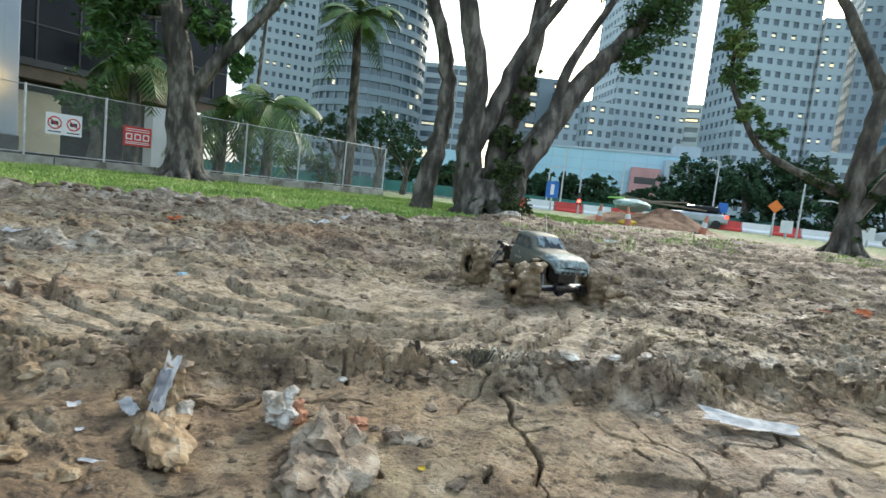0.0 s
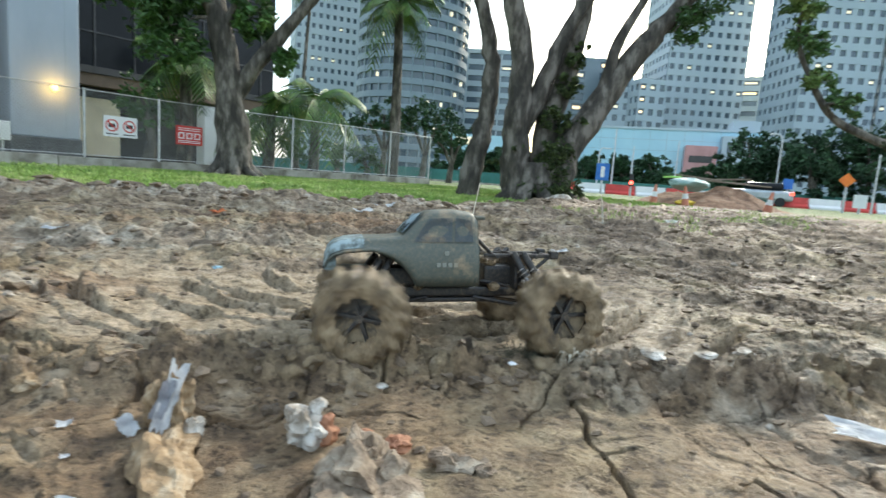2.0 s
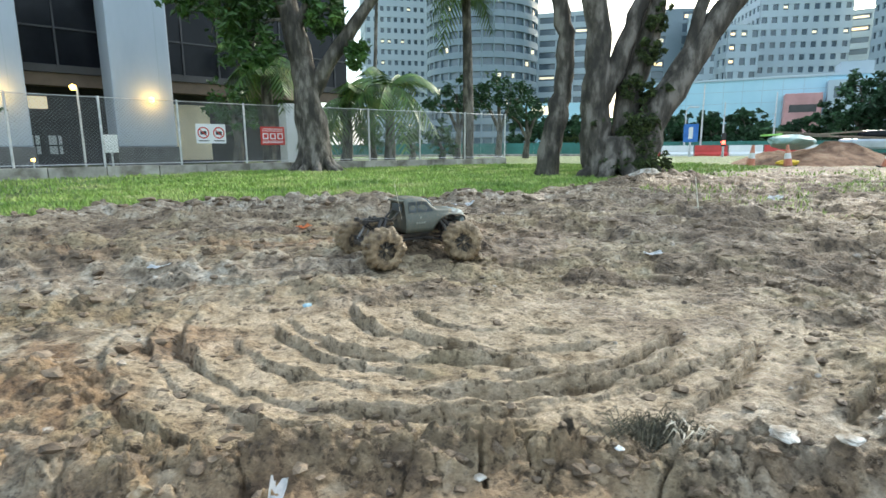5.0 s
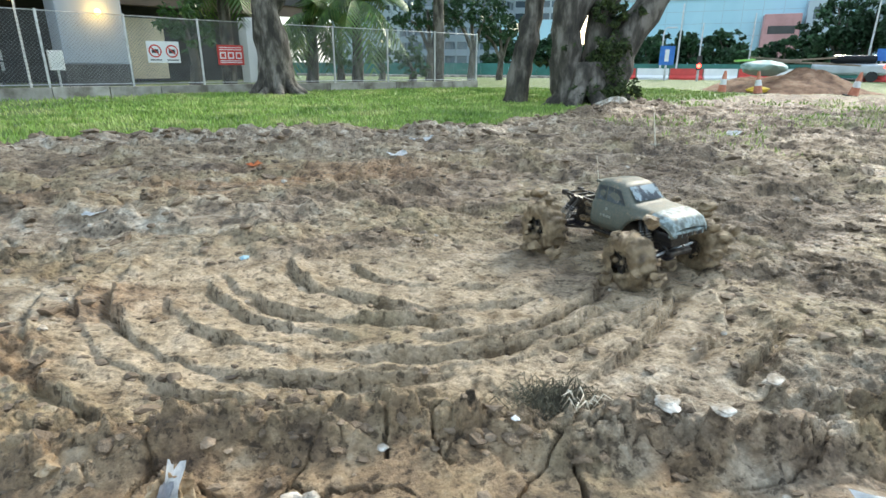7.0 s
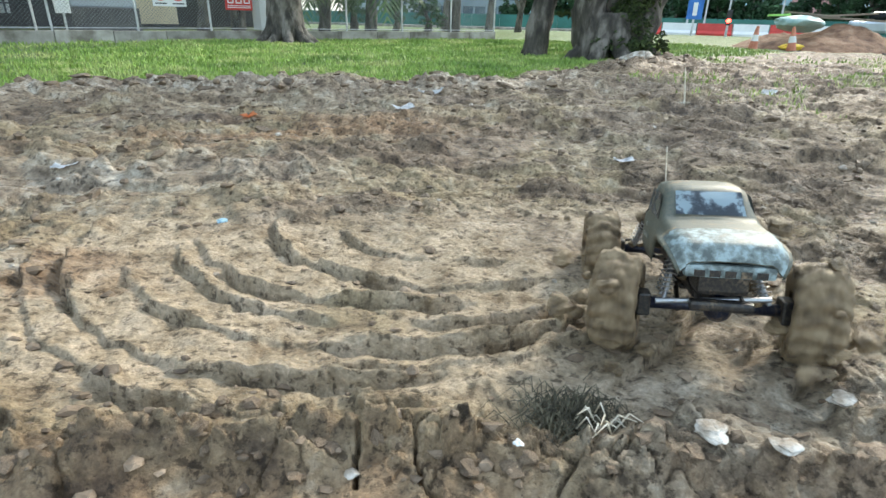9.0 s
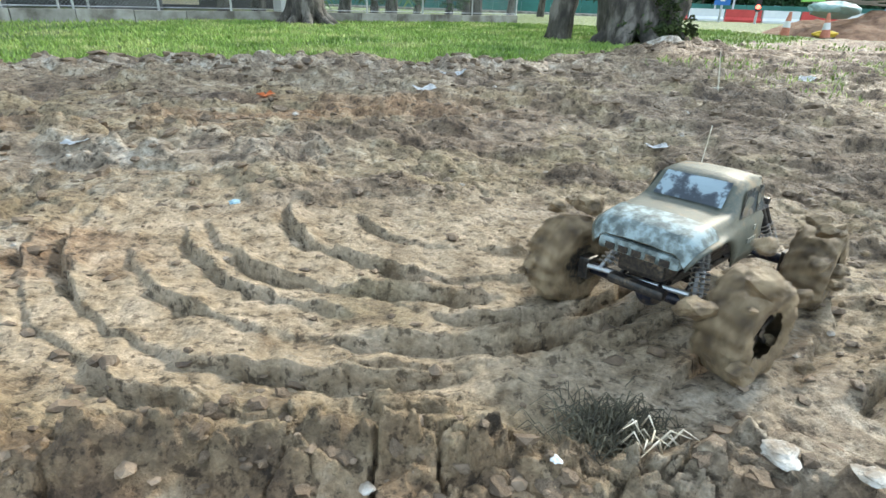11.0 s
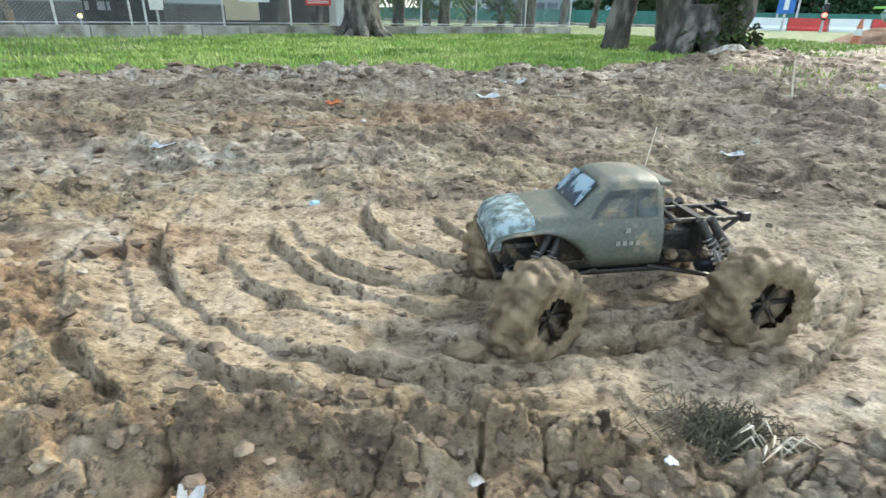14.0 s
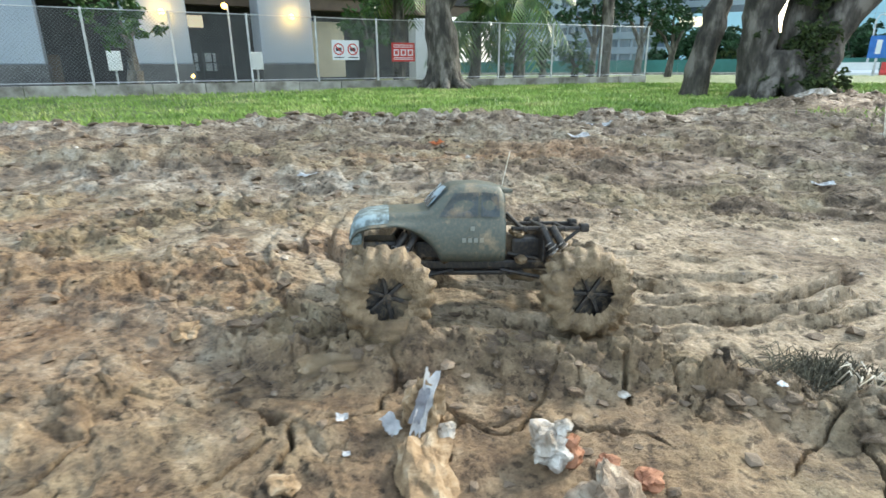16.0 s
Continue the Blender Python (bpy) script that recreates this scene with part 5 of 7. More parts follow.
def build_skyline():
    grid_tower("tall white tower with a fine grid of windows", 2.0, 200, 22, 20, 104, 8, 2.2, 3.4, HAZEDWHITE, HAZEDGLASS, 0.5, 0.55)
    round_tower(10.6, 160, 15.3, 74)
    grid_tower("pale slab block with long window bands", 18.0, 185, 21, 14, 40, -4, 6.0, 3.2, HAZEDWHITE, HAZEDGLASS, 0.08, 0.5)
    grid_tower("slate tower with a plain face", 28.0, 200, 17, 14, 42, 14, 8.0, 3.4, HAZEDSLATE, HAZEDGLASS, 0.6, 0.3)
    grid_tower("small pale block with square windows", 31.0, 190, 9, 12, 38, 0, 3.0, 3.4, HAZEDWHITE, HAZEDGLASS, 0.5, 0.45)
    grid_tower("lower white wing with square windows", 33.0, 188, 9, 18, 33, 26, 2.8, 3.5, HAZEDWHITE, HAZEDGLASS, 0.5, 0.5)
    grid_tower("white tower with rows of small square windows", 37.4, 205, 25, 22, 86, 24, 2.7, 3.5, HAZEDWHITE, HAZEDGLASS, 0.5, 0.52)
    grid_tower("pale low block between the towers", 43.2, 230, 12, 12, 42, 0, 6.0, 3.6, HAZEDWHITE, HAZEDGLASS, 0.1, 0.5)
    grid_tower("white tower with rows of small square windows", 47.3, 190, 20, 20, 104, 30, 2.7, 3.5, HAZEDWHITE, HAZEDGLASS, 0.5, 0.52)
    grid_tower("narrow white wing joined to its tower", 52.0, 196, 7, 14, 60, 20, 2.7, 3.5, HAZEDWHITE, HAZEDGLASS, 0.5, 0.52)
    grid_tower("grey tower with a grid of windows", 55.4, 205, 12, 20, 100, 12, 2.4, 3.4, TOWERGREY, HAZEDGLASS, 0.5, 0.5)
    grid_tower("blue glass tower with pale horizontal bands", 60.4, 195, 23, 22, 98, 22, 7.0, 3.6, TOWERGREY, BLUEGLASS, 0.03, 0.42)
    grid_tower("podium block with window bands", 57.5, 180, 34, 12, 21, 10, 3.4, 3.6, HAZEDWHITE, HAZEDGLASS, 0.3, 0.5)
    # low mall
    c = bearing(34.5, 112)
    m = thing("shopping_mall", pose(c.x, c.y, 0, 0, 0, -34.5), "long low pale blue mall with plain panel walls", "building")
    boxed("hall", (-17, 0, 0, 19, 16, 11.9), MALL, m)
    items = [(-17.05, -0.03, z, 19.05, 0.0, z + 0.05) for z in (2, 4, 6, 8, 10)] + [(x, -0.028, 0, x + 0.05, 0.001, 11.9) for x in range(-15, 19, 3)]
    v, f = boxes_lists(items)
    tagged(from_lists("panel_joint", v, f, TOWERGREY, m), "thin panel joints", kind="stuff")
    boxed("parapet", (-17.2, -0.2, 11.9, 19.2, 16.2, 12.3), HAZEDWHITE, m)
    boxed("porch", (6.2, -4, 0, 11.4, -0.05, 9.0), PINK, m, "dusty pink porch block", bevel=0.1)
    # dark slab on the porch face stands in for a shaded recess
    boxed("recess_shade_slab", (6.9, -4.05, 6.0, 10.7, -3.9, 7.2), RECESS, m)
    boxed("service_block", (12.2, -2.0, 0, 18.0, -0.04, 11.0), HAZEDWHITE, m)
    for x in (13.0, 15.0):
        boxed("service_opening", (x, -2.06, 8.2, x + 0.9, -1.9, 10.0), HAZEDGLASS, m)
    boxed("service_roof", (14, 2, 12.3, 18.5, 8, 14.2), HAZEDWHITE, m)
    c = bearing(17.5, 105)
    g = thing("glass_pavilion", pose(c.x, c.y, 0, 0, 0, -17.5), "low pavilion with lit pale teal glass", "building")
    boxed("hall", (-5, 0, 0, 6, 8, 8.6), MALL, g)
    boxed("lit_glass", (-3.5, -0.06, 6.6, 0.5, -0.01, 8.1), ROOMLIGHT, g, "lit window band")


build_skyline()


# ---- street furniture ----
def pole_thing(name, az, d, h, label, category, group="", arm=0.0, lean=0.0):
    c = bearing(az, d)
    t = thing(name, pose(c.x, c.y, 0, 0, 0, -az), label, category, group)
    v, f = tube([(0, 0, -0.1), (lean * h, 0, h)], [0.07, 0.045], 8)
    from_lists("pole", v, f, STEEL, t)
    if arm:
        v, f = tube(curve_points([(lean * h, 0, h - 0.02), (lean * h + arm * 0.4, 0, h + 0.25), (lean * h + arm, 0, h + 0.28)], 4), [0.04] * 9, 6)
        from_lists("arm", v, f, STEEL, t)
        boxed("lamp_head", (lean * h + arm - 0.1, -0.1, h + 0.2, lean * h + arm + 0.45, 0.1, h + 0.3), STEEL, t, bevel=0.02)
    return t


def build_street():
    for az, d, h, arm in ((31.4, 44, 4.9, 0), (33.2, 46, 3.8, 0), (37.2, 47, 4.4, 0), (45.6, 44, 4.6, -0.7), (52.6, 40, 3.4, 0), (30.0, 45, 3.2, 0.4)):
        pole_thing("street_lamp", az, d, h, "slim grey street lamp post by the road", "street lamp", "lamp posts along the road", arm)
    s = pole_thing("direction_sign", 30.5, 38, 2.0, "blue rectangular road sign on a grey post", "road sign")
    boxed("board", (-0.42, -0.06, 0.9, 0.42, -0.02, 2.0), BLUEP, s, "blue board")
    boxed("marking", (-0.12, -0.07, 1.1, 0.12, -0.062, 1.8), WHITE, s)
    for az, d, z in ((46.5, 44, 1.9), (51.8, 36, 1.0), (57.6, 38, 1.1)):
        s = pole_thing("small_sign", az, d, z, "small pale road sign on a post", "road sign", "small road signs")
        boxed("board", (-0.3, -0.06, z - 0.7, 0.3, -0.02, z), WHITE if az > 47 else BLUEP, s)
    for az, d, zc in ((50.7, 36, 1.72), (59.9, 37, 2.2)):
        s = pole_thing("works_sign", az, d, zc, "orange diamond roadworks sign on a post", "road sign", "orange works signs")
        boxed("board", (-0.27, -0.05, -0.27, 0.27, -0.02, 0.27), ORANGEP, s, "orange diamond board", m=pose(0, 0, zc, 0, 45, 0))
    s = pole_thing("traffic_light", 33.3, 37, 1.4, "traffic light showing red", "traffic light")
    boxed("housing", (-0.13, -0.14, 0.62, 0.13, 0.1, 1.4), BLACKP, s, bevel=0.02)
    bm = bmesh.new()
    bmesh.ops.create_uvsphere(bm, u_segments=12, v_segments=8, radius=0.12, matrix=pose(0, -0.12, 0.85))
    part("red_lens", bm, REDLIGHT, s, "lit red lens")
    s = pole_thing("traffic_light", 55.6, 40, 2.2, "traffic light on a bent arm", "traffic light", "", -1.2)
    boxed("housing", (-0.14, -0.15, 1.0, 0.14, 0.1, 1.8), BLACKP, s, bevel=0.02)
    # silver estate car on the road
    c = bearing(60.6, 44)
    car = thing("parked_car", pose(c.x, c.y, 0.08, 0, 0, -60.6 + 4), "silver grey family car with lit tail lamps, seen from the side", "car")
    prof = [(-2.05, 0.35), (-2.0, 0.75), (-1.55, 0.88), (-0.95, 0.98), (-0.35, 1.45), (0.75, 1.52), (1.65, 1.38), (2.0, 0.95), (2.05, 0.4)]
    bm = bmesh.new()
    rows = []
    for y, k in ((-0.85, 0.0), (-0.78, 0.06), (0.78, 0.06), (0.85, 0.0)):
        rows.append([bm.verts.new((x, y * (0.84 if z > 1.0 else 1.0), z + k * (z > 0.5))) for x, z in prof])
    for r0, r1 in zip(rows, rows[1:]):
        for i in range(len(prof) - 1):
            bm.faces.new((r0[i], r1[i], r1[i + 1], r0[i + 1]))
        bm.faces.new((r0[-1], r1[-1], r1[0], r0[0]))
    bm.faces.new(rows[0])
    bm.faces.new(rows[-1][::-1])
    bmesh.ops.recalc_face_normals(bm, faces=bm.faces)
    part("body", bm, SILVER, car)
    for y in (-0.79, 0.75):
        bm = bmesh.new()
        vs = [bm.verts.new((x, y + dy, z)) for dy in (0, 0.03) for x, z in ((-0.75, 1.02), (-0.30, 1.38), (0.70, 1.43), (1.45, 1.30), (1.6, 1.04))]
        bm.faces.new(vs[:5])
        bm.faces.new(vs[5:][::-1])
        for i in range(5):
            bm.faces.new((vs[i], vs[(i + 1) % 5], vs[5 + (i + 1) % 5], vs[5 + i]))
        part("side_window", bm, DARKGLASS, car, "dark side window")
    for x in (-1.25, 1.25):
        for y in (-0.86, 0.70):
            w = part("wheel", disc(0.32, 0.16, y), RUBBER, car, "black tyre")
            w.location = (x, 0, 0.32)
            part("rim", disc(0.2, 0.18, y - 0.01), STEEL, w, "alloy rim")
    for y in (-0.84, 0.5):
        boxed("tail_lamp", (1.93, y, 0.85, 2.06, y + 0.34, 1.05), TAIL, car, "lit red tail lamp")
    c = bearing(44.5, 43)
    v = thing("parked_car", pose(c.x, c.y, 0.08, 0, 0, -46), "small pale blue car with lit tail lamps", "car")
    boxed("body", (-1.9, -0.8, 0.3, 1.9, 0.8, 0.95), SILVER, v, bevel=0.15)
    boxed("cabin", (-1.0, -0.7, 0.94, 1.3, 0.7, 1.45), DARKGLASS, v, bevel=0.2)
    boxed("tail_lamp", (1.7, -0.83, 0.7, 1.93, -0.5, 0.9), TAIL, v)
    boxed("tail_lamp", (1.7, 0.5, 0.7, 1.93, 0.83, 0.9), TAIL, v)
    for x in (-1.2, 1.2):
        w = part("wheel", disc(0.3, 0.16, -0.82), RUBBER, v)
        w.location = (x, 0, 0.22)


def disc(r, w, y):
    """A wheel-like disc whose axle runs along y, from y to y + w."""
    bm = bmesh.new()
    bmesh.ops.create_cone(bm, cap_ends=True, segments=24, radius1=r, radius2=r, depth=w, matrix=pose(0, y + w / 2, 0, 90))
    return bm


build_street()


# ---- spoil heap with tarpaulin, boards and cones ----
def build_heap():
    c = bearing(40.6, 21.5)
    bm = bmesh.new()
    n = 40
    vs = {}
    for i in range(n + 1):
        for j in range(n + 1):
            x, y = (i / n - 0.5) * 5.6, (j / n - 0.5) * 4.0
            r = math.hypot(x / 2.7, y / 1.9)
            p = Vector((x, y, 0))
            h = 0.82 * max(0.0, 1 - r ** 1.7) * (0.85 + 0.5 * noise.noise(p * 0.7)) + 0.13 * noise.fractal(p * 2.2, 1.0, 2.0, 4) * max(0, 1.05 - r) - 0.06
            vs[i, j] = bm.verts.new((x, y, h))
    for i in range(n):
        for j in range(n):
            bm.faces.new((vs[i, j], vs[i + 1, j], vs[i + 1, j + 1], vs[i, j + 1]))
    heap = part("earth_mound", bm, REDCLAY_HEAP, smooth=True)
    heap.matrix_basis = pose(c.x, c.y, 0, 0, 0, -40.6)
    tagged(heap, "heap of reddish brown excavated earth", "earth heap")
    M = pose(c.x, c.y, 0, 0, 0, -40.6)
    t = lump("tarpaulin", (0.75, 0.45, 0.22), TARP, 5, m=M @ pose(-0.75, -0.5, 0.75), rough=0.25)
    tagged(t, "crumpled pale green tarpaulin roll on the heap", "tarpaulin")
    for i, (x, y, z, l, rz, ry, mt) in enumerate(((-0.2, 0.1, 0.93, 2.6, 6, 2, WOODP), (0.4, 0.0, 0.90, 2.8, -4, 3, WOODP), (0.1, 0.35, 0.99, 2.2, 14, -4, WOODP), (-0.5, 0.2, 1.02, 1.5, -9, 5, WOODP))):
        b = boxed("plank", (-l / 2, -0.09, -0.025, l / 2, 0.09, 0.025), mt, bevel=0.006)
        b.matrix_basis = M @ pose(x, y, z, 0, ry, rz)
        tagged(b, "weathered timber plank lying on the heap", "plank", "planks on the heap")
    b = boxed("crate_lid", (-0.3, -0.2, -0.03, 0.3, 0.2, 0.03), LIME, bevel=0.01)
    b.matrix_basis = M @ pose(-1.35, 0.0, 0.98, 0, -3, 8)
    tagged(b, "lime green plastic lid on the heap", "lid")
    b = lump("yellow_sack", (0.32, 0.2, 0.09), YELLOWP, 9, m=M @ pose(-0.75, -1.75, 0.12), rough=0.3)
    tagged(b, "flattened yellow plastic sack beside the heap", "sack")
    for az, d, tilt in ((35.6, 19.6, 2), (38.5, 19.2, -4), (45.3, 19.4, 6)):
        p = bearing(az, d)
        k = thing("traffic_cone", pose(p.x, p.y, 0.0, tilt, tilt, 0), "faded orange and white traffic cone", "cone", "cones by the heap")
        boxed("base", (-0.17, -0.17, 0, 0.17, 0.17, 0.04), RUBBER, k, bevel=0.01)
        for name, z0, z1, r0, r1, mt in (("cone", 0.04, 0.25, 0.13, 0.10, CONE), ("white_band", 0.25, 0.42, 0.10, 0.075, WHITE), ("tip", 0.42, 0.66, 0.075, 0.035, CONE)):
            v, f = tube([(0, 0, z0), (0, 0, z1)], [r0, r1], 14)
            from_lists(name, v, f, mt, k)


REDCLAY_HEAP = mat("excavated_earth", [(0.36, (0.14, 0.07, 0.04)), (0.5, (0.27, 0.15, 0.09)), (0.64, (0.36, 0.23, 0.15))], 3, (0.8, 0.95), bump=0.8, fine=25, depth=0.04)
CONE = mat("faded_orange_plastic", [(0.4, (0.50, 0.17, 0.10)), (0.6, (0.62, 0.25, 0.16))], 5, (0.5, 0.7), bump=0)
build_heap()


# ---- litter and lumps on the mud ----
def on_mud(x, y, dz=0.0, rx=0, ry=0, rz=0):
    return pose(x, y, ground_z(x, y) + dz, rx, ry, rz)


def sheet(name, w, l, material, seed, thick=0.0025, curl=0.3):
    """A torn, bent sheet with a ragged rim."""
    rng = random.Random(seed)
    bm = bmesh.new()
    n = 9
    top = []
    for i in range(n):
        row = []
        for j in range(n):
            u, v = i / (n - 1) - 0.5, j / (n - 1) - 0.5
            rag = 1 + (0.18 * rng.uniform(-1, 1) if i in (0, n - 1) or j in (0, n - 1) else 0)
            z = curl * w * (u * u * 2 + 0.5 * noise.noise(Vector((u * 3 + seed, v * 3, 0))))
            row.append(bm.verts.new((u * w * rag, v * l * rag, z)))
        top.append(row)
    for i in range(n - 1):
        for j in range(n - 1):
            bm.faces.new((top[i][j], top[i + 1][j], top[i + 1][j + 1], top[i][j + 1]))
    bmesh.ops.solidify(bm, geom=bm.faces[:], thickness=thick)
    return part(name, bm, material)


def build_litter():
    t = thing("clay_block", on_mud(-0.265, 0.80, -0.005, 0, 0, 30), "upright ochre clay clod with torn white sheeting stuck to it", "clod")
    lump("clod", (0.034, 0.045, 0.062), CLODOCHRE, 2, t, pose(0.012, 0.012, 0.02), rough=0.8, sub=4)
    lump("foot", (0.040, 0.13, 0.026), CLODOCHRE, 3, t, pose(-0.03, -0.10, 0.0, 0, 0, -15), rough=0.8, sub=4)
    lump("pale_bit", (0.016, 0.013, 0.02), PALE, 4, t, pose(0.035, -0.045, 0.008))
    s = sheet("torn_sheet", 0.028, 0.11, PAPER, 5)
    s.parent, s.matrix_basis = t, pose(0.004, -0.020, 0.060, 68, 26, -4)
    s = sheet("grey_sheet", 0.022, 0.06, GREYPAPER, 6)
    s.parent, s.matrix_basis = t, pose(-0.006, -0.026, 0.062, 70, 28, -6)
    s = sheet("torn_flake", 0.035, 0.04, PAPER, 7)
    s.parent, s.matrix_basis = t, pose(-0.055, 0.0, 0.02, 30, 10, 20)
    t = thing("broken_lump", on_mud(-0.025, 0.745, 0.0), "white crusted lump of concrete with reddish clay on one face", "lump")
    lump("crust", (0.034, 0.032, 0.034), PALE, 11, t, pose(-0.008, 0, 0.018, 0, 0, 0), rough=0.75, sub=4)
    lump("red_face", (0.024, 0.026, 0.03), REDCLAY, 12, t, pose(0.028, 0.005, 0.016))
    lump("knob", (0.014, 0.014, 0.014), PALE, 13, t, pose(0.012, 0.01, 0.058))
    t = thing("clay_ridge", on_mud(0.05, 0.60, -0.005), "rough pale brown ridge of dried clay", "clod")
    lump("crest", (0.05, 0.07, 0.05), CLODPALE, 14, t, pose(0, 0.02, 0.018, 0, 0, 12), rough=0.85, sub=4)
    lump("foot", (0.055, 0.09, 0.035), CLODPALE, 15, t, pose(-0.02, -0.09, 0.005, 0, 0, -10), rough=0.85, sub=4)
    lump("knob", (0.026, 0.026, 0.026), CLODPALE, 16, t, pose(0.035, -0.03, 0.03))
    for i, (x, y, s, mt, lab) in enumerate(((0.19, 0.62, 0.03, CLODPALE, "low pale lump of dried clay"), (0.12, 0.70, 0.022, REDCLAY, "small reddish clay lump"), (0.06, 0.73, 0.018, REDCLAY, "small reddish clay lump"), (0.24, 0.60, 0.02, CLODPALE, "low pale lump of dried clay"),
                                             (-0.45, 0.62, 0.03, CLODOCHRE, "ochre lump of clay"), (-0.36, 0.55, 0.035, CLODOCHRE, "ochre lump of clay"), (-0.62, 0.85, 0.035, REDCLAY, "reddish clay lump"), (-0.52, 0.95, 0.03, CLODOCHRE, "ochre lump of clay"), (-0.85, 1.05, 0.04, CLODOCHRE, "ochre lump of clay"))):
        s *= 0.72 if x < -0.3 else 1.0
        ob = lump("clay_lump", (s, s * 0.9, s * 0.65), mt, 40 + i, m=on_mud(x, y, s * 0.05, 0, 0, i * 50), rough=0.8)
        tagged(ob, lab + " on the cracked mud", "lump", "clay lumps")
    rng = random.Random(31)
    for i in range(46):
        d = rng.uniform(1.0, 4.6)
        an = radians(rng.uniform(-45, 62))
        x, y = d * math.sin(an), d * math.cos(an)
        if 0.4 < d < 1.6 and -0.6 < x < 0.9 and y > 0.95 and rng.random() < 0.75:
            continue
        s = rng.uniform(0.005, 0.010) * (0.8 + 0.35 * d)
        ob = lump("stone", (s, s * 0.85, s * 0.6), rng.choice((PALE, PALE, CLODPALE)), 60 + i % 12, m=on_mud(x, y, s * 0.25, 0, 0, rng.uniform(0, 360)), sub=2)
        tagged(ob, "small pale stone on the mud", "stone", "pale stones")
    for i, (x, y, s, lab, mt) in enumerate(((0.12, 0.915, 0.012, "small cream pebble on the clay ridge", PALE), (0.40, 0.905, 0.008, "tiny white pebble beside the root tuft", PAPER), (-0.36, 2.15, 0.020, "blue plastic scrap half sunk in mud", BLUEBIT), (0.80, 0.80, 0.022, "white flake of concrete on the ridge", PALE), (0.72, 0.865, 0.028, "flat white crust on the ridge", PALE), (0.98, 0.80, 0.035, "flat pale crust of clay", CLODPALE), (1.05, 0.95, 0.026, "pale lump on the mud", PALE))):
        ob = lump("pebble", (s, s * 0.9, s * (0.6 if s < 0.02 else 0.32)), mt, 80 + i, m=on_mud(x, y, s * 0.15), sub=3)
        tagged(ob, lab, "pebble")
    for i, (x, y, w, l, rz, mt, lab) in enumerate(((0.42, 4.04, 0.13, 0.10, 20, PAPER, "crumpled white paper scrap on the mud"), (0.71, 4.95, 0.20, 0.09, -5, PAPER, "crumpled white paper scrap on the mud"), (2.02, 5.08, 0.20, 0.08, 5, PAPER, "flat white scrap on the mud"), (4.0, 5.22, 0.20, 0.12, 30, PAPER, "white sheet scrap among the clods"),
                                                (-0.62, 4.1, 0.10, 0.06, 40, ORANGEBIT, "small orange plastic shard"), (3.32, 1.80, 0.13, 0.08, 30, ORANGEBIT, "orange plastic shard lying on the mud"), (3.1, 1.9, 0.08, 0.06, 0, ORANGEBIT, "orange plastic shard lying on the mud"), (-1.14, 2.75, 0.10, 0.05, 0, PAPER, "small white scrap on the mud"),
                                                (0.20, 0.51, 0.014, 0.012, 0, YELLOWLEAF, "tiny yellow leaf on the clay"), (1.03, 0.55, 0.07, 0.22, 66, PAPER, "long flat whitish sheet pressed into the mud"), (-0.40, 0.78, 0.022, 0.02, 10, PAPER, "small white flake on the clay"), (-0.33, 0.60, 0.01, 0.04, 70, PAPER, "thin white sliver on the clay"), (-0.37, 0.70, 0.014, 0.012, 10, PAPER, "small white flake on the clay"), (1.5, 2.9, 0.09, 0.06, 0, PAPER, "small white scrap on the mud"))):
        ob = sheet("scrap", w, l, mt, 20 + i, curl=0.25)
        ob.matrix_basis = on_mud(x, y, 0.012 if w > 0.03 else 0.004, 4, -6, rz)
        tagged(ob, lab, "scrap")
    # tuft of dark roots with pale straws
    t = thing("root_tuft", on_mud(0.54, 0.96, -0.004), "tuft of dark roots and pale dry straws on the ridge", "plant tuft")
    rng = random.Random(6)
    ch = []
    for _ in range(420):
        an, l = rng.random() * 6.28, rng.uniform(0.02, 0.07)
        b = Vector((rng.gauss(-0.02, 0.045), rng.gauss(0.03, 0.03), 0))
        d = Vector((math.cos(an), math.sin(an), 0))
        ch.append(tube([b, b + d * l * 0.5 + Vector((0, 0, rng.uniform(0.01, 0.04))), b + d * l + Vector((0, 0, rng.uniform(-0.01, 0.02)))], [0.0012, 0.001, 0.0006], 3, cap=False))
    v, f = join_lists(ch)
    tagged(from_lists("root_tangle", v, f, ROOTS, t), "dark tangled roots")
    for i in range(13):
        an = rng.uniform(3.6, 6.4)
        l = rng.uniform(0.03, 0.075)
        b = Vector((rng.gauss(0.015, 0.02), rng.gauss(-0.01, 0.015), 0.01))
        v, f = tube([b, b + Vector((math.cos(an) * l * 0.4, math.sin(an) * l * 0.3, l * 0.7)), b + Vector((math.cos(an) * l, math.sin(an) * l * 0.7, l * rng.uniform(0.2, 0.9)))], [0.0022, 0.0018, 0.0006], 4)
        from_lists("straw", v, f, STRAW, t, "pale dry straw")
    t = thing("twig", on_mud(2.72, 4.44), "thin pale twig standing in the mud", "twig")
    v, f = tube([(0, 0, -0.05), (-0.03, 0, 0.12), (-0.06, 0, 0.30)], [0.008, 0.006, 0.003], 5)
    from_lists("stem", v, f, STRAW, t)
    v, f = tube([(-0.3, 0.05, 0.02), (0.0, 0, 0.03), (0.3, -0.12, 0.015)], [0.008, 0.009, 0.006], 5)
    from_lists("side_shoot", v, f, STRAW, t)
    ob = lump("limestone_block", (0.34, 0.2, 0.13), PALE, 90, m=pose(4.85, 9.65, 0.08, 0, 0, -20))
    tagged(ob, "pale stone block between the tree's roots", "stone")


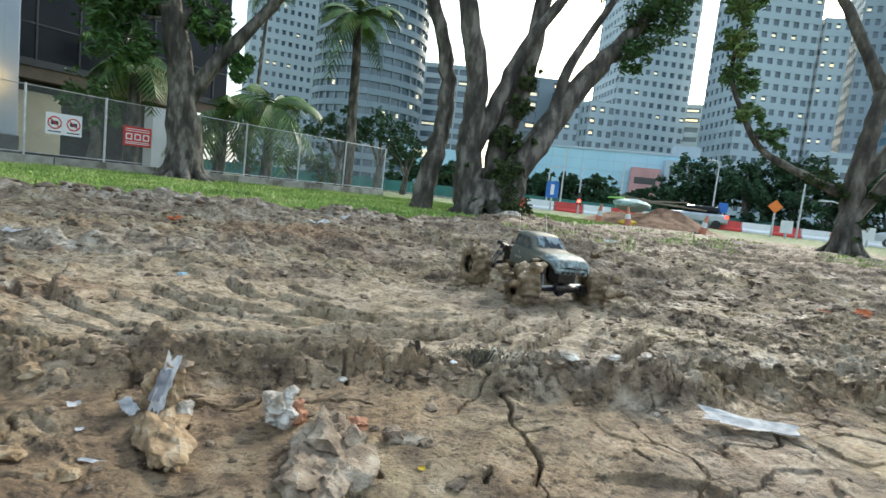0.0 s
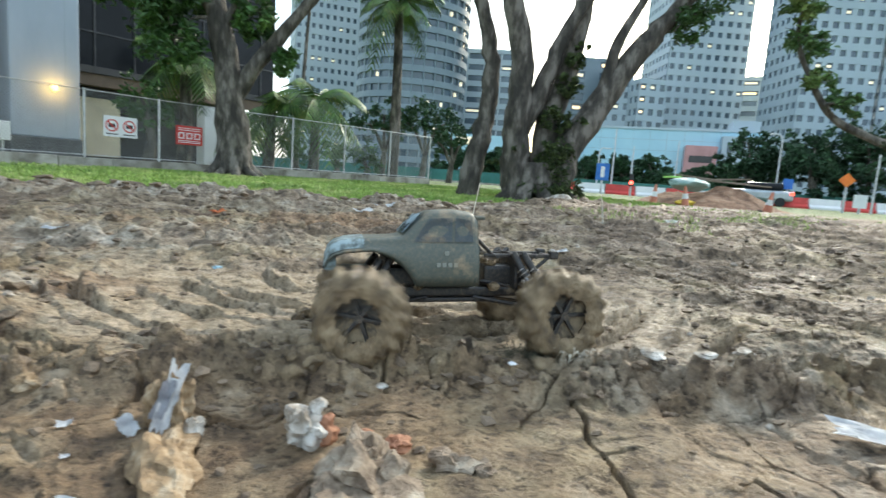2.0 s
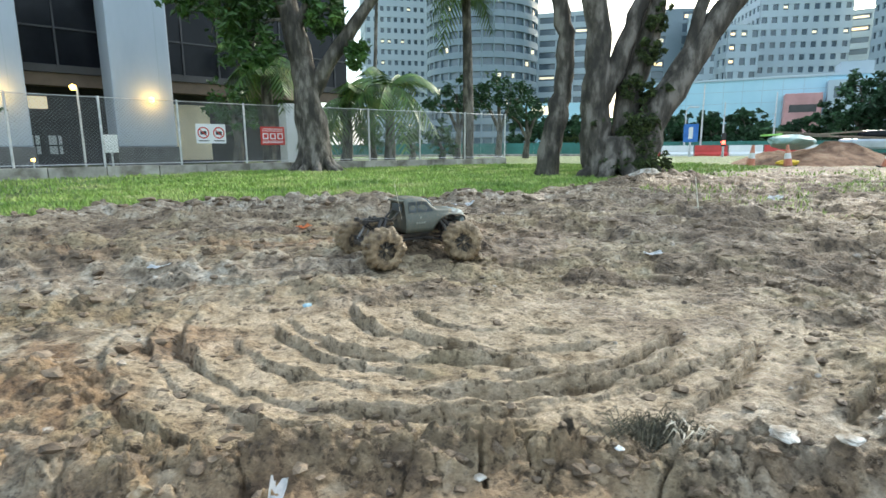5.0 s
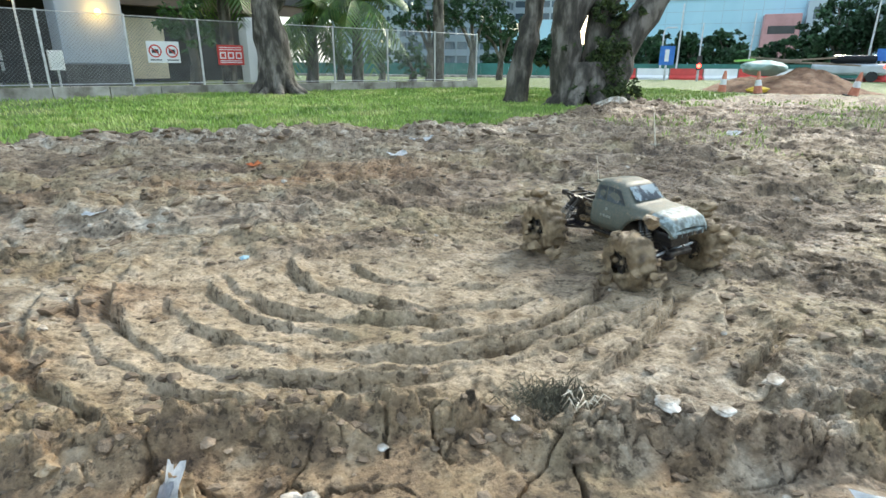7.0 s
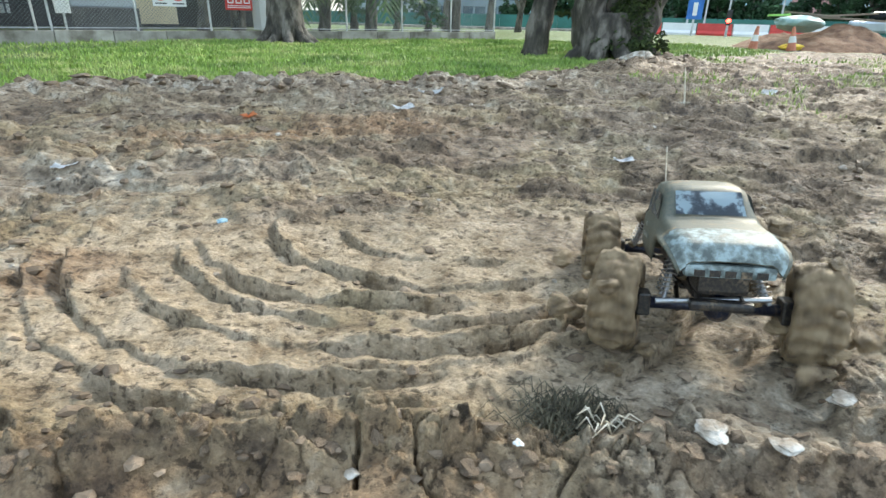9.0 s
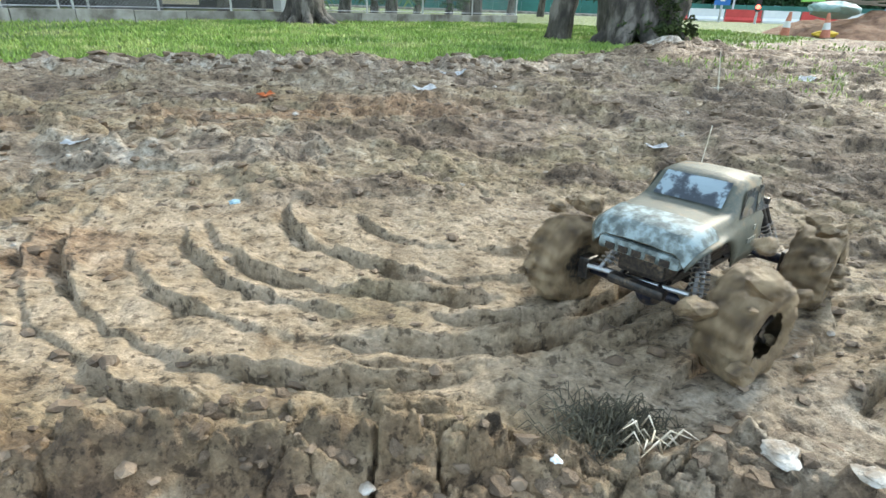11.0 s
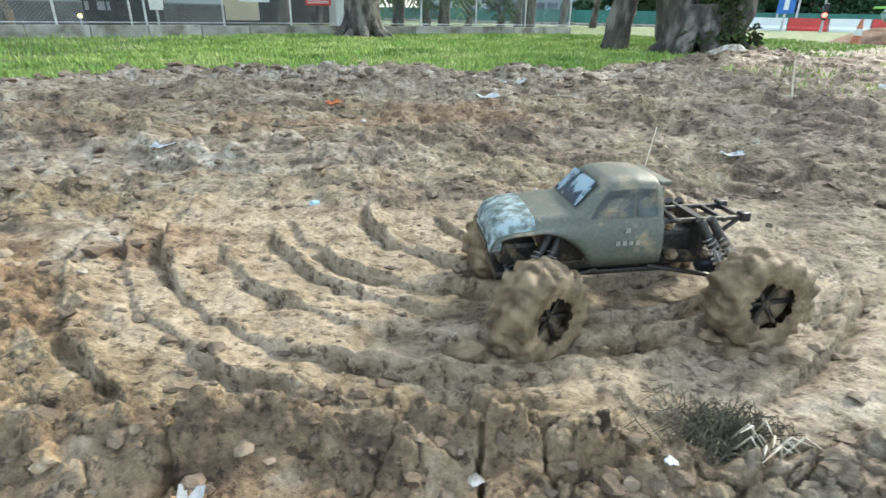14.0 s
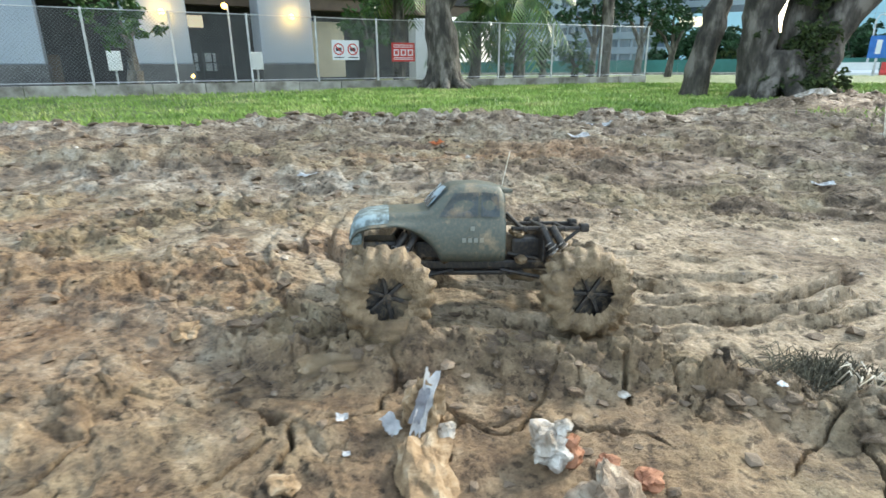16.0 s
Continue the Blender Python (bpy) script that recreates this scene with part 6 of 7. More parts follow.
CLODOCHRE = mat("ochre_clay", [(0.36, (0.18, 0.115, 0.06)), (0.52, (0.35, 0.24, 0.135)), (0.68, (0.50, 0.40, 0.28))], 25, (0.6, 0.9), bump=0.8, fine=110)
CLODPALE = mat("dried_pale_clay", [(0.36, (0.15, 0.105, 0.07)), (0.52, (0.33, 0.255, 0.185)), (0.68, (0.50, 0.43, 0.34))], 22, (0.7, 0.95), bump=0.9, fine=100)
build_litter()


# ---- the model truck ----
def muddy(name, paint, mud_share, rough, metal=0.0):
    """Paint with dried clay splashed over it."""
    m, nodes, links, p = tree_of(name)
    n1 = noise_of(nodes, links, 14, 6, 0.7)
    n2 = noise_of(nodes, links, 120, 5, 0.7)
    r = ramp_of(nodes, [(0.0, (1, 1, 1)), (0.56 - 0.2 * mud_share, (1, 1, 1)), (0.74 - 0.2 * mud_share, (0.15, 0.15, 0.15))])
    links.new(n1.outputs["Fac"], r.inputs["Fac"])
    inv = ramp_of(nodes, [(0.44, (0, 0, 0)), (0.62, (1, 1, 1))])
    links.new(n2.outputs["Fac"], inv.inputs["Fac"])
    fac = nodes.new("ShaderNodeMath")
    fac.operation = "MULTIPLY_ADD"
    fac.use_clamp = True
    sub = nodes.new("ShaderNodeMath")
    sub.operation = "SUBTRACT"
    sub.inputs[0].default_value = 1.0
    links.new(r.outputs["Color"], sub.inputs[1])
    links.new(inv.outputs["Color"], fac.inputs[0])
    fac.inputs[1].default_value = 0.12 + 0.35 * mud_share
    links.new(sub.outputs[0], fac.inputs[2])
    mx = nodes.new("ShaderNodeMix")
    mx.data_type = "RGBA"
    mx.inputs["A"].default_value = (*paint, 1)
    mx.inputs["B"].default_value = (0.36, 0.27, 0.17, 1)
    links.new(fac.outputs[0], mx.inputs["Factor"])
    links.new(mx.outputs["Result"], p.inputs["Base Color"])
    mr = nodes.new("ShaderNodeMapRange")
    mr.inputs["To Min"].default_value, mr.inputs["To Max"].default_value = rough, 0.8
    links.new(fac.outputs[0], mr.inputs["Value"])
    links.new(mr.outputs["Result"], p.inputs["Roughness"])
    p.inputs["Metallic"].default_value = metal
    b = nodes.new("ShaderNodeBump")
    b.inputs["Strength"].default_value, b.inputs["Distance"].default_value = 0.35, 0.003
    links.new(n2.outputs["Fac"], b.inputs["Height"])
    links.new(b.outputs["Normal"], p.inputs["Normal"])
    return m


OLIVE = muddy("muddy_olive_shell", (0.080, 0.093, 0.078), 0.10, 0.48)
DECAL = mat("printed_pale_blue_nose", [(0.40, (0.075, 0.095, 0.095)), (0.50, (0.17, 0.21, 0.205)), (0.60, (0.29, 0.37, 0.39))], 38, (0.45, 0.65), bump=0.3, fine=120, depth=0.002)
TINT = muddy("muddy_tinted_window", (0.10, 0.125, 0.14), 0.05, 0.16)
SCREEN = mat("printed_windscreen", [(0.44, (0.05, 0.065, 0.085)), (0.53, (0.13, 0.165, 0.20)), (0.58, (0.34, 0.44, 0.50))], 26, (0.14, 0.4), bump=0.15, fine=120, depth=0.002)
LETTER = muddy("faded_letter_paint", (0.24, 0.26, 0.23), 0.1, 0.4)
RIMMUD = muddy("muddy_black_rim", (0.012, 0.012, 0.014), 0.5, 0.4)
BLACKPLASTIC = muddy("muddy_black_plastic", (0.012, 0.012, 0.014), 0.0, 0.35)
BLUEMETAL = muddy("dark_blue_housing", (0.012, 0.018, 0.04), 0.0, 0.3, 0.4)
CHROME = muddy("muddy_bright_rod", (0.40, 0.42, 0.44), 0.1, 0.3, 0.8)
TYREMUD = mat("mud_caked_tyre", [(0.36, (0.075, 0.050, 0.027)), (0.5, (0.20, 0.142, 0.080)), (0.66, (0.35, 0.265, 0.165))], 22, (0.25, 0.7), bump=0.9, fine=90, depth=0.010)
WB, TRACK, RAD = 0.46, 0.40, 0.108


def tyre_lists(seed):
    """Fat tyre with chevron lugs, caked in clay."""
    prof = [(-0.050, 0.058), (-0.056, 0.075), (-0.055, 0.092), (-0.046, 0.102), (-0.030, 0.106), (-0.012, 0.108), (0.012, 0.108), (0.030, 0.106), (0.046, 0.102), (0.055, 0.092), (0.056, 0.075), (0.050, 0.058)]
    seg = 108
    vs, fs = [], []
    for i in range(seg):
        th = 2 * math.pi * i / seg
        for y, r in prof:
            lug = math.sin(th * 18 + abs(y) * 70 * (1 if y > 0 else 1.0))
            k = max(0.0, min(1.0, 0.5 + lug * 1.2)) * (0.012 + 0.008 * noise.noise(Vector((math.cos(th) * 2, math.sin(th) * 2, seed)))) * max(0, min(1, (r - 0.080) / 0.015))
            q = Vector((math.cos(th), math.sin(th), y * 14))
            k += 0.012 * noise.noise(q * 2.3 + Vector((seed * 9, 0, 0))) + 0.008 * noise.noise(q * 5.5 + Vector((0, seed * 5, 0))) + 0.006 * noise.noise(q * 11)
            rr = (r + k - 0.011) * RAD / 0.108
            vs.append((rr * math.cos(th), y * 0.88 * (1 + 0.06 * noise.noise(q * 3)), rr * math.sin(th)))
    n = len(prof)
    for i in range(seg):
        for j in range(n - 1):
            a0, b0 = i * n + j, ((i + 1) % seg) * n + j
            fs.append((a0, a0 + 1, b0 + 1, b0))
    return vs, fs


def make_wheel(truck, seed, side):
    v, f = tyre_lists(seed)
    w = from_lists("wheel", v, f, TYREMUD, truck, "fat off-road tyre caked in brown mud", smooth=True)
    bm = bmesh.new()
    y0 = side * 0.030
    # dish, spokes, hub
    bmesh.ops.create_cone(bm, cap_ends=True, segments=28, radius1=0.060, radius2=0.060, depth=0.05, matrix=pose(0, -side * 0.012, 0, 90))
    rim = part("rim", bm, RIMMUD, w, "black dished rim")
    bm = bmesh.new()
    bmesh.ops.create_cone(bm, cap_ends=True, segments=12, radius1=0.009, radius2=0.006, depth=0.022, matrix=pose(0, y0 - side * 0.008, 0, 90 * side))
    part("hub", bm, RIMMUD, w, "muddy wheel nut and hub")
    for k in range(6):
        bm = bmesh.new()
        box(bm, -0.0045, -0.005, 0.006, 0.0045, 0.005, 0.055, m=pose(0, y0 - side * 0.008, 0, 0, 60 * k, 0), bevel=0.002)
        part("spoke", bm, BLACKPLASTIC, w)
    v, f = [], []
    seg = 32
    for i in range(seg):
        th = 2 * math.pi * i / seg
        for r, y in ((0.054, 0.041), (0.062, 0.045), (0.066, 0.040)):
            v.append((r * math.cos(th), side * y, r * math.sin(th)))
    for i in range(seg):
        for j in range(2):
            a0, b0 = i * 3 + j, ((i + 1) % seg) * 3 + j
            f.append((a0, b0, b0 + 1, a0 + 1))
    from_lists("bead_ring", v, f, TYREMUD, w)
    return w


def shell_section(x):
    table = [(-0.058, 0.106, 0.256, 0.326, 0.081), (-0.045, 0.109, 0.258, 0.340, 0.085), (0.0, 0.110, 0.260, 0.346, 0.088), (0.055, 0.111, 0.261, 0.343, 0.087), (0.074, 0.111, 0.261, 0.336, 0.086), (0.126, 0.112, 0.260, 0.283, 0.093),
             (0.145, 0.112, 0.259, 0.279, 0.092), (0.215, 0.112, 0.257, 0.276, 0.090), (0.265, 0.110, 0.252, 0.271, 0.086), (0.292, 0.106, 0.243, 0.262, 0.082), (0.305, 0.100, 0.230, 0.249, 0.078), (0.312, 0.092, 0.212, 0.230, 0.072)]
    for a0, b0 in zip(table, table[1:]):
        if x <= b0[0]:
            k = (x - a0[0]) / (b0[0] - a0[0])
            return [p + (q - p) * k for p, q in zip(a0[1:], b0[1:])]
    return list(table[-1][1:])


def shell_bottom(x):
    z = 0.160 + 0.012 * max(0, x)
    d = abs(x - WB / 2)
    if d < 0.142:
        z = max(z, RAD + math.sqrt(0.142 ** 2 - d * d) * 0.98)
    return min(z, shell_section(x)[1] - 0.012)


def shell_ring(x):
    w, sh, top, wt = shell_section(x)
    zb = shell_bottom(x)
    d = abs(x - WB / 2)
    flare = 0.012 * max(0, 1 - d / 0.16)
    mid = (zb + sh) / 2
    half = [(w + flare - 0.004, zb), (w + flare + 0.002, zb + (mid - zb) * 0.5), (w + flare * 0.6 + 0.003, mid), (w + flare * 0.2, sh - 0.006), (w - 0.008, sh + 0.004), (wt + 0.012, sh + (top - sh) * 0.45), (wt, sh + (top - sh) * 0.86), (wt * 0.80, top - 0.003), (wt * 0.4, top)]
    return [(x, -y, z) for y, z in half] + [(x, y, z) for y, z in half[::-1]]


def patch_on(name, material, parent, quad, thick=0.002, n=6):
    """A thin pane laid over four corners, bulging slightly."""
    a0, b0, c0, d0 = (Vector(q) for q in quad)
    nrm = (b0 - a0).cross(d0 - a0).normalized()
    bm = bmesh.new()
    g = [[bm.verts.new(a0.lerp(b0, i / n).lerp(d0.lerp(c0, i / n), j / n) + nrm * 0.004 * math.sin(math.pi * i / n) * math.sin(math.pi * j / n)) for j in range(n + 1)] for i in range(n + 1)]
    for i in range(n):
        for j in range(n):
            bm.faces.new((g[i][j], g[i + 1][j], g[i + 1][j + 1], g[i][j + 1]))
    bmesh.ops.solidify(bm, geom=bm.faces[:], thickness=thick)
    return part(name, bm, material, parent, smooth=False)


def rod(name, p, q, r, material, parent, label="", sides=8):
    v, f = tube([p, q], [r, r], sides)
    return from_lists(name, v, f, material, parent, label)


def make_truck():
    t = thing("model_truck", pose(1.08, 1.62, 0), "muddy olive grey radio-controlled monster truck with huge mud-caked tyres", "toy truck")
    xs = [-0.058 + 0.370 * i / 60 for i in range(61)]
    rings = [shell_ring(x) for x in xs]
    n = len(rings[0])
    vs = [v for r in rings for v in r]
    fs = [(i * n + j, i * n + j + 1, (i + 1) * n + j + 1, (i + 1) * n + j) for i in range(60) for j in range(n - 1)]
    fs.append(tuple(range(n)))
    body = from_lists("body", vs, fs, OLIVE, t, "muddy olive grey pickup body shell", smooth=True)
    sol = body.modifiers.new("shell", "SOLIDIFY")
    sol.thickness = 0.0012
    # front skin: pale blue graphics over nose and bonnet front
    k0 = 45
    vs2 = []
    for r, x in zip(rings[k0:], xs[k0:]):
        for (px, py, pz) in r[3:-3]:
            vs2.append((px + 0.0020, py * 1.012, pz + 0.0026))
    n2 = n - 6
    m2 = len(xs) - k0
    fs2 = [(i * n2 + j, i * n2 + j + 1, (i + 1) * n2 + j + 1, (i + 1) * n2 + j) for i in range(m2 - 1) for j in range(n2 - 1)]
    from_lists("bonnet_graphic", vs2, fs2, DECAL, body, "pale blue printed nose graphic", smooth=True)
    nose = boxed("nose", (0.285, -0.086, 0.196, 0.314, 0.086, 0.224), DECAL, body, "pale blue nose panel", bevel=0.008)
    for y in (-0.058, -0.029, 0.0, 0.029, 0.058):
        boxed("grille_slot", (0.3135, y - 0.010, 0.200, 0.3165, y + 0.010, 0.213), BLACKPLASTIC, nose, "black grille slot")
    for s in (-1, 1):
        bm = bmesh.new()
        bmesh.ops.create_uvsphere(bm, u_segments=14, v_segments=8, radius=0.017, matrix=pose(0.298, s * 0.078, 0.228) @ Matrix.Diagonal((0.6, 1, 0.8, 1)))
        part("headlight", bm, DECAL, body, "pale moulded headlight", smooth=True)
    # windows
    patch_on("windscreen", SCREEN, body, [(0.1285, -0.074, 0.2880), (0.1285, 0.074, 0.2880), (0.0830, 0.071, 0.3345), (0.0830, -0.071, 0.3345)])
    for s in (-1, 1):
        q = [(0.104, s * 0.1060, 0.268), (0.012, s * 0.1065, 0.268), (0.010, s * 0.0985, 0.3260), (0.068, s * 0.0980, 0.3220)]
        q2 = [(0.004, s * 0.1065, 0.268), (-0.042, s * 0.1055, 0.268), (-0.038, s * 0.0970, 0.3215), (0.003, s * 0.0985, 0.3260)]
        for qq in (q, q2):
            qq = qq if s < 0 else qq[::-1]
            patch_on("side_window", TINT, body, qq)
        # faint door mark and lettering bars
        boxed("door_emblem", (0.020, s * 0.1165 - 0.001, 0.236, 0.030, s * 0.1165 + 0.001, 0.246), LETTER, body)
        for k in range(4):
            boxed("lettering_bar", (-0.002 + k * 0.014, s * 0.1168 - 0.001, 0.208, 0.007 + k * 0.014, s * 0.1168 + 0.001, 0.218), LETTER, body)
        boxed("sill", (-0.05, s * 0.105 - 0.004, 0.170, 0.09, s * 0.105 + 0.004, 0.178), BLACKPLASTIC, body, bevel=0.002)
    patch_on("rear_window", TINT, body, [(-0.0605, -0.070, 0.268), (-0.0605, 0.070, 0.268), (-0.0600, 0.064, 0.312), (-0.0600, -0.064, 0.312)][::-1])
    boxed("roof_lip", (-0.078, -0.078, 0.322, -0.052, 0.078, 0.332), OLIVE, body, "roof edge over the back window", bevel=0.004)
    # chassis
    ch = boxed("chassis", (-0.21, -0.045, 0.125, 0.235, 0.045, 0.150), BLACKPLASTIC, t, "black chassis plate", bevel=0.006)
    boxed("skid_plate", (-0.12, -0.05, 0.112, 0.14, 0.05, 0.124), BLACKPLASTIC, ch, bevel=0.004)
    boxed("motor_box", (-0.05, -0.05, 0.15, 0.16, 0.05, 0.20), BLACKPLASTIC, ch, "black motor housing", bevel=0.01)
    boxed("gear_case", (-0.20, -0.035, 0.15, -0.09, 0.035, 0.205), BLACKPLASTIC, ch, "black gear case", bevel=0.01)
    for sx, nm in ((1, "front_axle"), (-1, "rear_axle")):
        x = sx * WB / 2
        ax = from_lists(nm, *tube([(x, -0.165, RAD), (x, 0.165, RAD)], [0.013, 0.013], 12), BLUEMETAL, t, "dark axle tube", smooth=True)
        bm = bmesh.new()
        bmesh.ops.create_uvsphere(bm, u_segments=16, v_segments=10, radius=0.034, matrix=pose(x, 0.01, RAD) @ Matrix.Diagonal((1, 0.9, 1, 1)))
        part("differential", bm, BLUEMETAL, ax, "dark blue differential housing", smooth=True)
        for s in (-1, 1):
            boxed("knuckle", (x - 0.022, s * 0.145 - 0.014, RAD - 0.026, x + 0.022, s * 0.145 + 0.014, RAD + 0.026), BLACKPLASTIC, ax, bevel=0.005)
            rod("link_rod", (x, s * 0.07, RAD - 0.012), (sx * 0.06, s * 0.045, 0.125), 0.0055, BLACKPLASTIC, ax)
            rod("upper_link", (x, s * 0.045, RAD + 0.03), (sx * 0.08, s * 0.035, 0.165), 0.005, BLACKPLASTIC, ax)
        rod("steering_rod" if sx > 0 else "tie_rod", (x + sx * 0.034, -0.125, RAD + 0.016), (x + sx * 0.034, 0.10, RAD + 0.034), 0.006 if sx > 0 else 0.004, CHROME if sx > 0 else BLACKPLASTIC, ax, "bright steering rod" if sx > 0 else "black tie rod")
        # shock towers and oil shocks
        tower = boxed("shock_tower", (sx * 0.165 - 0.005, -0.075, 0.15, sx * 0.165 + 0.005, 0.075, 0.225 if sx > 0 else 0.238), BLACKPLASTIC, t, "black shock tower", bevel=0.003)
        for s in (-1, 1):
            for off in (-0.018, 0.018):
                p, q = Vector((x + off, s * 0.105, RAD + 0.015)), Vector((sx * 0.168 + off * 0.7, s * 0.072, 0.222 if sx > 0 else 0.240))
                sh = rod("shock", p, p.lerp(q, 0.98), 0.0045, CHROME, t, "bright shock shaft")
                rod("shock_body", p.lerp(q, 0.48), q, 0.010, BLACKPLASTIC, sh, "black shock body", 12)
                c = []
                for k in range(61):
                    an = k / 60 * 2 * math.pi * 7
                    d = (q - p).normalized()
                    u = d.cross(Vector((1, 0, 0))).normalized()
                    w = d.cross(u)
                    c.append(p.lerp(q, 0.06 + 0.60 * k / 60) + (u * math.cos(an) + w * math.sin(an)) * 0.013)
                v, f = tube(c, [0.0016] * len(c), 5)
                from_lists("spring", v, f, STEELSPRING, sh, "muddy coil spring")
        rod("drive_shaft", (x, 0.0, RAD + 0.004), (sx * 0.05, 0, 0.14), 0.007, CHROME, t, "drive shaft")
    # front bumper
    bp = boxed("bumper", (0.268, -0.062, 0.118, 0.296, 0.062, 0.140), BLACKPLASTIC, t, "black front bumper", bevel=0.008)
    for s in (-1, 1):
        rod("bumper_stay", (0.285, s * 0.045, 0.13), (0.20, s * 0.035, 0.165), 0.006, BLACKPLASTIC, bp)
    boxed("front_plate", (0.20, -0.05, 0.15, 0.285, 0.05, 0.20), BLACKPLASTIC, t, "black front bulkhead", bevel=0.01)
    # rear rack of tubes
    rk = boxed("rear_rack", (-0.275, -0.052, 0.226, -0.085, -0.040, 0.236), BLACKPLASTIC, t, "black tubular rear rack", bevel=0.003)
    boxed("rack_rail", (-0.275, 0.040, 0.226, -0.085, 0.052, 0.236), BLACKPLASTIC, rk, bevel=0.003)
    for x in (-0.27, -0.225, -0.18, -0.12):
        boxed("rack_bar", (x - 0.005, -0.055, 0.224, x + 0.005, 0.055, 0.234), BLACKPLASTIC, rk, bevel=0.002)
    for s in (-1, 1):
        rod("rack_brace", (-0.262, s * 0.046, 0.228), (-0.175, s * 0.040, 0.155), 0.005, BLACKPLASTIC, rk)
        rod("rack_upright", (-0.11, s * 0.046, 0.232), (-0.07, s * 0.046, 0.270), 0.005, BLACKPLASTIC, rk)
        bm = bmesh.new()
        box(bm, -0.285, s * 0.046 - 0.012, 0.222, -0.262, s * 0.046 + 0.012, 0.244, bevel=0.005)
        part("rack_knob", bm, BLACKPLASTIC, rk)
    rod("wheelie_bar", (-0.20, 0, 0.14), (-0.275, 0, 0.115), 0.006, BLACKPLASTIC, t)
    boxed("rear_bumper", (-0.292, -0.055, 0.105, -0.272, 0.055, 0.125), BLACKPLASTIC, t, "black rear bumper", bevel=0.005)
    rod("aerial", (-0.06, -0.06, 0.23), (-0.10, -0.065, 0.42), 0.0012, STRAW, t, "thin aerial wire", 5)
    # clay thrown up over sills and rack
    rng = random.Random(9)
    for i in range(16):
        x, y, z = rng.choice(((rng.uniform(-0.2, 0.2), rng.choice((-0.05, 0.05)), 0.152), (rng.uniform(-0.26, -0.09), rng.uniform(-0.04, 0.04), 0.212), (rng.choice((-0.23, 0.23)), rng.uniform(-0.12, 0.12), 0.122)))
        lump("mud_cake", (0.018, 0.014, 0.011), TYREMUD, 200 + i, t, pose(x, y, z, 0, 0, i * 40), sub=2)
    return t


STEELSPRING = muddy("muddy_spring_steel", (0.30, 0.31, 0.32), 0.4, 0.4, 0.5)
TRUCK = make_truck()
WHEELS = []
for sx in (1, -1):
    for side in (-1, 1):
        WHEELS.append((make_wheel(TRUCK, len(WHEELS) + 1, side), sx * WB / 2, side * TRACK / 2, sx > 0))

# seconds, x, y, heading, pitch (nose down), roll (right side down), steer of the front wheels
DRIVE = [
    (0, 1.267, 2.126, -83.4, 4.0, -1.7, -12), (0.5, 1.167, 1.804, -97.7, -1.4, 0.3, -15), (1, 1.036, 1.581, -120.1, -0.3, 4.0, -18), (1.5, 0.744, 1.432, -137.2, -3.0, 7.8, -18),
    (2, 0.330, 1.196, -183.3, 2.0, 4.0, -12), (2.5, -0.081, 1.122, -195.8, 2.1, 8.8, -34), (3, -0.397, 1.475, -202.1, -3.1, 2.3, -36), (3.5, -0.599, 1.866, -231.5, -10.2, -2.3, -28),
    (4, -0.636, 2.259, -259.2, -1.9, -0.8, -18), (4.5, -0.262, 2.812, -307.2, -0.9, -1.3, -20), (4.75, -0.070, 2.900, -322.0, 0.0, 0.0, -20), (5.25, 0.250, 2.950, -352.0, 0.0, 0.0, -20),
    (5.75, 0.650, 2.820, -385.0, 0.0, 0.0, -20), (6.25, 0.950, 2.500, -408.0, 0.0, 0.0, -18), (6.75, 1.120, 2.150, -421.0, 1.0, 0.0, -14), (7, 1.140, 1.965, -427.8, 2.0, 0.2, -10),
    (7.5, 1.115, 1.760, -435.0, 4.6, -3.4, -12), (8, 1.055, 1.560, -446.6, -1.4, -1.0, -15), (8.5, 0.986, 1.350, -458.4, -10.7, 1.3, -15), (9, 0.969, 1.370, -468.9, -7.0, 2.5, -15),
    (9.75, 0.940, 1.390, -482.0, -4.0, 1.5, -15), (10.5, 0.895, 1.420, -495.0, -3.5, 1.0, -12), (11.5, 0.869, 1.455, -508.9, -3.1, 0.2, -10), (12, 0.885, 1.476, -505.6, 0.3, 3.5, -10),
    (12.5, 1.010, 1.579, -518.9, 0.0, -3.2, 12), (13, 0.923, 1.558, -527.0, 3.1, -7.3, 4), (13.5, 0.696, 1.506, -549.1, 7.4, -3.9, 0), (14, 0.488, 1.479, -535.2, 2.2, 1.4, 30),
    (14.5, 0.396, 1.422, -539.3, 3.4, 2.1, 40), (15, 0.257, 1.338, -545.4, 5.3, 3.1, 4), (15.5, -0.035, 1.310, -527.1, -1.6, 7.5, 6), (16, -0.193, 1.292, -527.8, -2.1, 7.3, 6),
]
SPIN = [(0, 650), (1.9, 650), (2.4, 500), (4.6, 500), (6.8, 500), (7.0, 600), (12.2, 650), (12.7, 400), (13.6, 320), (15.2, 260), (15.7, 180), (16.0, 60)]


def drive_at(t):
    for a0, b0 in zip(DRIVE, DRIVE[1:]):
        if t <= b0[0]:
            k = (t - a0[0]) / (b0[0] - a0[0])
            k = k * k * (3 - 2 * k) * 0.5 + k * 0.5
            return [p + (q - p) * k for p, q in zip(a0[1:], b0[1:])]
    return list(DRIVE[-1][1:])


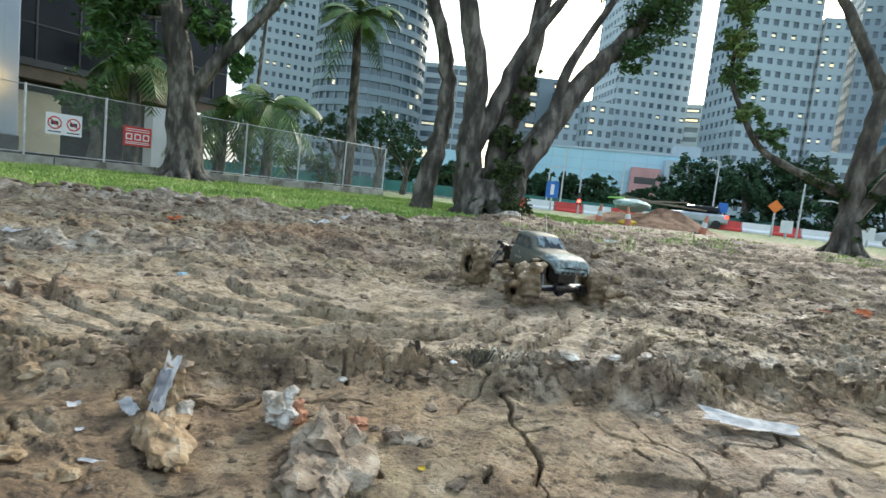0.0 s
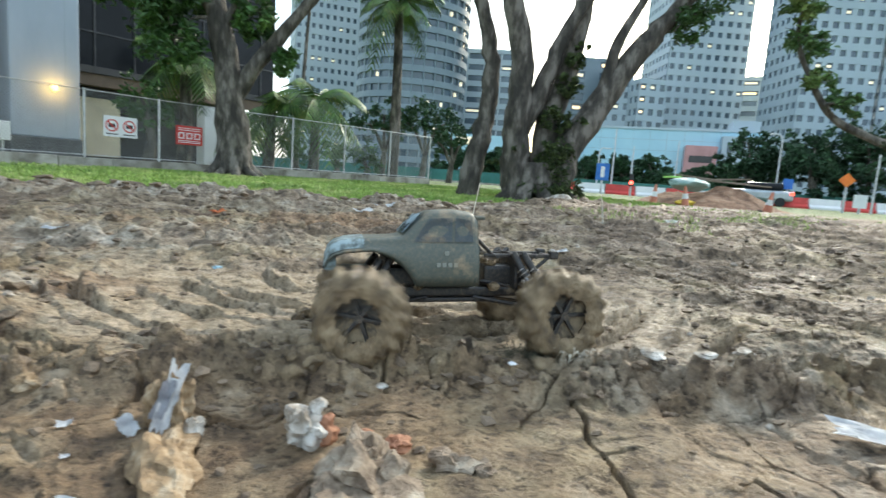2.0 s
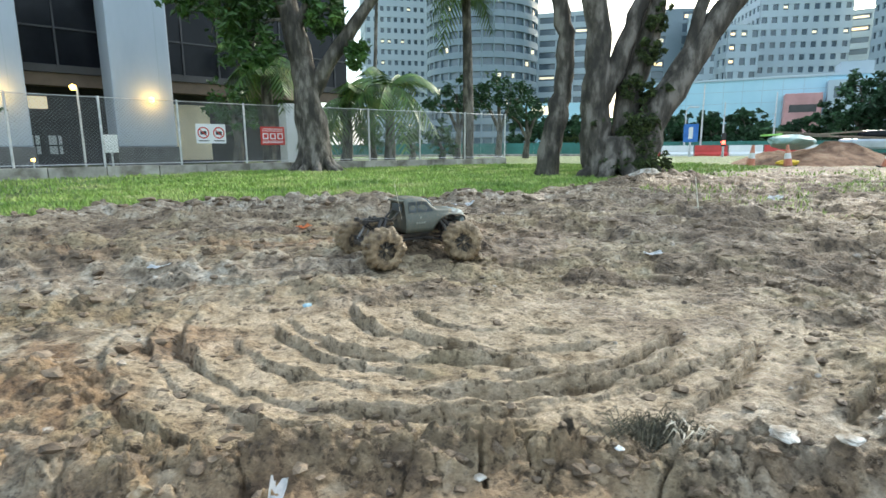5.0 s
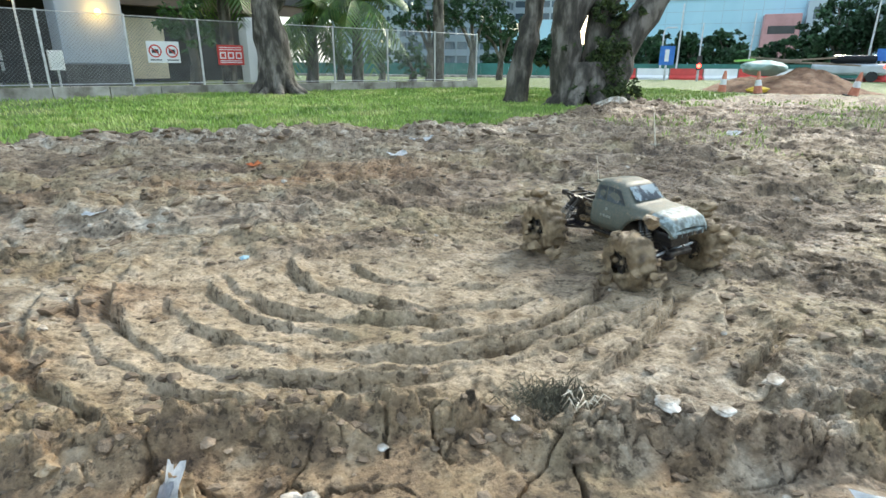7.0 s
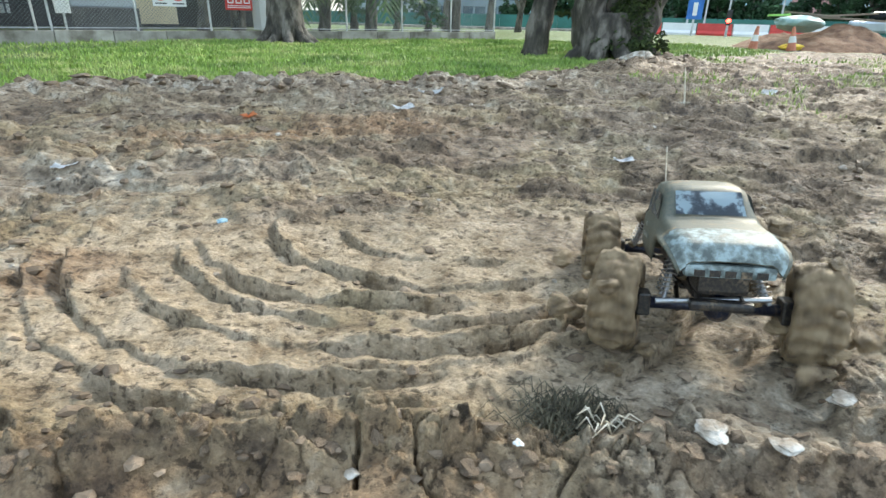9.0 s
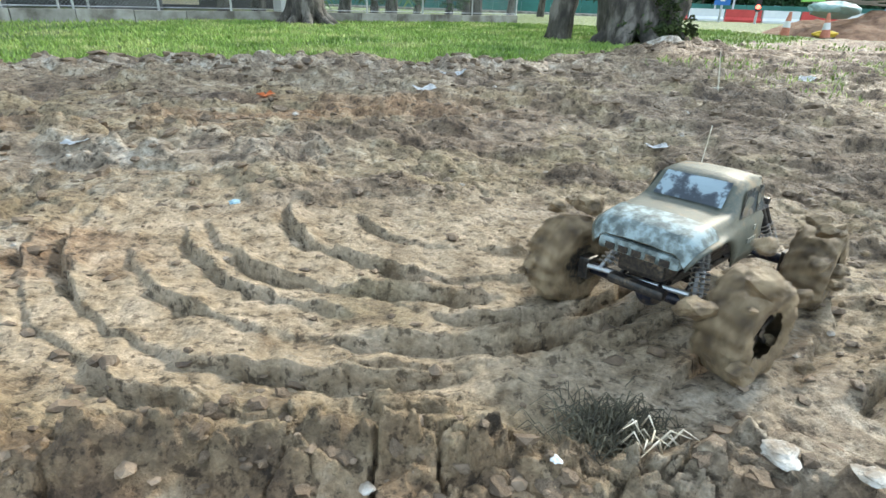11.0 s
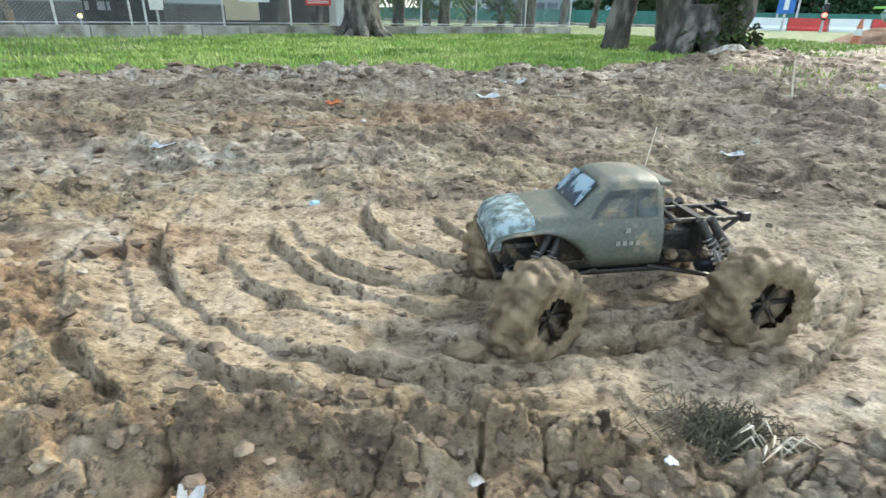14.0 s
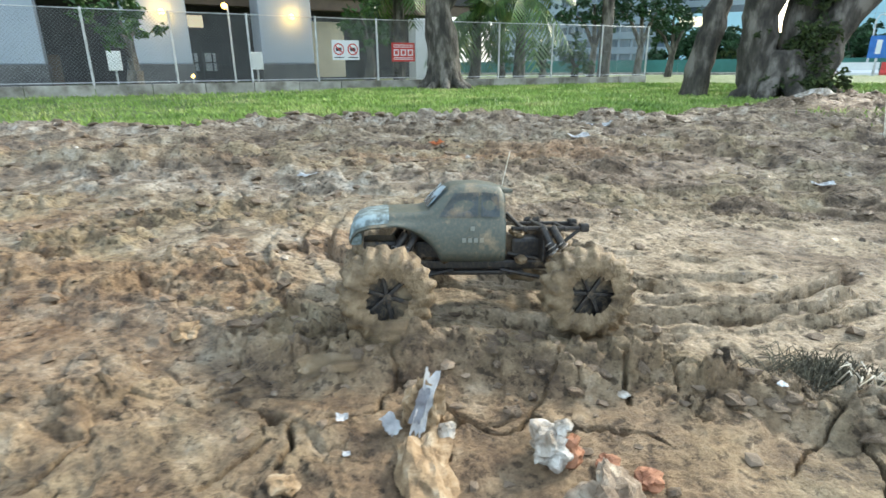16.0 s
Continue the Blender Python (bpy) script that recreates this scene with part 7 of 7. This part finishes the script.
def stand(t):
    """The truck's pose on the mud at t."""
    x, y, head, pitch, roll, steer = drive_at(t)
    a0 = radians(head)
    zs = [ground_z(x + lx * math.cos(a0) - ly * math.sin(a0), y + lx * math.sin(a0) + ly * math.cos(a0)) for lx in (-0.23, 0, 0.23) for ly in (-0.2, 0.2)]
    z = sum(zs) / len(zs) - 0.012
    return pose(x, y, z - 0.004, 0, 0, head) @ pose(0, 0, 0, roll, pitch, 0), steer


# clay thrown up by the wheels
SPRAY = []
for i in range(60):
    size = (0.009, 0.014, 0.020, 0.027)[i % 4]
    ob = lump("flying_clod", (size * 1.2, size, size * 0.8), TYREMUD, 300 + i, rough=0.6, sub=2)
    tagged(ob, "wet lump of brown mud thrown up by a wheel", "clod", "clods thrown by the wheels")
    SPRAY.append((ob, i))


def spray_rows(i):
    """Each clod leaves a wheel, flies, falls, lies a while and is thrown again."""
    rng = random.Random(500 + i)
    rows = []
    period = 0.5
    n = 32
    for k in range(n + 1):
        t0 = k * period
        busy = t0 < 2.0 or 7.0 <= t0 <= 12.2
        m, _ = stand(min(16.0, t0 + 0.1))
        wx = rng.choice((WB / 2, WB / 2, -WB / 2))
        wy = rng.choice((-1, 1)) * (TRACK / 2 + rng.uniform(-0.03, 0.07))
        p = m @ Vector((wx + rng.uniform(-0.10, 0.10), wy, 0.06))
        reach = rng.uniform(0.06, 0.26) if busy else rng.uniform(0.01, 0.05)
        an = rng.uniform(0, 6.28)
        d = Vector((math.cos(an), math.sin(an), 0)) * rng.uniform(0.03, 0.14)
        phase = rng.uniform(0.0, 1.0)
        for j in range(5):
            tt = t0 + period * j / 5
            if tt > 16.0:
                break
            s = (j / 5 + phase) % 1.0
            q = p + d * s
            z = ground_z(q.x, q.y) + (0.004 if busy else -0.022) + 4 * reach * s * (1 - s)
            rows.append((tt, pose(q.x, q.y, z, 40 * j + 10 * i, 25 * j, 30 * j)))
    return rows


def motions():
    ts = [k / 10 for k in range(161)]
    walk(TRUCK, [(t, stand(t)[0]) for t in ts[::2]])
    for k, (w, x, y, front) in enumerate(WHEELS):
        ang, rows = 37.0 * k, []
        for t in ts:
            rate = np.interp(t, [s[0] for s in SPIN], [s[1] for s in SPIN])
            ang += rate * 0.1
            steer = stand_steer(t) if front else 0.0
            rows.append((t, pose(x, y, RAD, 0, 0, steer) @ pose(0, 0, 0, 0, ang, 0)))
        walk(w, rows)
    for ob, i in SPRAY:
        walk(ob, spray_rows(i))


def stand_steer(t):
    return drive_at(t)[5]


motions()
